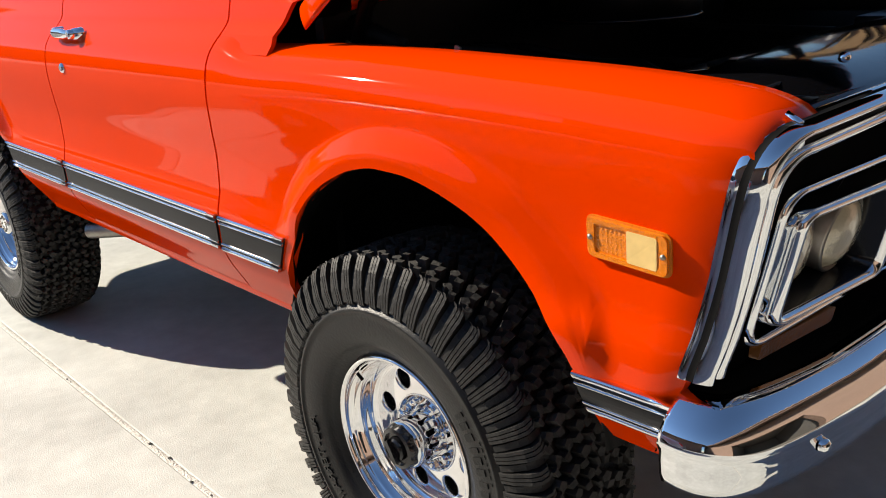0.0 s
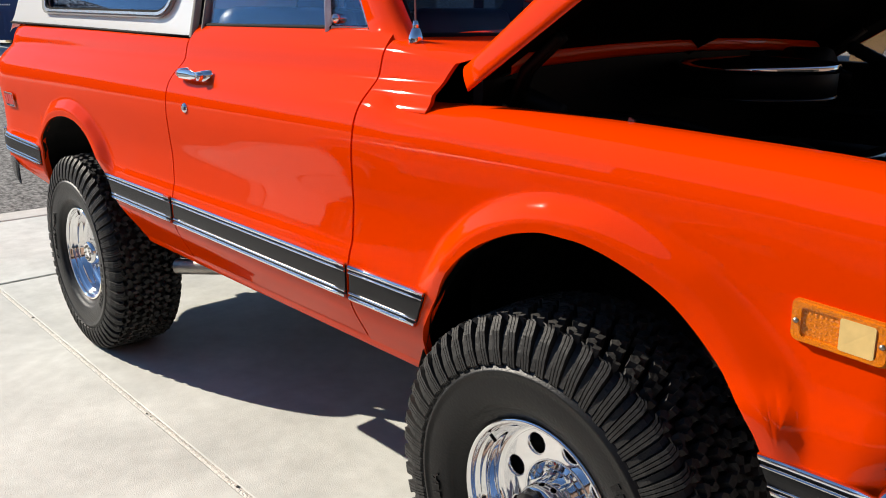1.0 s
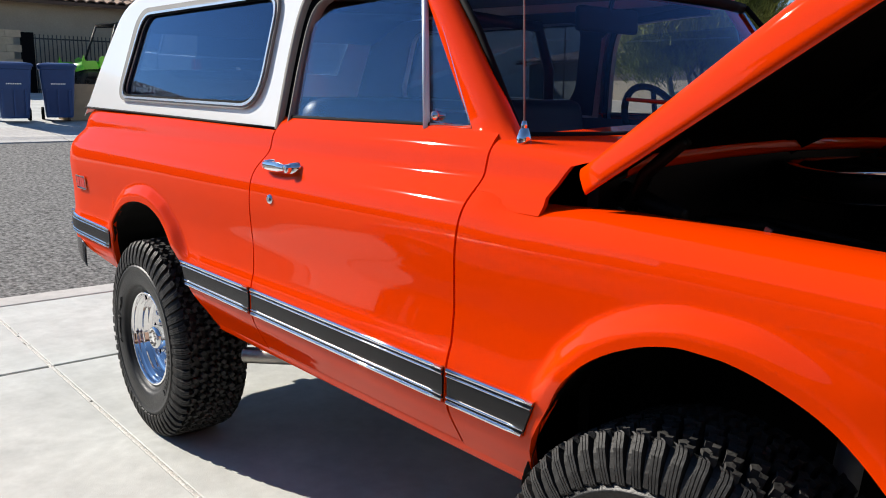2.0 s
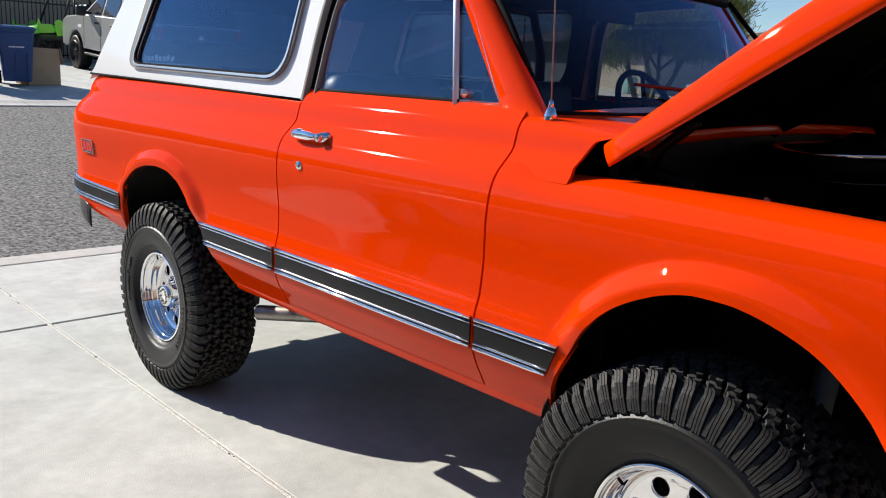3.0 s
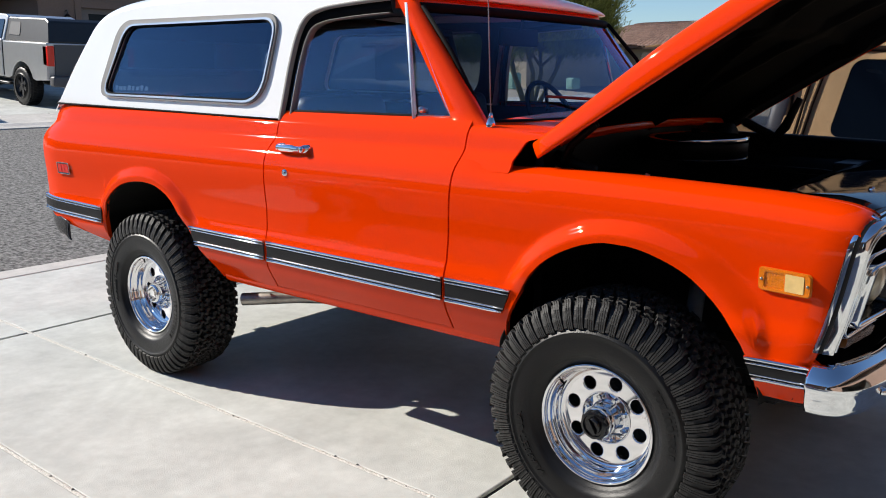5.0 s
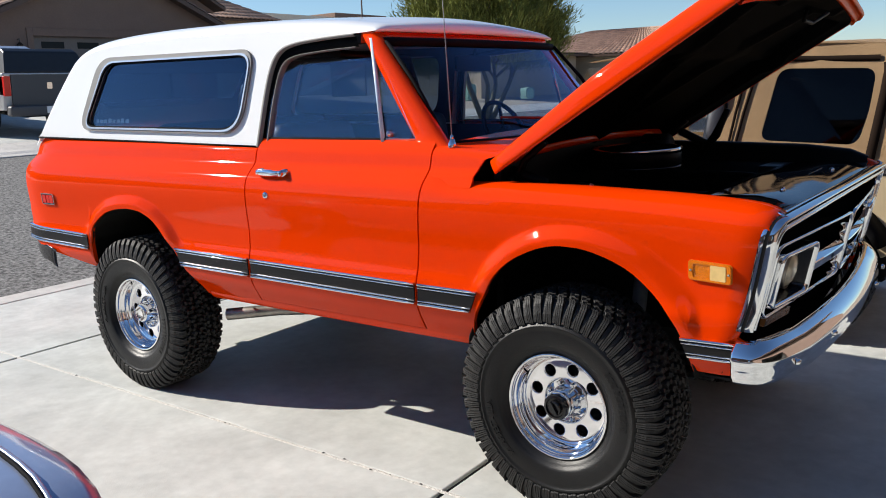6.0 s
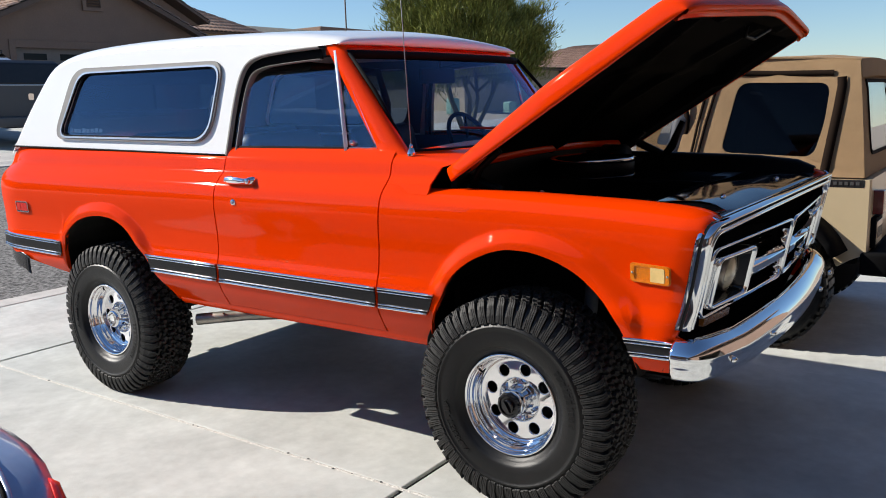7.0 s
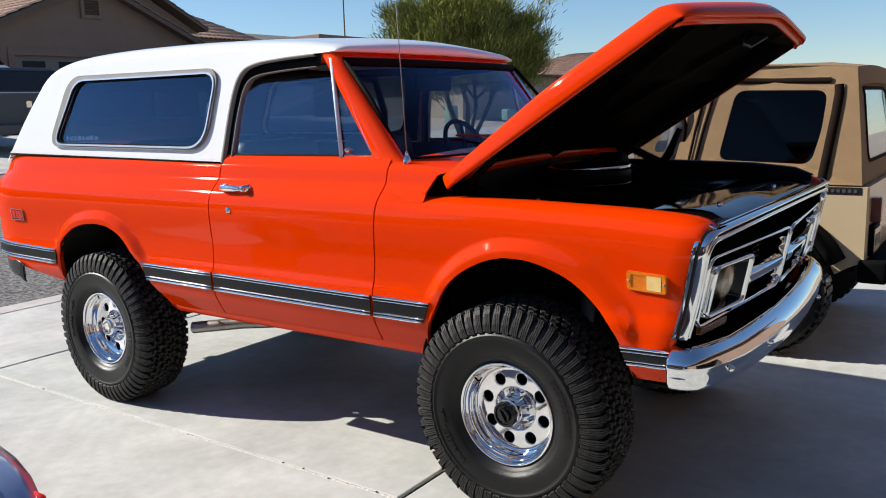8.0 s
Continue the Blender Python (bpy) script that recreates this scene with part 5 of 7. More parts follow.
part("grille_face", slab([ring2(0.040, 0.800, 1.900, 1.160, 0.05), ring2(HALF[0] + 0.004, HALF[1] + 0.004, HALF[2] - 0.004, HALF[3] - 0.004, 0.045), ring2(YW - HALF[2] + 0.004, HALF[1] + 0.004, YW - HALF[0] - 0.004, HALF[3] - 0.004, 0.045)], lambda u, v: front(u, v, 0.004), (-0.065, 0, 0)), GRILLEBLACK, grille, "black grille face", smooth=False)
SMOKED = mat("smoked_amber_lens", (0.20, 0.075, 0.015), 0.2, 0, 0.5, bump=0.3, bscale=160)
for s in (0, 1):
    half_ring(s, *HALF, 0.047, 0.013, ((0.0, 0.0), (0.05, 0.008), (0.35, 0.013), (0.7, 0.012), (0.95, 0.006), (1.0, -0.012)), "grille_inner_trim", None, "thin chrome trim round the grille opening")
    half_ring(s, *HALF, 0.047, 0.013, ((1.0, -0.010), (1.15, -0.03), (1.3, -0.09)), "opening_wall", FLATBLACK)
    bez = (0.150, 0.862, 0.470, 1.052, 0.030)
    half_ring(s, *bez, 0.016, ((0.0, -0.06), (0.0, 0.014), (0.12, 0.022), (0.4, 0.026), (0.75, 0.023), (1.0, 0.012)), "headlamp_bezel", None, "square chrome headlamp bezel")
    half_ring(s, *bez, 0.016, ((0.99, 0.0125), (1.2, 0.0), (1.9, -0.06)), "headlamp_bucket_wall", GLOSSBLACK)
    half_slab(s, 0.170, 0.880, 0.450, 1.034, 0.03, -0.055, 0.006, "headlamp_bucket", GLOSSBLACK)
    for c in (0.236, 0.384):
        c = c if s == 0 else YW - c
        m = Matrix.Translation(front(c, 0.957, -0.040)) @ pose(0, 0, 0, 0, 0, 90) @ pose(0, 0, 0, 11, 0, 0)
        bm = bmesh.new()
        lathe(bm, [(0.0001, -0.034), (0.03, -0.031), (0.052, -0.023), (0.064, -0.010)], 36, m)
        part("headlamp", bm, LAMPGLASS, grille, "round sealed-beam headlamp")
        bm = bmesh.new()
        lathe(bm, [(0.063, -0.010), (0.067, -0.016), (0.071, -0.012), (0.072, 0.02)], 36, m)
        part("headlamp_ring", bm, STEEL, grille)
    half_slab(s, 0.165, 0.800, 0.375, 0.829, 0.006, 0.008, 0.03, "turn_signal", SMOKED, "dim amber turn signal lens")
    # bright bars from the headlamp to the divider
    for z, h, o, u0 in ((0.945, 0.064, 0.012, 0.478), (0.847, 0.026, 0.006, 0.40)):
        ends = linspace(u0, 0.930, 10) if s == 0 else linspace(YW - 0.930, YW - u0, 10)
        bm = bmesh.new()
        grid(bm, [[front(u, z - h / 2, -0.06), front(u, z - h / 2, o - 0.024), front(u, z - h * 0.30, o - 0.002), front(u, z - h * 0.22, o), front(u, z + h * 0.20, o + 0.001), front(u, z + h * 0.26, o - 0.002), front(u, z + h / 2, o - 0.026), front(u, z + h / 2, -0.06)] for u in ends])
        part("grille_bar", bm, CHROME, grille, "horizontal chrome grille bar", smooth=False)
    y, d = (0.928, 1) if s == 0 else (YW - 0.928, -1)
    for z0, z1 in ((0.842, 0.905), (0.985, 1.070)):
        n = 9
        bm = bmesh.new()
        tube(bm, [front(y + d * (0.010 - 0.008 * math.sin(math.pi * k / (n - 1))), z0 + (z1 - z0) * k / (n - 1), -0.012 + 0.010 * math.cos(k * 1.9)) for k in range(n)], [0.008 + 0.003 * math.cos(k * 2.3) for k in range(n)], 10)
        part("bar_end", bm, CHROME, grille, "cast chrome end of the grille bar")
    for z in linspace(0.872, 1.060, 9):
        bm = bmesh.new()
        ends = linspace(0.482, 0.925, 6) if s == 0 else linspace(YW - 0.925, YW - 0.482, 6)
        grid(bm, [[front(u, z - 0.002, -0.075), front(u, z, -0.050), front(u, z + 0.002, -0.075)] for u in ends])
        part("grille_louvre", bm, FLATBLACK, grille, smooth=False)
# glossy black cover over the radiator
bm = bmesh.new()
rows = []
for x, z in ((3.02, 1.150), (3.06, 1.196), (3.12, 1.206), (3.20, 1.212), (3.28, 1.214), (3.34, 1.206), (3.385, 1.190), (3.42, 1.172)):
    rows.append([(x, y, z + 0.010 * (1 - ((y - 0.97) / 0.8) ** 2) - 0.03 * max(0.0, abs(y - 0.97) - 0.70) / 0.09 + 0.0012 * math.sin(y * 11 + x * 5)) for y in linspace(0.185, 1.755, 40)])
grid(bm, rows)
part("radiator_cover", bm, mat("cover_black", (0.003, 0.003, 0.004), 0.06, spec=0.45, bump=0.05, bscale=7), suv, "glossy black sheet-metal cover over the radiator", solid=0.004)
bm = bmesh.new()
tube(bm, [(3.315, 0.22, 1.207), (3.305, 0.60, 1.2145), (3.295, 0.97, 1.222), (3.285, 1.34, 1.2185), (3.275, 1.70, 1.209)], 0.004, 6)
part("cover_seam", bm, GLOSSBLACK, suv, "folded seam across the radiator cover")
for x, y in ((3.33, 1.22), (3.314, 0.496)):
    bm = bmesh.new()
    lathe(bm, [(0.0001, -0.008), (0.006, -0.007), (0.010, -0.002), (0.010, 0.004)], 12, pose(x, y, 1.220, -90, 0, 0))
    part("cover_bolt", bm, ALLOY, suv)
# panel under the grille, in the grille's black
bm = bmesh.new()
grid(bm, [[front(u, z, o) for z, o in ((0.805, -0.03), (0.795, -0.012), (0.77, -0.014), (0.66, -0.04))] for u in linspace(0.035, 1.905, 20)])
part("front_valance", bm, GRILLEBLACK, suv)

BP = [(3.311, -0.012), (3.331, -0.014), (3.361, -0.010), (3.391, 0.006), (3.416, 0.04), (3.434, 0.10), (3.451, 0.20), (3.471, 0.40), (3.483, 0.65), (3.488, 0.97)]
BP = BP + [(x - 0.025 * max(0.0, min(1.0, (0.84 - y) / 0.4)), YW - y) for x, y in BP[-2::-1]]
BS = [(-0.065, 0.776), (-0.05, 0.786), (-0.032, 0.789), (-0.016, 0.783), (-0.002, 0.772), (0.010, 0.760), (0.019, 0.747), (0.024, 0.735), (0.025, 0.727), (0.022, 0.720), (0.019, 0.713), (0.018, 0.695), (0.016, 0.672), (0.011, 0.657), (0.001, 0.649), (-0.02, 0.648)]
bm = bmesh.new()
rows = []
fine = []
for i in range(len(BP) - 1):
    for t in (0, 0.34, 0.67):
        fine.append((BP[i][0] + (BP[i + 1][0] - BP[i][0]) * t, BP[i][1] + (BP[i + 1][1] - BP[i][1]) * t))
fine.append(BP[-1])
for _ in range(2):
    fine = [fine[0]] + [tuple(0.25 * a + 0.5 * b + 0.25 * c for a, b, c in zip(fine[i - 1], fine[i], fine[i + 1])) for i in range(1, len(fine) - 1)] + [fine[-1]]
for i, (x, y) in enumerate(fine):
    a, b = Vector((*fine[max(i - 1, 0)], 0)), Vector((*fine[min(i + 1, len(fine) - 1)], 0))
    t = (b - a).normalized()
    n = Vector((t.y, -t.x, 0))
    rows.append([(x + n.x * o, y + n.y * o, z + 0.012 * math.sin(max(0, min(1, (abs(y - 0.97) - 0.7) / 0.3)) * 1.57) - 0.006) for o, z in BS])
grid(bm, rows)
bump = part("front_bumper", bm, CHROME, suv, "heavy chrome front bumper", solid=0.004)
for y in (0.16, 0.55, 1.39, 1.78):
    x = lerp([(0.10, 3.443), (0.20, 3.46), (0.40, 3.48), (0.65, 3.492), (0.97, 3.497)], min(y, YW - y))
    bm = bmesh.new()
    lathe(bm, [(0.0001, -0.010), (0.006, -0.0095), (0.0105, -0.005), (0.012, 0.004)], 20, Matrix.Translation((x + 0.015, y, 0.70)) @ pose(0, 0, 0, 0, 0, 90))
    part("bumper_bolt", bm, CHROME, bump)


# ---- other vehicles: shared small pieces ----
DARKRIM = mat("dark_wheel", (0.03, 0.03, 0.032), 0.35, 0.6, vary=0.2)
GREYRIM = mat("machined_wheel", (0.45, 0.45, 0.46), 0.3, 0.9, vary=0.1)


def plain_wheel(parent, at, r, w, out, rim_mat):
    """A road wheel, its axle along y; out is -1 or 1, the side of the outer face."""
    wh = new("wheel")
    wh.parent = parent
    wh.matrix_parent_inverse = Matrix.Translation(-parent.location)
    wh.location = at
    bm = bmesh.new()
    lathe(bm, [(r * 0.60, 0.03 * out), (r * 0.63, -0.0 * out), (r * 0.75, 0.012 * out), (r * 0.88, 0.004 * out), (r * 0.95, -0.02 * out), (r * 0.975, -0.03 * out), (r * 0.975, -(w - 0.03) * out), (r * 0.92, -w * out), (r * 0.6, -w * out)], 40)
    tyre_bm, bm = bm, bmesh.new()
    n = 40
    for i in range(n):
        t = 2 * math.pi * i / n
        for a, b in ((-0.045, 0.0), (-w * 0.45, -0.06), (-w * 0.9, -w * 0.5)):
            y0, y1 = sorted((a * out, b * out))
            m = Matrix.Rotation(t + (0.5 * 2 * math.pi / n if b < -0.05 else 0), 4, "Y")
            box(bm, -r * 0.05, y0, r * 0.96, r * 0.05, y1, r, m)
    tread = part("tread", bm, TYRE, None, smooth=False)
    tread["kind"] = "stuff"
    ty = part("tyre", tyre_bm, TYRE, None)
    ty.parent = wh
    tread.parent = ty
    bm = bmesh.new()
    lathe(bm, [(r * 0.62, -0.02 * out), (r * 0.63, 0.006 * out), (r * 0.60, 0.006 * out), (r * 0.56, -0.03 * out), (r * 0.52, -0.06 * out)], 36)
    lathe(bm, [(r * 0.13, -0.012 * out), (r * 0.10, 0.004 * out), (0.0001, 0.004 * out)], 20)
    for k in range(6):
        t = 2 * math.pi * k / 6
        y0, y1 = sorted((-0.05 * out, -0.012 * out))
        box(bm, -r * 0.10, y0, r * 0.08, r * 0.10, y1, r * 0.58, Matrix.Rotation(t, 4, "Y"))
    part("rim", bm, rim_mat, None, smooth=False).parent = wh
    bm = bmesh.new()
    lathe(bm, [(0.0001, -0.09 * out), (r * 0.6, -0.09 * out)], 24)
    part("brake_disc", bm, BLACK, None).parent = wh
    return wh


def side_body(outline, y0, y1, arches, shoulder=0.03):
    """A vehicle body from its side outline (x, z), with wheel arches cut out, between two sides; the flanks bulge a little."""
    pts = [Vector(p) for p in outline]
    bm = bmesh.new()
    n = len(pts)
    ys = [y0 + shoulder, y0, y0 - 0.0, y0 + shoulder * 0.5, y1 - shoulder * 0.5, y1, y1 - shoulder]
    c = sum(pts, Vector((0, 0))) / n
    ring = lambda y, k: [bm.verts.new((c.x + (p.x - c.x) * k, y, c.y + (p.y - c.y) * k)) for p in pts]
    rows = [ring(y0, 0.985), ring(y0 + shoulder, 1.0), ring(y1 - shoulder, 1.0), ring(y1, 0.985)]
    for a, b in zip(rows, rows[1:]):
        for i in range(n):
            bm.faces.new((a[i], a[(i + 1) % n], b[(i + 1) % n], b[i]))
    for r_ in (rows[0], rows[-1]):
        es = [bm.edges.get((r_[i], r_[(i + 1) % n])) for i in range(n)]
        bmesh.ops.triangle_fill(bm, use_beauty=True, edges=es)
    bmesh.ops.recalc_face_normals(bm, faces=bm.faces)
    return bm


def arch_pts(cx, cz, r, a0=0.0, a1=180.0, n=12):
    return [(cx + r * math.cos(radians(a0 + (a1 - a0) * k / n)), cz + r * math.sin(radians(a0 + (a1 - a0) * k / n))) for k in range(n + 1)]


# ---- tan soft-top off-roader parked alongside ----
CANVAS = mat("tan_canvas", (0.33, 0.21, 0.105), 0.9, vary=0.06, scale=8, bump=0.5, bscale=500, stain=0.08, sscale=3)
CANVASDK = mat("brown_canvas_trim", (0.014, 0.008, 0.005), 0.9, vary=0.1, spec=0.1)
CREAMP = mat("cream_paint", (0.56, 0.45, 0.28), 0.35, 0, 0.5, vary=0.03)
FILM = glass_mat("smoked_film", (0.10, 0.10, 0.105), (0.5, 0.5, 0.55), 0.02)
CLEARFILM = glass_mat("clear_film", (0.75, 0.77, 0.8), (0.9, 0.95, 1.0), 0.06)
# Red lens colour darkened, since this lamp stands in shade.
DIMRED = mat("shaded_red_lens", (0.16, 0.018, 0.012), 0.25, 0, 0.5, bump=0.3, bscale=160)
JY, JW = 2.76, 1.50
jeep = thing("soft_top_jeep", (1.6, JY + JW / 2, 0), "cream off-roader with tan canvas soft top and black flares", "car")


def jm(p, s):
    return Vector(p) if s == 0 else Vector((p[0], 2 * JY + JW - p[1], p[2]))


tub = [(1.05, 0.62), (2.50, 0.62), (2.515, 0.635)] + arch_pts(2.91, 0.40, 0.45, 148, 18, 12) + [(3.40, 0.58), (3.44, 0.60), (3.50, 0.62), (3.50, 1.075), (1.05, 1.085)]
bm = side_body(tub, JY, JY + JW, [], 0.02)
part("body_tub", bm, CREAMP, jeep, smooth=False)
bm = side_body([(-0.42, 0.62), (-0.05, 0.62)] + arch_pts(0.62, 0.40, 0.43, 150, 30, 10) + [(1.05, 0.62), (1.05, 1.12), (0.2, 1.05), (-0.42, 0.98)], JY + 0.2, JY + JW - 0.2, [], 0.05)
part("engine_hood", bm, CREAMP, jeep, smooth=False)
for s in (0, 1):
    for cx in (2.91, 0.62):
        bm = bmesh.new()
        rows = []
        for k in range(15):
            a = radians(165 - 140 * k / 14)
            rows.append([jm((cx + r * math.cos(a), y, 0.42 + r * math.sin(a)), s) for r, y in ((0.44, JY + 0.02), (0.455, JY - 0.13), (0.475, JY - 0.145), (0.50, JY - 0.13), (0.53, JY - 0.002))])
        grid(bm, rows)
        part("fender_flare", bm, FLATBLACK, jeep, "black plastic fender flare", solid=0.008)
        plain_wheel(jeep, jm((cx, JY - 0.10, 0.395), s), 0.395, 0.27, -1 if s == 0 else 1, GREYRIM)
# canvas top
JTOP = [(3.46, 1.09), (3.44, 1.30), (3.40, 1.66), (3.388, 1.768), (3.15, 1.788), (2.85, 1.803), (2.70, 1.805), (1.75, 1.79), (1.40, 1.75)]


def jside(z):
    return JY + 0.01 + (z - 1.08) * 0.16


for s in (0, 1):
    outer = [(2.42, 1.088), (3.46, 1.082), (3.44, 1.30), (3.40, 1.66), (3.388, 1.768), (3.15, 1.788), (2.85, 1.803), (2.54, 1.803), (2.50, 1.70)]
    win = rounded([(2.605, 1.222), (3.165, 1.198), (3.215, 1.40), (3.235, 1.642), (2.69, 1.66)], 0.07)
    part("canvas_side", slab([[Vector(p) for p in outer], win], lambda u, v: jm((u, jside(v) + 0.015 * math.sin(u * 7), v), s), (0, 0.012 if s == 0 else -0.012, 0)), CANVAS, jeep, smooth=False)
    part("side_film", slab([rounded([(2.59, 1.207), (3.18, 1.183), (3.23, 1.40), (3.25, 1.657), (2.675, 1.675)], 0.07)], lambda u, v: jm((u, jside(v) + 0.014 + 0.015 * math.sin(u * 7), v), s), (0, 0.003 if s == 0 else -0.003, 0)), FILM, jeep, "smoked plastic side window", smooth=False)
    # dark straps and piping on the side
    for strap in ([(3.235, 1.09), (3.262, 1.30), (3.288, 1.50), (3.300, 1.62), (3.296, 1.675)], [(2.56, 1.728), (2.92, 1.708), (3.25, 1.70)], [(2.44, 1.09), (2.50, 1.40), (2.57, 1.70)], [(2.40, 1.09), (2.45, 1.40), (2.51, 1.70)]):
        w = 0.026 if strap[0][0] > 3 else (0.017 if strap[0][1] > 1.6 else 0.008)
        bm = bmesh.new()
        rows = []
        for i, (x, z) in enumerate(strap):
            a, b = strap[max(i - 1, 0)], strap[min(i + 1, len(strap) - 1)]
            n = Vector((b[1] - a[1], -(b[0] - a[0]))).normalized()
            rows.append([jm((x + n.x * k, jside(z) + 0.015 * math.sin(x * 7) - o, z + n.y * k), s) for k, o in ((-w, 0.0), (-w, 0.008), (0, 0.012), (w, 0.008), (w, 0.0))])
        grid(bm, rows)
        part("canvas_strap", bm, CANVASDK, jeep, "dark brown canvas binding")
    # soft door with its window
    door = [(1.45, 1.088), (2.40, 1.088), (2.46, 1.40), (2.52, 1.72), (1.80, 1.74), (1.45, 1.30)]
    dwin = rounded([(1.62, 1.18), (2.31, 1.18), (2.36, 1.40), (2.36, 1.63), (1.85, 1.66)], 0.06)
    part("soft_door", slab([[Vector(p) for p in door], dwin], lambda u, v: jm((u, jside(v) + 0.004, v), s), (0, 0.012 if s == 0 else -0.012, 0)), CANVAS, jeep, smooth=False)
    part("door_film", slab([dwin], lambda u, v: jm((u, jside(v) + 0.012, v), s), (0, 0.003 if s == 0 else -0.003, 0)), CLEARFILM, jeep, "clear plastic door window", smooth=False).visible_shadow = False
    bm = bmesh.new()
    rows = []
    for k in range(12):
        a = radians(-50 + 110 * k / 11)
        rows.append([jm((2.20 + 0.19 * math.cos(a), jside(1.4) - o, 1.42 + 0.26 * math.sin(a)), s) for o in (0.0, 0.006)] + [jm((2.20 + 0.155 * math.cos(a), jside(1.4) - o, 1.42 + 0.25 * math.sin(a)), s) for o in (0.006, 0.0)])
    grid(bm, rows)
    part("door_binding", bm, CANVASDK, jeep)
    # plain bars where the model badge sits
    bm = bmesh.new()
    for k in range(8):
        bx = 3.20 + k * 0.031
        c0, c1 = jm((bx, JY + 0.006, 1.038), s), jm((bx + 0.019, JY - 0.006, 1.057), s)
        box(bm, min(c0.x, c1.x), min(c0.y, c1.y), c0.z, max(c0.x, c1.x), max(c0.y, c1.y), c1.z)
    part("badge_bars", bm, mat("badge_grey", (0.09, 0.09, 0.09), 0.5, 0.3), jeep, "dull silver badge bars", smooth=False)
    bm = bmesh.new()
    c0, c1 = jm((3.175, JY + 0.012, 1.024), s), jm((3.462, JY - 0.003, 1.070), s)
    cushion(bm, c0.x, min(c0.y, c1.y), c0.z, c1.x, max(c0.y, c1.y), c1.z, None, 0.003)
    part("badge_plate", bm, BLACK, jeep, "black badge strip", smooth=False)
    bm = bmesh.new()
    ya, yb = sorted((jm((0, JY + 0.10, 0), s).y, jm((0, JY + 0.21, 0), s).y))
    cushion(bm, 3.49, ya, 0.855, 3.555, yb, 1.00, None, 0.008)
    part("tail_lamp", bm, DIMRED, jeep, "red tail lamp, coloured dark for shade")
bm = bmesh.new()
rows = []
for x, z in JTOP[2:]:
    row = []
    for k in range(13):
        t = k / 12
        y = jside(z) - 0.004 + t * (JW - 2 * (jside(z) - 0.004 - JY))
        row.append((x, y, z + (0.03 - 0.012 * abs(math.sin(x * 5))) * math.sin(math.pi * t) + 0.004))
    rows.append(row)
grid(bm, rows)
part("canvas_roof", bm, CANVAS, jeep, solid=0.008, smooth=False)
rearw = rounded([(JY + 0.24, 1.22), (JY + JW - 0.24, 1.22), (JY + JW - 0.30, 1.64), (JY + 0.30, 1.64)], 0.08)


def jrear(u, v):
    return (3.465 - max(0.0, v - 1.09) * 0.12 - max(0, v - 1.6) * 0.25, u, v)


part("canvas_rear", slab([[Vector(p) for p in ((JY + 0.01, 1.082), (JY + JW - 0.01, 1.082), (JY + JW - 0.10, 1.66), (JY + JW - 0.14, 1.74), (JY + 0.14, 1.74), (JY + 0.10, 1.66))], rearw], jrear, (-0.012, 0, 0)), CANVAS, jeep, smooth=False)
part("rear_film", slab([rearw], jrear, (-0.004, 0, 0)), CLEARFILM, jeep, "clear plastic rear window", smooth=False).visible_shadow = False
part("rear_binding", slab([[(p[0] + (0.02 if p[0] > JY + JW / 2 else -0.02), p[1] + (0.02 if p[1] > 1.43 else -0.02)) for p in rearw], rearw], lambda u, v: Vector(jrear(u, v)) + Vector((0.002, 0, 0)), (0.006, 0, 0)), CANVASDK, jeep, smooth=False)
bm = bmesh.new()
cushion(bm, 3.46, JY - 0.02, 0.50, 3.62, JY + JW + 0.02, 0.64, None, 0.02)
part("rear_bumper", bm, FLATBLACK, jeep, "black steel rear bumper")
bm = bmesh.new()
cushion(bm, 3.49, JY + 0.055, 0.655, 3.53, JY + 0.30, 0.84, None, 0.008)
holder = part("plate_holder", bm, FLATBLACK, jeep, "black number plate holder")
bm = bmesh.new()
cushion(bm, 3.528, JY + 0.07, 0.68, 3.534, JY + 0.285, 0.815, None, 0.002)
part("number_plate", bm, CREAMP, holder, "pale number plate", smooth=False)
bm = bmesh.new()
for k in range(6):
    box(bm, 3.533, JY + 0.09 + k * 0.031, 0.715, 3.536, JY + 0.112 + k * 0.031, 0.78)
pb = part("plate_bars", bm, BLACK, holder, smooth=False)
pb["kind"] = "stuff"
bm = bmesh.new()
for y in (JY + 0.35, JY + JW - 0.35):
    cushion(bm, -0.5, y - 0.05, 0.50, 3.4, y + 0.05, 0.62, None, 0.02)
for x in (0.62, 3.0):
    tube(bm, [(x, JY + 0.05, 0.395), (x, JY + JW - 0.05, 0.395)], 0.05, 10)
part("chassis", bm, FLATBLACK, jeep)
for y in (JY + 0.25, JY + JW - 0.25):
    bm = bmesh.new()
    cushion(bm, 1.75, y - 0.2, 0.8, 2.2, y + 0.22, 0.95, None, 0.04)
    cushion(bm, -0.07, y - 0.2, 0.0, 0.07, y + 0.22, 0.6, pose(2.22, 0, 0.9, 0, 12, 0), 0.05)
    part("seat", bm, VINYL, jeep)
bm = bmesh.new()
for y in (JY + 0.14, JY + JW - 0.14):
    tube(bm, [(2.35, y, 1.0), (2.35, y + (0.05 if y < JY + 0.7 else -0.05), 1.66), (2.35, JY + JW / 2, 1.70)], 0.03, 10)
    tube(bm, [(2.35, y, 1.64), (3.1, y, 1.55), (3.3, y, 1.05)], 0.03, 10)
part("roll_cage", bm, BLACK, jeep)
bm = bmesh.new()
grid(bm, [[(1.08, JY + 0.06, 1.12), (1.08, JY + JW - 0.06, 1.12)], [(1.38, JY + 0.13, 1.72), (1.38, JY + JW - 0.13, 1.72)]])
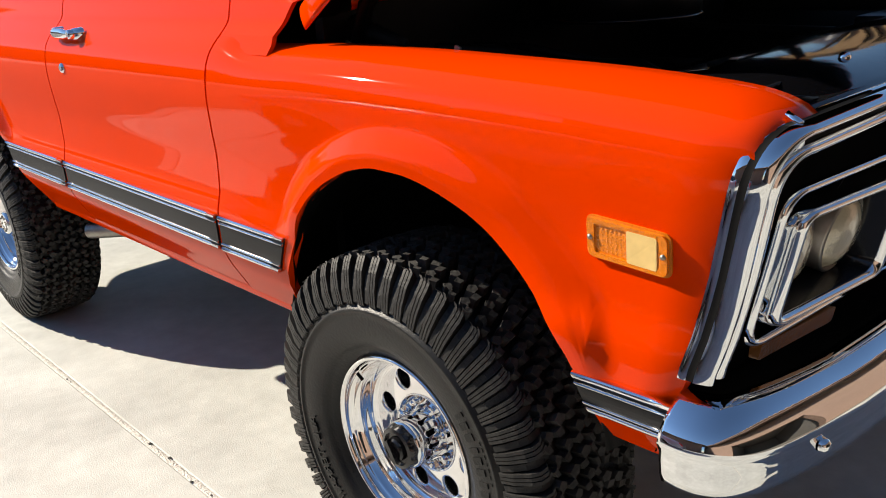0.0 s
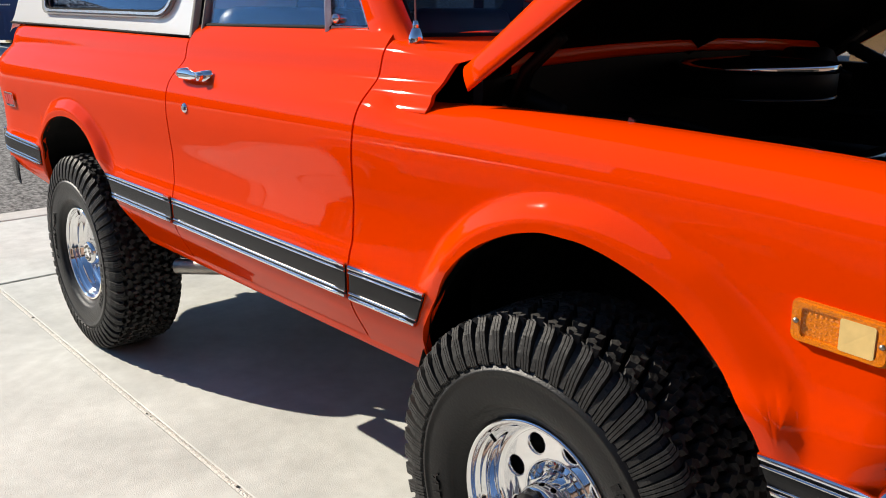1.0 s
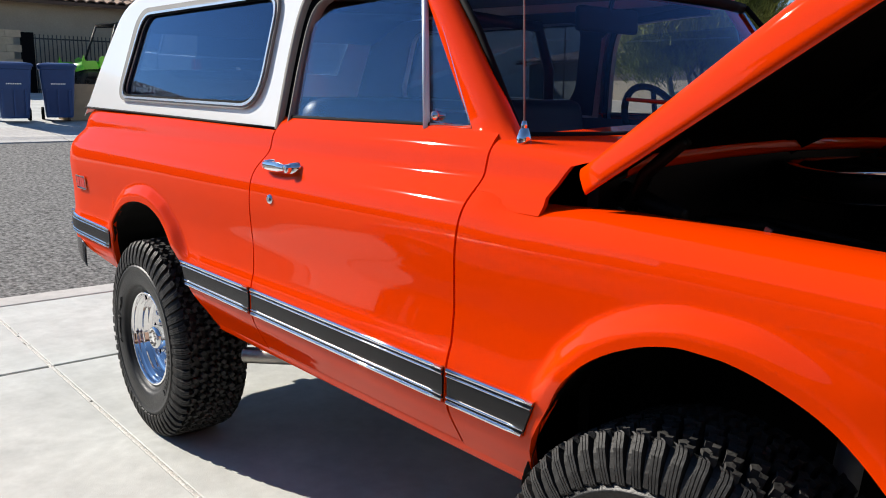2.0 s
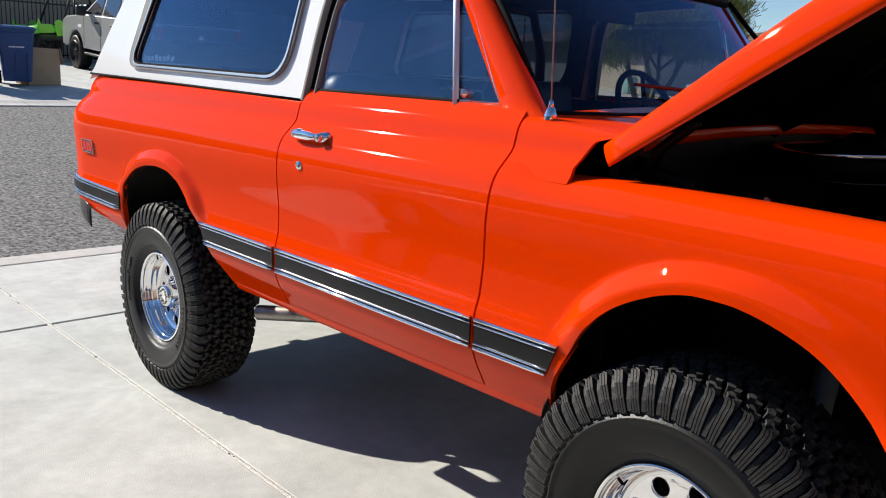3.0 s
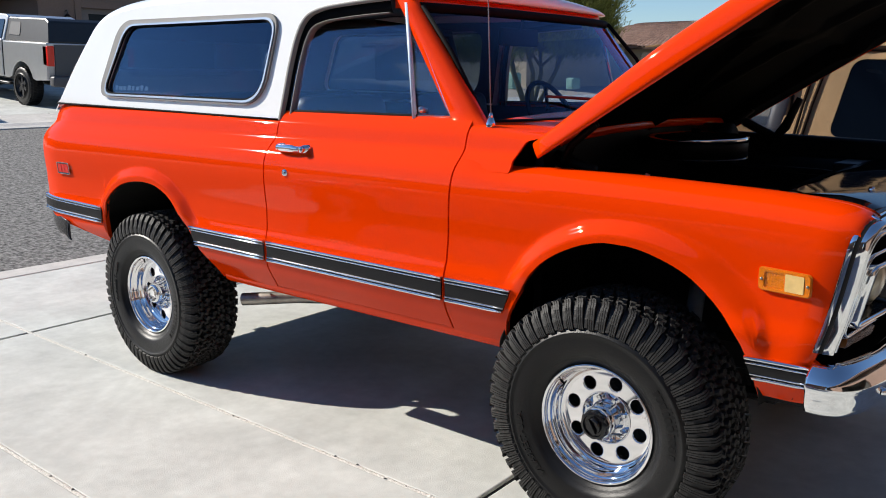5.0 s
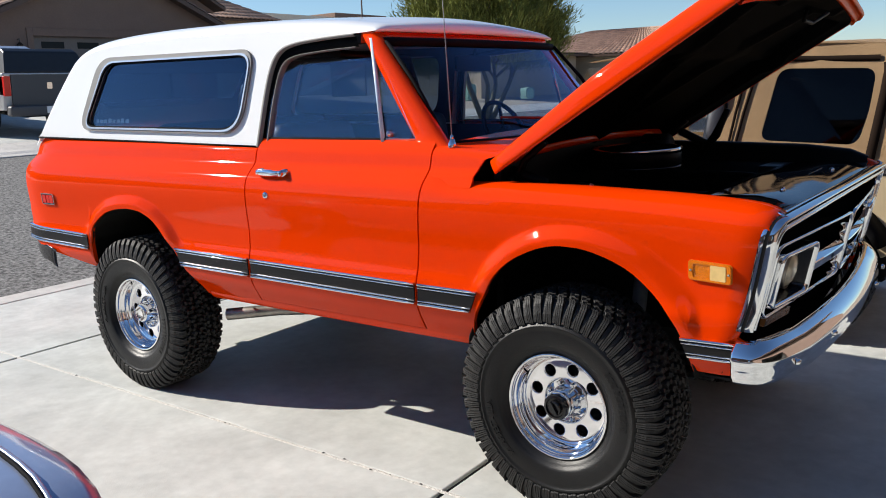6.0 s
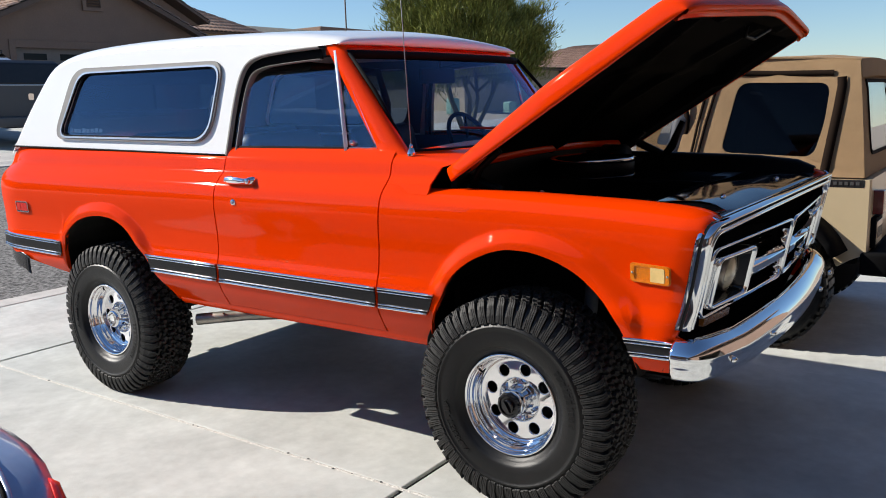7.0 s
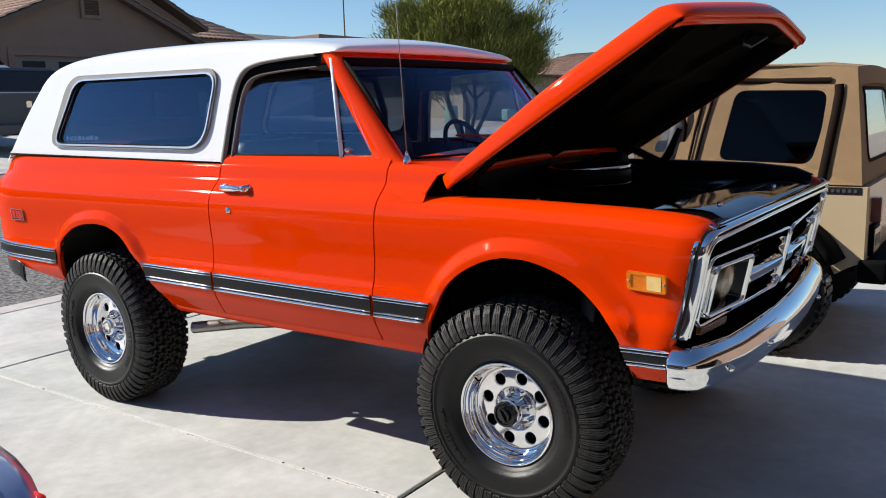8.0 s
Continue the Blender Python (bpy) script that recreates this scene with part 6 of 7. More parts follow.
part("windscreen", bm, CLEARFILM, jeep).visible_shadow = False

# it stands on the lower pad beyond the driveway's edge
jeep.scale = (1.08, 1.08, 1.08)
jeep.location = (1.386, 4.009, PAD_Z)

# ---- blue sedan parked beside the driveway's edge ----
BLUEP = mat("blue_metallic", (0.30, 0.36, 0.50), 0.3, 0.4, 1.0, vary=0.03, scale=60)
SY0, SY1 = -3.58, -1.85
sedan = thing("blue_sedan", (0.9, (SY0 + SY1) / 2, 0), "metallic blue sedan with red tail lamps", "car")


def sedan_half(x):
    """Half width at x: the tail and nose are drawn in."""
    return 0.865 - 0.13 * max(0.0, (x - 2.55) / 0.5) ** 2.4 - 0.25 * max(0.0, (-0.9 - x) / 0.55) ** 2


bm = bmesh.new()
yc = (SY0 + SY1) / 2
rows = []
for x in linspace(-1.43, 3.03, 60):
    top = smooth_lerp([(-1.45, 0.66), (-1.2, 0.80), (-0.7, 0.90), (-0.25, 0.95), (1.9, 1.00), (2.45, 1.015), (2.74, 1.0), (2.90, 0.955), (3.0, 0.86), (3.04, 0.80)], x)
    hw = sedan_half(x)
    bot = 0.26
    for cx in (2.02, -0.62):
        if abs(x - cx) < 0.34:
            bot = max(bot, 0.32 + math.sqrt(0.34 ** 2 - (x - cx) ** 2))
    half = [(0.0, top + 0.02), (0.35, top + 0.016), (0.62, top + 0.010), (0.76, top + 0.002), (0.815, top - 0.008), (0.842, top - 0.026), (0.855, top - 0.07), (0.860, top - 0.16), (0.865, 0.70), (0.862, 0.6), (0.85, max(bot, 0.45)), (0.82, bot)]
    sec = [(yc + h / 0.865 * hw, max(z, bot)) for h, z in half[::-1]] + [(yc - h / 0.865 * hw, max(z, bot)) for h, z in half[1:]]
    rows.append([(x, y, z) for y, z in sec])
grid(bm, rows)
bm.faces.new([bm.verts.new(p) for p in rows[-1]])
bm.faces.new([bm.verts.new(p) for p in rows[0][::-1]])
sb = part("body", bm, BLUEP, sedan)
bm = bmesh.new()
rows = []
for x, z, k in ((-0.35, 0.96, 0.0), (0.15, 1.18, 0.09), (0.55, 1.34, 0.17), (0.85, 1.38, 0.19), (1.15, 1.35, 0.18), (1.5, 1.22, 0.12), (1.92, 1.02, 0.03)):
    rows.append([(x, yc - (0.80 - k), 0.97), (x, yc - (0.78 - k), z - 0.02), (x, yc - (0.68 - k), z + 0.01), (x, yc, z + 0.04), (x, yc + (0.68 - k), z + 0.01), (x, yc + (0.78 - k), z - 0.02), (x, yc + (0.80 - k), 0.97)])
grid(bm, rows)
part("cabin_glass", bm, GLOSSBLACK, sedan, "dark cabin glazing")
bm = bmesh.new()
rows = []
for x, z, k in ((0.50, 1.345, 0.17), (0.85, 1.39, 0.19), (1.15, 1.36, 0.18), (1.38, 1.285, 0.15)):
    rows.append([(x, yc + t * (0.70 - k), z + 0.035 * (1 - t * t) + 0.012) for t in linspace(-1, 1, 9)])
grid(bm, rows)
part("roof", bm, BLUEP, sedan, solid=0.02)
# trunk lid seam and tail lamps
for s in (-1, 1):
    bm = bmesh.new()
    seam = []
    for x in linspace(2.30, 2.93, 12):
        top = smooth_lerp([(1.9, 1.00), (2.45, 1.015), (2.74, 1.0), (2.90, 0.955), (3.0, 0.86)], x)
        hw = sedan_half(x) / 0.865
        seam.append((x, yc + s * 0.745 * hw, top + 0.006))
    tube(bm, seam, 0.004, 6)
    part("trunk_seam", bm, SEAL, sb)
    bm = bmesh.new()
    tube(bm, [(x, y + s * 0.008, z - 0.001) for x, y, z in seam], 0.005, 8)
    part("trunk_edge", bm, BLUEP, sb)
    bm = bmesh.new()
    rows = []
    for x in linspace(2.86, 3.025, 12):
        top = smooth_lerp([(1.9, 1.00), (2.45, 1.015), (2.74, 1.0), (2.90, 0.955), (3.0, 0.86), (3.04, 0.80)], x)
        hw = sedan_half(x) / 0.865
        grow = min(1.0, (x - 2.86) / 0.12)
        rows.append([(x + 0.004, yc + s * (h * hw + 0.002), z + 0.002) for h, z in ((0.826, top - 0.012), (0.844, top - 0.027), (0.857, top - 0.07), (0.861, top - 0.10 - 0.06 * grow))])
    grid(bm, rows)
    part("tail_lamp", bm, REDLENS, sedan, "red wrap-round tail lamp", solid=0.003)
    for cx in (2.02, -0.62):
        plain_wheel(sedan, (cx, yc + s * 0.855, 0.315), 0.315, 0.2, s, GREYRIM)

sedan.location += Vector((0.025, -0.01, 0.005))
sedan.scale = (1.0, 1.0, 1.015)

# ---- silver crew-cab pickup across the street ----
SILVER = mat("silver_metallic", (0.52, 0.52, 0.51), 0.32, 0.55, 0.8, vary=0.03)
SILVERDK = mat("shade_and_trim_grey", (0.07, 0.07, 0.072), 0.5)
PY, PX = 6.28, -15.07      # near flank; rear axle
PZ = ground_z(PX) + 0.03
pick = thing("pickup_truck", (-16.6, PY + 1.0, PZ), "silver crew-cab pickup with black bed canopy", "car")
SL = math.atan(RISE)
PM = Matrix.Translation((PX, 0, PZ)) @ Matrix.Rotation(SL, 4, "Y")


def pk(x, y, z):
    """x ahead of the rear axle (towards the house)."""
    return PM @ Vector((-x, y, z))


def pk_part(name, bm, m_, label="", **kw):
    bmesh.ops.transform(bm, matrix=PM @ Matrix.Diagonal((-1, 1, 1, 1)), verts=bm.verts)
    bmesh.ops.recalc_face_normals(bm, faces=bm.faces)
    return part(name, bm, m_, pick, label, **kw)


bedp = [(-1.16, 0.62), (-0.62, 0.58)] + arch_pts(0, 0.43, 0.52, 160, 20, 12) + [(0.60, 0.56), (0.86, 0.56), (0.86, 1.36), (-1.18, 1.40), (-1.19, 1.0)]
pk_part("bed", side_body(bedp, PY, PY + 1.98, [], 0.04), SILVER, smooth=False, bevel=0.02)
cabp = [(0.885, 0.56), (2.95, 0.54)] + arch_pts(3.50, 0.43, 0.52, 165, 15, 12) + [(4.12, 0.52), (4.42, 0.55), (4.45, 0.95), (4.38, 1.16), (4.15, 1.26), (3.05, 1.36), (0.885, 1.38)]
pk_part("cab_body", side_body(cabp, PY, PY + 1.98, [], 0.05), SILVER, smooth=False, bevel=0.02)
green = [(0.89, 1.36), (3.05, 1.36), (2.35, 1.86), (1.9, 1.93), (1.1, 1.93), (0.92, 1.88)]
bm = bmesh.new()
lower = [pk(x, 0, z) for x, z in green]
rows = [[(x, PY + 0.04 + max(0, z - 1.38) * 0.32, z) for x, z in green], [(x, PY + 1.94 - max(0, z - 1.38) * 0.32, z) for x, z in green]]
v = grid(bm, rows, True)
for r_ in v:
    bmesh.ops.triangle_fill(bm, use_beauty=True, edges=[bm.edges.get((r_[i], r_[(i + 1) % len(r_)])) for i in range(len(r_))])
pk_part("cab_top", bm, SILVER, smooth=False, bevel=0.02)
for outline in ([(0.99, 1.40), (1.82, 1.40), (1.82, 1.80), (1.02, 1.82)], [(1.95, 1.40), (2.86, 1.40), (2.30, 1.80), (1.95, 1.81)]):
    pk_part("side_window", slab([rounded(outline, 0.05)], lambda u, v: (u, PY + 0.026 + max(0, v - 1.38) * 0.32, v), (0, 0.01, 0)), mat("cab_glass", (0.012, 0.016, 0.024), 0.04, 0, 0.5), "dark tinted side window", smooth=False)
canopy = [(-1.17, 1.40), (0.84, 1.37), (0.82, 1.88), (-0.85, 1.90), (-0.98, 1.84)]
bm = bmesh.new()
v = grid(bm, [[(x, PY + 0.05 + max(0, z - 1.38) * 0.25, z) for x, z in canopy], [(x, PY + 1.93 - max(0, z - 1.38) * 0.25, z) for x, z in canopy]], True)
for r_ in v:
    bmesh.ops.triangle_fill(bm, use_beauty=True, edges=[bm.edges.get((r_[i], r_[(i + 1) % len(r_)])) for i in range(len(r_))])
pk_part("bed_canopy", bm, BLACK, "gloss black bed canopy", smooth=False, bevel=0.03)
pk_part("canopy_window", slab([rounded([(0.15, 1.50), (0.68, 1.50), (0.66, 1.78), (0.20, 1.78)], 0.05)], lambda u, v: (u, PY + 0.04 + max(0, v - 1.38) * 0.25, v), (0, 0.012, 0)), SILVERDK, smooth=False)
# Dark grey stands for the shade on the silver tailgate.
pk_part("tailgate", slab([rounded([(PY + 0.16, 0.72), (PY + 1.82, 0.72), (PY + 1.82, 1.37), (PY + 0.16, 1.37)], 0.03)], lambda u, v: (-1.21, u, v), (0.03, 0, 0)), SILVERDK, "silver tailgate coloured dark grey for its shade", smooth=False)
pk_part("tailgate_emblem", slab([rounded([(PY + 0.93, 1.06), (PY + 1.05, 1.06), (PY + 1.05, 1.20), (PY + 0.93, 1.20)], 0.03)], lambda u, v: (-1.222, u, v), (0.02, 0, 0)), CHROME, "plain chrome shield emblem", smooth=False)
for y in (PY, PY + 1.84):
    pk_part("tail_lamp", slab([rounded([(y, 0.92), (y + 0.14, 0.92), (y + 0.14, 1.34), (y, 1.34)], 0.02)], lambda u, v: (-1.215, u, v), (0.2, 0, 0)), REDLENS, "red tail lamp", smooth=False)
bm = bmesh.new()
cushion(bm, -1.38, PY + 0.03, 0.50, -1.16, PY + 1.95, 0.72, None, 0.04)
pk_part("rear_bumper", bm, SILVERDK, "dark rear bumper")
bm = boxed(-1.39, PY + 0.80, 0.55, -1.37, PY + 1.12, 0.70)
pk_part("number_plate", bm, WHITE, "pale blank number plate", smooth=False)
for x0, z0 in ((1.02, 1.16), (1.98, 1.17)):
    bm = bmesh.new()
    cushion(bm, x0, PY - 0.03, z0, x0 + 0.22, PY + 0.02, z0 + 0.05, None, 0.012)
    pk_part("door_handle", bm, BLACK)
for x in (0.872, 1.90, 2.93):
    bm = bmesh.new()
    box(bm, x - 0.006, PY - 0.004, 0.60, x + 0.006, PY + 0.01, 1.36)
    pk_part("door_seam", bm, SEAL, smooth=False)
bm = bmesh.new()
cushion(bm, 2.55, PY - 0.30, 1.33, 2.70, PY - 0.08, 1.56, None, 0.03)
box(bm, 2.6, PY - 0.1, 1.38, 2.66, PY + 0.04, 1.44)
pk_part("wing_mirror", bm, BLACK, "black towing mirror")
bm = bmesh.new()
cushion(bm, 0.6, PY - 0.02, 0.40, 2.9, PY + 0.12, 0.46, None, 0.02)
cushion(bm, -1.1, PY + 0.45, 0.45, 4.2, PY + 1.5, 0.62, None, 0.03)
pk_part("running_board", bm, BLACK)
bm = bmesh.new()
cushion(bm, 4.40, PY + 0.05, 0.50, 4.56, PY + 1.93, 0.74, None, 0.04)
pk_part("front_bumper", bm, CHROME)
pk_part("flank_plate", slab([rounded([(3.10, 1.03), (3.32, 1.03), (3.32, 1.10), (3.10, 1.10)], 0.01)], lambda u, v: (u, PY - 0.006, v), (0, 0.01, 0)), WHITE, "plain pale emblem plate", smooth=False)
for cx in (0.0, 3.5):
    for y, o in ((PY - 0.02, -1), (PY + 2.0, 1)):
        plain_wheel(pick, pk(cx, y, 0.425), 0.425, 0.3, o, DARKRIM)

# ---- bins, box, side-by-side buggy, fence ----
BINBLUE = mat("blue_plastic", (0.012, 0.055, 0.17), 0.45, vary=0.06, bump=0.1, bscale=200)


def wheelie_bin(x, y, turn, label):
    z = ground_z(x) + 0.05
    b = thing("wheelie_bin", (0, 0, 0), label, "bin", "blue bins across the street")
    bm = bmesh.new()
    rows = []
    for zz, k in ((0.06, 0.72), (0.10, 0.76), (0.6, 0.88), (0.98, 0.97), (0.99, 1.03), (1.04, 1.03)):
        rows.append([Vector((px * 0.40 * k, py * 0.33 * k, zz)) for px, py in rounded([(-1, -1), (1, -1), (1, 1), (-1, 1)], 0.18, 3)])
    v = grid(bm, rows, True)
    bm.faces.new(v[0])
    part("body", bm, BINBLUE, b, smooth=False)
    bm = bmesh.new()
    rows = []
    for k, zz in ((1.06, 1.04), (1.06, 1.07), (0.95, 1.10), (0.5, 1.125), (0.05, 1.13)):
        rows.append([Vector((px * 0.40 * k + 0.01, py * 0.34 * k, zz)) for px, py in rounded([(-1, -1), (1, -1), (1, 1), (-1, 1)], 0.15, 3)])
    grid(bm, rows, True)
    part("lid", bm, BINBLUE, b, smooth=False)
    bm = bmesh.new()
    tube(bm, [(-0.42, -0.24, 1.0), (-0.50, -0.24, 1.03), (-0.50, 0.24, 1.03), (-0.42, 0.24, 1.0)], 0.015, 8)
    part("handle", bm, BINBLUE, b)
    for yy in (-0.30, 0.30):
        bm = bmesh.new()
        lathe(bm, [(0.0001, -0.03), (0.12, -0.03), (0.13, 0.0), (0.12, 0.03), (0.0001, 0.03)], 20, Matrix.Translation((-0.30, yy, 0.13)))
        part("wheel", bm, SEAL, b)
    bm = bmesh.new()
    for k in range(9):
        box(bm, 0.372, -0.13 + k * 0.03, 0.70, 0.384, -0.108 + k * 0.03, 0.725)
    part("moulded_label", bm, WHITE, b, "pale plain marking bars", smooth=False)
    bm = bmesh.new()
    for k in (-0.2, 0.0, 0.2):
        box(bm, 0.28, k - 0.02, 0.15, 0.335, k + 0.02, 0.62, pose(0.02, 0, 0, 0, 4, 0))
    part("rib", bm, BINBLUE, b, smooth=False)
    b.matrix_basis = pose(x, y, z, 0, 0, turn)
    for o in b.children:
        o.matrix_parent_inverse = Matrix.Identity(4)
    return b


wheelie_bin(-14.3, 2.80, -8, "dark blue wheeled bin with closed lid")
wheelie_bin(-14.4, 3.66, -14, "dark blue wheeled bin beside a cardboard box")
CARD = mat("cardboard", (0.36, 0.25, 0.15), 0.9, vary=0.08, scale=6, stain=0.12)
bx = thing("cardboard_box", (-14.62, 4.12, ground_z(-14.5) + 0.03), "large open cardboard box standing on the driveway", "box")
for dims in ((-0.24, -0.34, 0.0, -0.225, 0.34, 0.74), (0.225, -0.34, 0.0, 0.24, 0.34, 0.73), (-0.225, -0.34, 0.0, 0.225, -0.325, 0.73), (-0.225, 0.325, 0.0, 0.225, 0.34, 0.73), (-0.225, -0.325, 0.0, 0.225, 0.325, 0.012)):
    bm = boxed(*dims)
    bmesh.ops.transform(bm, matrix=Matrix.Translation(bx.location) @ pose(0, 0, 0, 0, 0, 12), verts=bm.verts)
    part("panel", bm, CARD, bx, smooth=False)
for m_, d in ((pose(0.245, -0.10, 0.02, 0, 6, 12), 0.32), (pose(0, 0.34, 0.73, -170, 0, 12), 0.3)):
    bm = boxed(-0.005, -0.22, 0, 0.006, 0.10, d) if d > 0.31 else boxed(-0.22, -0.005, 0, 0.22, 0.006, d)
    bmesh.ops.transform(bm, matrix=Matrix.Translation(bx.location) @ m_, verts=bm.verts)
    part("flap", bm, CARD, bx, smooth=False)

LIME = mat("lime_plastic", (0.16, 0.55, 0.02), 0.35, 0, 0.4, vary=0.05)
ug = thing("utility_buggy", (-20.95, 7.15, ground_z(-20.95) + 0.0), "lime green and black side-by-side buggy", "buggy")
UM = Matrix.Translation(ug.location) @ pose(0, 0, 0, 0, 0, -84) @ Matrix.Scale(1.1, 4)


def ub(name, bm, m_, label="", **kw):
    bmesh.ops.transform(bm, matrix=UM, verts=bm.verts)
    return part(name, bm, m_, ug, label, **kw)


bm = bmesh.new()
rows = [[(x, y, z) for y, z in ((-0.62, 0.75), (-0.5, 0.95), (0, 1.02), (0.5, 0.95), (0.62, 0.75))] for x in (0.75, 1.0, 1.25)]
rows = [[(x, y * k, z - d) for y, z in ((-0.55, 0.70), (-0.45, 0.84), (0, 0.88), (0.45, 0.84), (0.55, 0.70))] for x, k, d in ((0.70, 1.0, 0.0), (1.0, 0.95, 0.03), (1.3, 0.75, 0.12))]
grid(bm, rows)
ub("hood", bm, LIME, "lime green plastic hood", solid=0.02)
for y in (-0.72, 0.72):
    bm = slab([[Vector(p) for p in ((0.86, 0.66), (1.20, 0.64), (1.27, 0.78), (1.22, 0.98), (1.17, 0.84), (0.92, 0.86))]], lambda u, v: (u, y, v), (0, 0.02, 0))
    ub("front_wing", bm, LIME, "lime green front wing", smooth=False)
    bm = slab([[Vector(p) for p in ((0.56, 0.62), (0.80, 0.58), (0.84, 0.92), (0.74, 0.98), (0.62, 0.92))]], lambda u, v: (u, y, v), (0, 0.02, 0))
    ub("door_panel", bm, LIME, "lime green door panel", smooth=False)
    bm = slab([[Vector(p) for p in ((-1.2, 0.5), (0.54, 0.45), (0.54, 0.8), (-0.2, 0.72), (-0.5, 0.95), (-1.2, 1.0))]], lambda u, v: (u, y * 0.98, v), (0, 0.02, 0))
    ub("side_panel", bm, BLACK, "black rear side panel", smooth=False)
    for x in (-0.95, 0.95):
        plain_wheel(ug, UM @ Vector((x, y * 0.8, 0.34)), 0.37, 0.26, -1 if y < 0 else 1, DARKRIM).rotation_euler = (0, 0, radians(-84))
    bm = bmesh.new()
    tube(bm, [(0.6, y * 0.9, 0.9), (0.3, y * 0.8, 1.75), (-0.6, y * 0.8, 1.82), (-0.95, y * 0.85, 0.95)], 0.028, 8)
    tube(bm, [(-0.25, y * 0.85, 0.7), (-0.3, y * 0.8, 1.8)], 0.025, 8)
    ub("cage_tube", bm, BLACK)
    bm = bmesh.new()
    cushion(bm, -0.35, y * 0.45 - 0.24, 0.65, 0.2, y * 0.45 + 0.24, 0.82, None, 0.05)
    cushion(bm, -0.5, y * 0.45 - 0.24, 0.8, -0.36, y * 0.45 + 0.24, 1.45, None, 0.05)
    ub("seat", bm, BLACK)
bm = bmesh.new()
box(bm, -0.6, -0.6, 1.80, 0.3, 0.6, 1.83)
ub("roof", bm, BLACK, smooth=False)
bm = bmesh.new()
cushion(bm, -1.2, -0.6, 0.45, 1.1, 0.6, 0.62, None, 0.04)
cushion(bm, -1.3, -0.62, 0.75, -0.6, 0.62, 1.0, None, 0.04)
ub("chassis", bm, BLACK)

FZ = ground_z(-22.8) - 0.05
FX_ = -22.8
# Tan raised so that this shaded wall reads as sunlit.
BLOCK = mat("sunlit_tan_block", (0.58, 0.43, 0.28), 0.9, vary=0.1, scale=8, bump=0.5, bscale=90, stain=0.15)
fence = thing("iron_fence", (FX_, 7.2, FZ), "black wrought-iron fence panel between block walls", "fence")
for y in linspace(5.45, 9.3, 34):
    part("bar", boxed(FX_ - 0.01, y - 0.012, FZ, FX_ + 0.01, y + 0.012, FZ + 1.74), BLACK, fence, smooth=False)
for z in (0.15, 1.6):
    part("rail", boxed(FX_ - 0.018, 5.4, FZ + z, FX_ + 0.016, 9.34, FZ + z + 0.04), BLACK, fence, smooth=False)
part("gate_post", boxed(FX_ - 0.06, 5.06, FZ, FX_ + 0.06, 5.4, FZ + 1.78), FLATBLACK, fence, "dark gate post panel", smooth=False)
wl = thing("block_wall", (FX_, 0, FZ), "tan concrete block garden wall", "wall", kind="structure")
for r_ in range(9):
    for k in range(26):
        y1 = 5.05 - k * 0.405 - (0.2 if r_ % 2 else 0)
        part("block", boxed(FX_ - 0.1, y1 - 0.40, FZ + r_ * 0.203, FX_ + 0.1, y1, FZ + r_ * 0.203 + 0.198), BLOCK, wl, smooth=False)


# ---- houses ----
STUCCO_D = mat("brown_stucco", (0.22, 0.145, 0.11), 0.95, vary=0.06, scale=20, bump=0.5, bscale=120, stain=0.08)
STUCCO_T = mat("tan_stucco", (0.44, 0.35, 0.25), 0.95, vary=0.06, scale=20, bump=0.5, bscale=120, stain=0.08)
DOORP = mat("brown_garage_door", (0.17, 0.135, 0.115), 0.6, vary=0.05, scale=12, bump=0.2, bscale=60)
FASCIA = mat("dark_fascia", (0.12, 0.075, 0.055), 0.7, vary=0.1)
TILE = mat("clay_roof_tile", (0.40, 0.255, 0.18), 0.85, vary=0.18, scale=9, bump=0.3, bscale=60, stain=0.2, sscale=2, island=0.15)
PANE = mat("house_window_glass", (0.015, 0.017, 0.02), 0.25, 0, 0.0, spec=0.2)


def tile_roof(parent, a, b, c, d, pitch=0.30, course=0.40):
    """Barrel-tile roof on the quad a-b (eave) to d-c (ridge)."""
    a, b, c, d = (Vector(p) for p in (a, b, c, d))
    up = ((d + c) - (a + b)).normalized()
    n = (b - a).cross(up).normalized()
    if n.z < 0:
        n = -n
    rows_n = max(1, int(((d + c) / 2 - (a + b) / 2).length / course))
    cols = max(2, int((b - a).length / pitch))
    bm = bmesh.new()
    for r_ in range(rows_n):
        t0, t1 = r_ / rows_n, (r_ + 1.12) / rows_n
        for k in range(cols):
            vs = []
            for t, lift in ((t0, 0.055), (min(t1, 1.0), 0.015)):
                p0, p1 = a.lerp(d, t), b.lerp(c, t)
                row = []
                for j in range(5):
                    u = (k + j / 4) / cols
                    h = math.sin(math.pi * j / 4) * 0.07
                    row.append(bm.verts.new(p0.lerp(p1, u) + n * (h + lift)))
                vs.append(row)
            lowr = [bm.verts.new(v.co - n * 0.04) for v in vs[0]]
            for j in range(4):
                bm.faces.new((vs[0][j], vs[0][j + 1], vs[1][j + 1], vs[1][j]))
                bm.faces.new((lowr[j], lowr[j + 1], vs[0][j + 1], vs[0][j]))
    ob = part("roof_tiles", bm, TILE, parent, "clay barrel roof tiles", smooth=False)
    ob["kind"] = "stuff"
    bm = bmesh.new()
    v = [bm.verts.new(p) for p in (a, b, c, d)] + [bm.verts.new(p - n * 0.10) for p in (a, b, c, d)]
    for f in ((0, 1, 2, 3), (7, 6, 5, 4), (0, 4, 5, 1), (1, 5, 6, 2), (2, 6, 7, 3), (3, 7, 4, 0)):
        bm.faces.new([v[i] for i in f])
    part("roof_deck", bm, FASCIA, parent, smooth=False)
    return ob


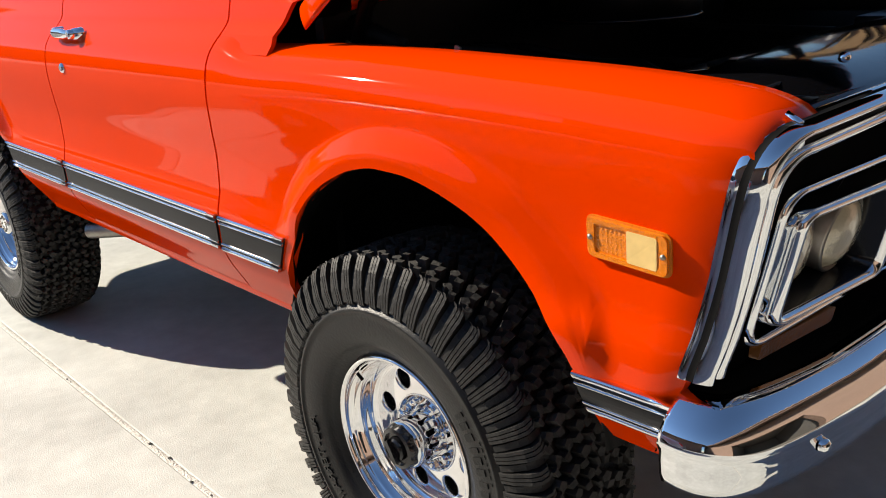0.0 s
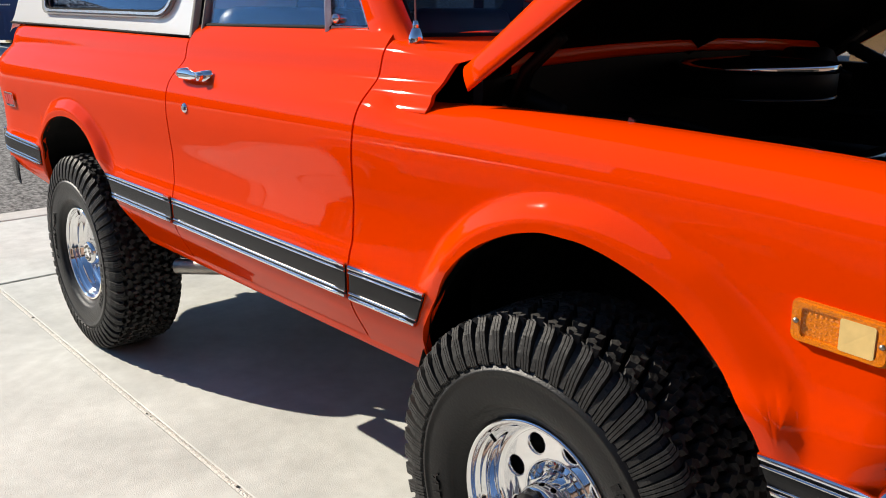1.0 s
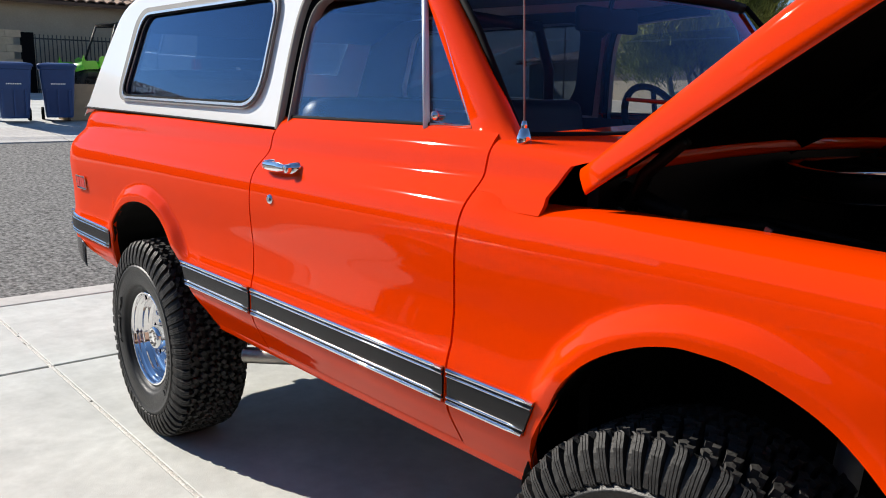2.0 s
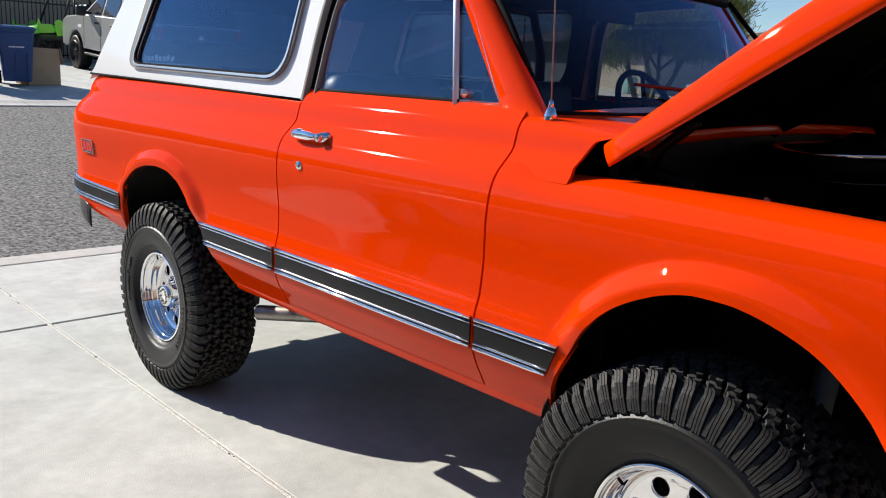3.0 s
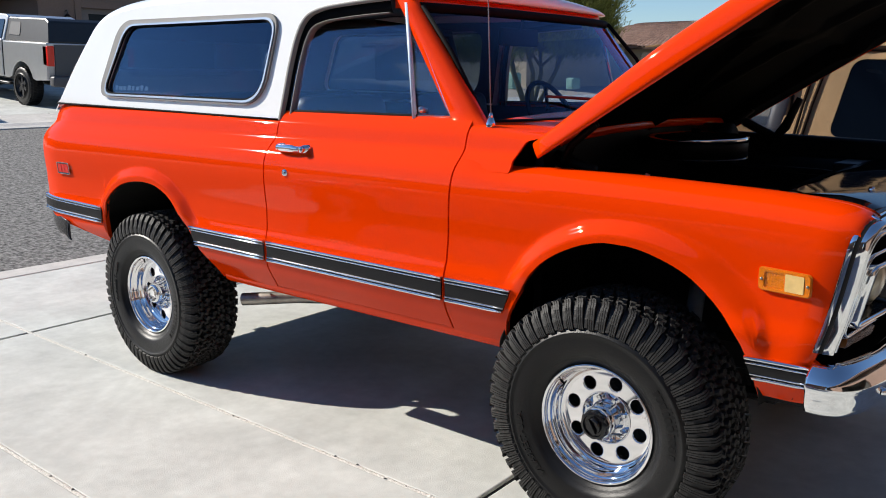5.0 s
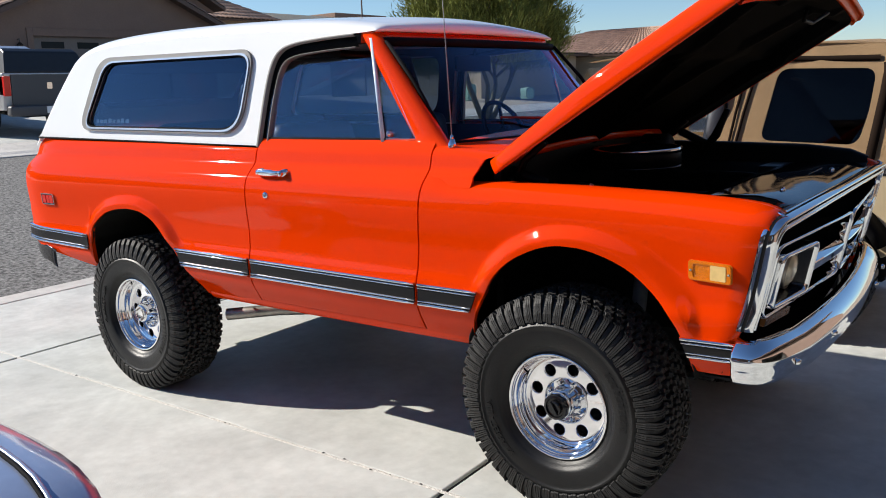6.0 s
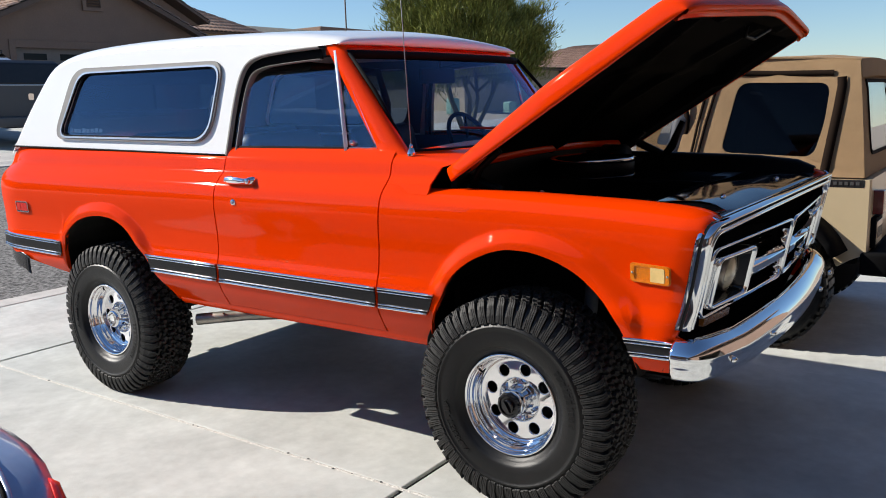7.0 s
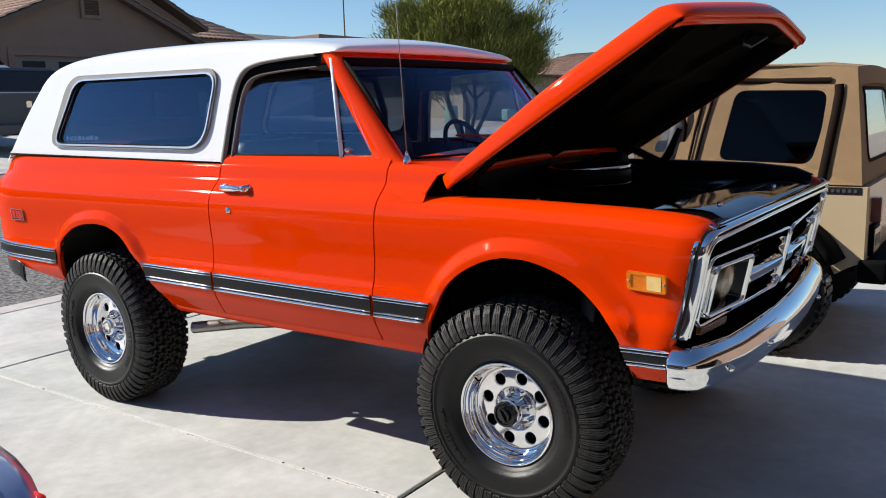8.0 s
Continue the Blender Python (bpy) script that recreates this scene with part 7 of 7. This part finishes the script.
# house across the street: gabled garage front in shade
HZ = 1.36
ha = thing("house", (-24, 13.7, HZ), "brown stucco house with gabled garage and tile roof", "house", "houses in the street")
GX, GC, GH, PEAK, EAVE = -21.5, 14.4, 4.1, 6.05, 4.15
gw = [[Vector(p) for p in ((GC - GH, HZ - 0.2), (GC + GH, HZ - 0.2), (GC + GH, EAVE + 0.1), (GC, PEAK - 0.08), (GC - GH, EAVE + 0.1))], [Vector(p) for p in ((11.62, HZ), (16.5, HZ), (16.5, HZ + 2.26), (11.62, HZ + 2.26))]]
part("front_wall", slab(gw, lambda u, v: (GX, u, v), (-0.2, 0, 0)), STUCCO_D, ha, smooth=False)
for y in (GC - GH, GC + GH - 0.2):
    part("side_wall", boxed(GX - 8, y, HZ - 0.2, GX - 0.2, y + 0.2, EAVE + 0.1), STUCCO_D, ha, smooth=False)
gd = part("garage_door", boxed(GX - 0.16, 11.62, HZ, GX - 0.12, 16.5, HZ + 2.26), DOORP, ha, "brown panelled garage door", smooth=False)
for r_ in range(4):
    for k in range(4):
        y0, z0 = 11.72 + k * 1.2, HZ + 0.06 + r_ * 0.56
        if r_ == 3:
            part("door_window", boxed(GX - 0.125, y0 + 0.2, z0 + 0.16, GX - 0.112, y0 + 0.95, z0 + 0.36), PANE, gd, "dark garage door window", smooth=False)
        else:
            part("door_panel", boxed(GX - 0.125, y0 + 0.05, z0 + 0.06, GX - 0.108, y0 + 1.05, z0 + 0.46), DOORP, gd, smooth=False, bevel=0.012)
for dims in ((GX - 0.02, 11.42, HZ, GX + 0.04, 11.62, HZ + 2.5), (GX - 0.02, 16.5, HZ, GX + 0.04, 16.7, HZ + 2.5), (GX - 0.02, 11.62, HZ + 2.26, GX + 0.04, 16.5, HZ + 2.5)):
    part("door_trim", boxed(*dims), STUCCO_D, ha, smooth=False, bevel=0.01)
vent = part("gable_vent", slab([[Vector(p) for p in ((GC - 0.42, 4.87), (GC + 0.34, 4.87), (GC + 0.34, 5.57), (GC - 0.42, 5.57))], [Vector(p) for p in ((GC - 0.30, 4.98), (GC + 0.22, 4.98), (GC + 0.22, 5.46), (GC - 0.30, 5.46))]], lambda u, v: (GX, u, v), (0.09, 0, 0)), STUCCO_D, ha, "stucco-framed attic vent", smooth=False)
for k in range(6):
    part("vent_slat", boxed(-0.045, GC - 0.30, -0.006, 0.045, GC + 0.22, 0.006, m=Matrix.Translation((GX + 0.04, 0, 5.02 + 0.08 * k)) @ Matrix.Rotation(radians(38), 4, "Y")), FASCIA, vent, smooth=False)
for s in (-1, 1):
    e0, e1 = GC + s * (GH + 0.55), GC
    z0 = EAVE - 0.12
    tile_roof(ha, (GX + 0.45, e0, z0), (GX - 8, e0, z0), (GX - 8, e1, PEAK + 0.05), (GX + 0.45, e1, PEAK + 0.05))
    bm = bmesh.new()
    v = [(GX + 0.47, e0, z0 - 0.02), (GX + 0.47, e1, PEAK + 0.03), (GX + 0.47, e1, PEAK - 0.13), (GX + 0.47, e0, z0 - 0.16)]
    vv = [bm.verts.new(p) for p in v] + [bm.verts.new((p[0] - 0.06, p[1], p[2])) for p in v]
    for f in ((0, 1, 2, 3), (7, 6, 5, 4), (0, 4, 5, 1), (1, 5, 6, 2), (2, 6, 7, 3), (3, 7, 4, 0)):
        bm.faces.new([vv[i] for i in f])
    part("rake_board", bm, FASCIA, ha, smooth=False)
bm = bmesh.new()
LM = Matrix.Translation((GX + 0.12, 11.12, HZ + 1.85))
for z0, z1, r0, r1 in ((-0.16, 0.12, 0.05, 0.09), (0.12, 0.20, 0.11, 0.03)):
    tube(bm, [LM @ Vector((0, 0, z0)), LM @ Vector((0, 0, z1))], [r0, r1], 6)
tube(bm, [LM @ Vector((0, 0, 0.2)), LM @ Vector((0, 0, 0.3)), LM @ Vector((-0.12, 0, 0.28))], 0.015, 6)
part("wall_lantern", bm, GLOSSBLACK, ha, "black wall lantern beside the garage", smooth=False)
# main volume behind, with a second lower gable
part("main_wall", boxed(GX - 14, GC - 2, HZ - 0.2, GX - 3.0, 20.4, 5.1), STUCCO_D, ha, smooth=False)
for s in (-1, 1):
    e0 = 17.4 + s * 3.9
    tile_roof(ha, (GX - 2.5, e0, 5.12), (GX - 14, e0, 5.12), (GX - 14, 17.4, 7.15), (GX - 2.5, 17.4, 7.15))
part("gable_wall", slab([[Vector(p) for p in ((13.7, 5.0), (21.1, 5.0), (17.4, 6.95))]], lambda u, v: (GX - 3.0, u, v), (-0.2, 0, 0)), STUCCO_D, ha, smooth=False)
part("left_wing_wall", boxed(GX - 10, 0.5, HZ - 0.2, GX - 2.5, GC - GH, 4.1), STUCCO_T, ha, smooth=False)
tile_roof(ha, (GX - 2.0, 0.0, 4.1), (GX - 2.0, GC - GH, 4.1), (GX - 6.2, GC - GH, 5.7), (GX - 6.2, 0.0, 5.7))
for y0 in (1.2,):
    w_ = part("window", boxed(GX - 2.52, y0, HZ + 0.9, GX - 2.46, y0 + 1.4, HZ + 2.2), WHITE, ha, "white-framed house window", smooth=False)
    part("pane", boxed(GX - 2.47, y0 + 0.06, HZ + 0.96, GX - 2.452, y0 + 1.34, HZ + 2.14), PANE, w_, smooth=False)
ha.location.y -= 0.42


def plain_house(x0, x1, y0, y1, base, eave, rise, wall_mat, label, overhang=0.5, windows=()):
    """A single-storey house with a hipped tile roof."""
    h = thing("house", ((x0 + x1) / 2, (y0 + y1) / 2, base), label, "house", "houses in the street")
    part("wall", slab([[Vector((x0, y0)), Vector((x1, y0)), Vector((x1, y1)), Vector((x0, y1))]], lambda u, v: (u, v, base), (0, 0, eave - base)), wall_mat, h, smooth=False)
    X0, X1, Y0, Y1 = x0 - overhang, x1 + overhang, y0 - overhang, y1 + overhang
    if (X1 - X0) > (Y1 - Y0):
        k = (Y1 - Y0) / 2
        r0, r1 = (X0 + k, (Y0 + Y1) / 2, eave + rise), (X1 - k, (Y0 + Y1) / 2, eave + rise)
        tile_roof(h, (X0, Y0, eave), (X1, Y0, eave), r1, r0)
        tile_roof(h, (X1, Y1, eave), (X0, Y1, eave), r0, r1)
        tile_roof(h, (X1, Y0, eave), (X1, Y1, eave), r1, (r1[0], r1[1] - 0.01, r1[2]))
        tile_roof(h, (X0, Y1, eave), (X0, Y0, eave), r0, (r0[0], r0[1] + 0.01, r0[2]))
    else:
        k = (X1 - X0) / 2
        r0, r1 = ((X0 + X1) / 2, Y0 + k, eave + rise), ((X0 + X1) / 2, Y1 - k, eave + rise)
        tile_roof(h, (X1, Y0, eave), (X1, Y1, eave), r1, r0)
        tile_roof(h, (X0, Y1, eave), (X0, Y0, eave), r0, r1)
        tile_roof(h, (X0, Y0, eave), (X1, Y0, eave), r0, (r0[0] - 0.01, r0[1], r0[2]))
        tile_roof(h, (X1, Y1, eave), (X0, Y1, eave), r1, (r1[0] + 0.01, r1[1], r1[2]))
    for dims in windows:
        w = part("window", boxed(*dims), WHITE, h, "white-framed window", smooth=False)
        ax, ay, az, bx_, by, bz = dims
        if by - ay < bx_ - ax:
            part("pane", boxed(ax + 0.06, ay - 0.012, az + 0.06, bx_ - 0.06, ay + 0.01, bz - 0.06), PANE, w, smooth=False)
        else:
            part("pane", boxed(ax - 0.012, ay + 0.06, az + 0.06, ax + 0.01, by - 0.06, bz - 0.06), PANE, w, smooth=False)
    return h


def yard_z(x, y):
    return max(ground_z(x), 0.022 * max(0.0, y - 6))


plain_house(-42, -31, 22.5, 29.6, 1.2, 5.45, 2.1, STUCCO_T, "tan stucco house with sunlit clay tile hip roof")
plain_house(-24, -10, 40.5, 50, 0.4, 3.05, 1.55, STUCCO_T, "long tan stucco house with clay tile roof", windows=((-14.4, 40.44, 1.55, -13.2, 40.52, 2.6), (-12.5, 40.44, 1.55, -11.3, 40.52, 2.6)))
plain_house(-27, -17.5, 30, 39.5, 0.3, 3.1, 1.2, STUCCO_T, "tan stucco garage wing with a tile roof")
flat = thing("flat_roof_house", (-52, 56, 1.2), "distant tan flat-roofed house with parapets", "house", "houses in the street")
# Cream lightened to carry the distance haze.
STUCCO_L = mat("hazed_cream_stucco", (0.72, 0.64, 0.52), 0.95, vary=0.05, scale=4, stain=0.06)
part("wall", boxed(-58, 41, 1.0, -48, 68, 8.0), STUCCO_L, flat, smooth=False)
part("parapet", boxed(-58.1, 53, 8.0, -47.9, 60, 8.4), STUCCO_D, flat, smooth=False, bevel=0.05)
# the truck's own garage, behind the camera, and the neighbour's house beside it
home = thing("home_garage", (9.5, 0, 0), "brown stucco garage front with its door up", "house", "houses in the street")
part("wall", slab([[Vector(p) for p in ((-9, 0), (9, 0), (9, 3.1), (-9, 3.1))], [Vector(p) for p in ((-1.9, 0.02), (3.1, 0.02), (3.1, 2.2), (-1.9, 2.2))]], lambda u, v: (8.65, u, v), (0.25, 0, 0)), STUCCO_D, home, smooth=False)
# the door is up: side walls, back wall and ceiling, coloured dark for a dim interior
DIM = mat("garage_interior", (0.14, 0.13, 0.12), 0.9, vary=0.08, stain=0.1)
for nm, dims in (("interior_wall", (8.9, -2.2, 0, 13.3, -2.0, 2.7)), ("interior_wall", (8.9, 3.2, 0, 13.3, 3.4, 2.7)), ("interior_back", (13.1, -2.0, 0, 13.3, 3.2, 2.7)), ("interior_ceiling", (8.9, -2.0, 2.6, 13.1, 3.2, 2.7)), ("interior_floor", (8.66, -2.0, -0.05, 13.1, 3.2, 0.005))):
    part(nm, boxed(*dims), DIM, home, smooth=False)
tile_roof(home, (8.1, 9.5, 3.05), (8.1, -9.5, 3.05), (13.5, -9.5, 5.2), (13.5, 9.5, 5.2))
part("back_wall", boxed(13.4, -9, 0, 13.6, 9, 5.1), STUCCO_T, home, smooth=False)
home.location.x -= 2.05
# Unseen house, added so that the truck's side reflects something dark.
plain_house(-2.2, 5.4, -19, -7.0, -0.1, 3.2, 1.0, STUCCO_D, "unseen brown stucco neighbouring house added for the truck's reflections")

# Unseen too; set where the body paint reflects a dark roofline.
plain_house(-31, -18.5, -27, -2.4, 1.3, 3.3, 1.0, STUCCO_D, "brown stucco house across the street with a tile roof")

# utility cabinet in the gravel yard
UX, UY = -17.0, 28.3
UCZ = yard_z(UX, UY) - 0.05
UGREEN = mat("utility_green", (0.25, 0.42, 0.34), 0.5, vary=0.06)
for dx, dy, k in ((0, 0, 0.66), (2.6, 0.6, 0.45)):
    uc = thing("utility_cabinet", (UX + dx, UY + dy, UCZ), "pale green metal utility cabinet in the gravel yard", "utility box", "utility cabinets")
    x0, y0 = UX + dx, UY + dy
    part("body", boxed(x0 - 0.17, y0 - 0.3, UCZ, x0 + 0.17, y0 + 0.3, UCZ + 1.0 * k), UGREEN, uc, smooth=False, bevel=0.03)
    part("lid", boxed(x0 - 0.19, y0 - 0.19, UCZ + 1.0 * k, x0 + 0.19, y0 + 0.19, UCZ + 1.06 * k), UGREEN, uc, smooth=False, bevel=0.02)
    part("door", boxed(x0 - 0.13, y0 - 0.32, UCZ + 0.1, x0 + 0.13, y0 - 0.3, UCZ + 0.9 * k), UGREEN, uc, smooth=False, bevel=0.01)
mast = thing("radio_mast", (-22.2, 27.3, 0), "thin dark antenna mast behind the roofline", "mast")
bm = bmesh.new()
tube(bm, [(-22.2, 27.3, 0.5), (-22.2, 27.3, 9.5)], [0.04, 0.03], 8)
part("pole", bm, FASCIA, mast)


# ---- palo verde tree and shrubs ----
LEAF = mat("palo_verde_foliage", (0.19, 0.20, 0.045), 0.7, vary=0.35, scale=3, island=0.45, spec=0.2)
BARK = mat("green_bark", (0.13, 0.12, 0.06), 0.8, vary=0.25, scale=12, bump=0.5, bscale=40)


def twiggy_tree(name, at, height, spread, seed, label, material, blades=16000, base=0.25):
    """Several leaning trunks, forked limbs and a crown of thin upright twigs with small leaves."""
    rs = random.Random(seed)
    t = thing(name, at, label, "tree")
    at = Vector(at)
    bm = bmesh.new()
    tips = []
    for k in range(5):
        a = 2 * math.pi * (k + rs.random() * 0.6) / 5
        lean = 0.25 + 0.5 * rs.random()
        p = at + Vector((0.1 * math.cos(a), 0.1 * math.sin(a), -0.05))
        top = at + Vector((math.cos(a) * spread * 0.42 * lean, math.sin(a) * spread * 0.42 * lean, height * 0.45))
        mid = p.lerp(top, 0.5) + Vector((rs.uniform(-0.15, 0.15), rs.uniform(-0.15, 0.15), 0.1))
        tube(bm, [p, mid, top], [0.09, 0.065, 0.045], 8)
        for j in range(7):
            b = a + rs.uniform(-1.3, 1.3)
            st = mid.lerp(top, rs.random())
            r = spread * (0.25 + 0.25 * rs.random())
            e = at + Vector((math.cos(b) * r, math.sin(b) * r, height * rs.uniform(0.45, 0.9)))
            m_ = st.lerp(e, 0.5) + Vector((rs.uniform(-0.3, 0.3), rs.uniform(-0.3, 0.3), 0.2))
            tube(bm, [st, m_, e], [0.045, 0.03, 0.012], 6)
            tips += [st.lerp(m_, 0.7), m_, m_.lerp(e, 0.5), e]
    part("trunk", bm, BARK, t)
    verts, faces = [], []
    clumps = []
    for k in range(150):
        a, u = rs.uniform(0, 2 * math.pi), rs.uniform(-0.35, 1)
        rr = math.sqrt(max(0.0, 1 - max(u, 0) ** 2 * 0.85)) * rs.uniform(0.55, 1.0) * (1 if u > 0 else 0.85)
        clumps.append((at + Vector((math.cos(a) * rr * spread / 2, math.sin(a) * rr * spread / 2, height * (base + 0.32) + u * height * (0.62 - base) * rs.uniform(0.8, 1.05))), rs.uniform(0.25, 0.6)))
    clumps += [(p, 0.4) for p in tips]
    for k in range(blades):
        c, sz = clumps[int(rs.random() * len(clumps))]
        off = Vector((rs.gauss(0, 1), rs.gauss(0, 1), rs.gauss(0, 0.8))) * sz * 0.5
        p = c + off
        out = Vector((p.x - at.x, p.y - at.y, 0))
        out = out.normalized() if out.length > 0 else Vector((1, 0, 0))
        d = (out * rs.uniform(0.1, 0.8) + Vector((rs.uniform(-0.5, 0.5), rs.uniform(-0.5, 0.5), rs.uniform(0.2, 1.2)))).normalized()
        L = rs.uniform(0.07, 0.26)
        w = d.cross(Vector((rs.uniform(-1, 1), rs.uniform(-1, 1), rs.uniform(-1, 1)))).normalized() * rs.uniform(0.005, 0.013)
        i = len(verts)
        verts += [p - w, p + w, p + d * L * 0.6 + w * 0.9, p + d * L, p + d * L * 0.6 - w * 0.9]
        faces.append((i, i + 1, i + 2, i + 3, i + 4))
    me = bpy.data.meshes.new("crown")
    me.from_pydata(verts, [], faces)
    me.materials.append(material)
    cr = new("crown", me)
    cr.parent = t
    cr.matrix_parent_inverse = Matrix.Translation(-t.location)
    return t


twiggy_tree("palo_verde_tree", (-10.3, 19.4, yard_z(-10.3, 19.4) - 0.05), 4.75, 5.1, 11, "spreading green palo verde tree in a gravel yard", LEAF, 120000, 0.18)
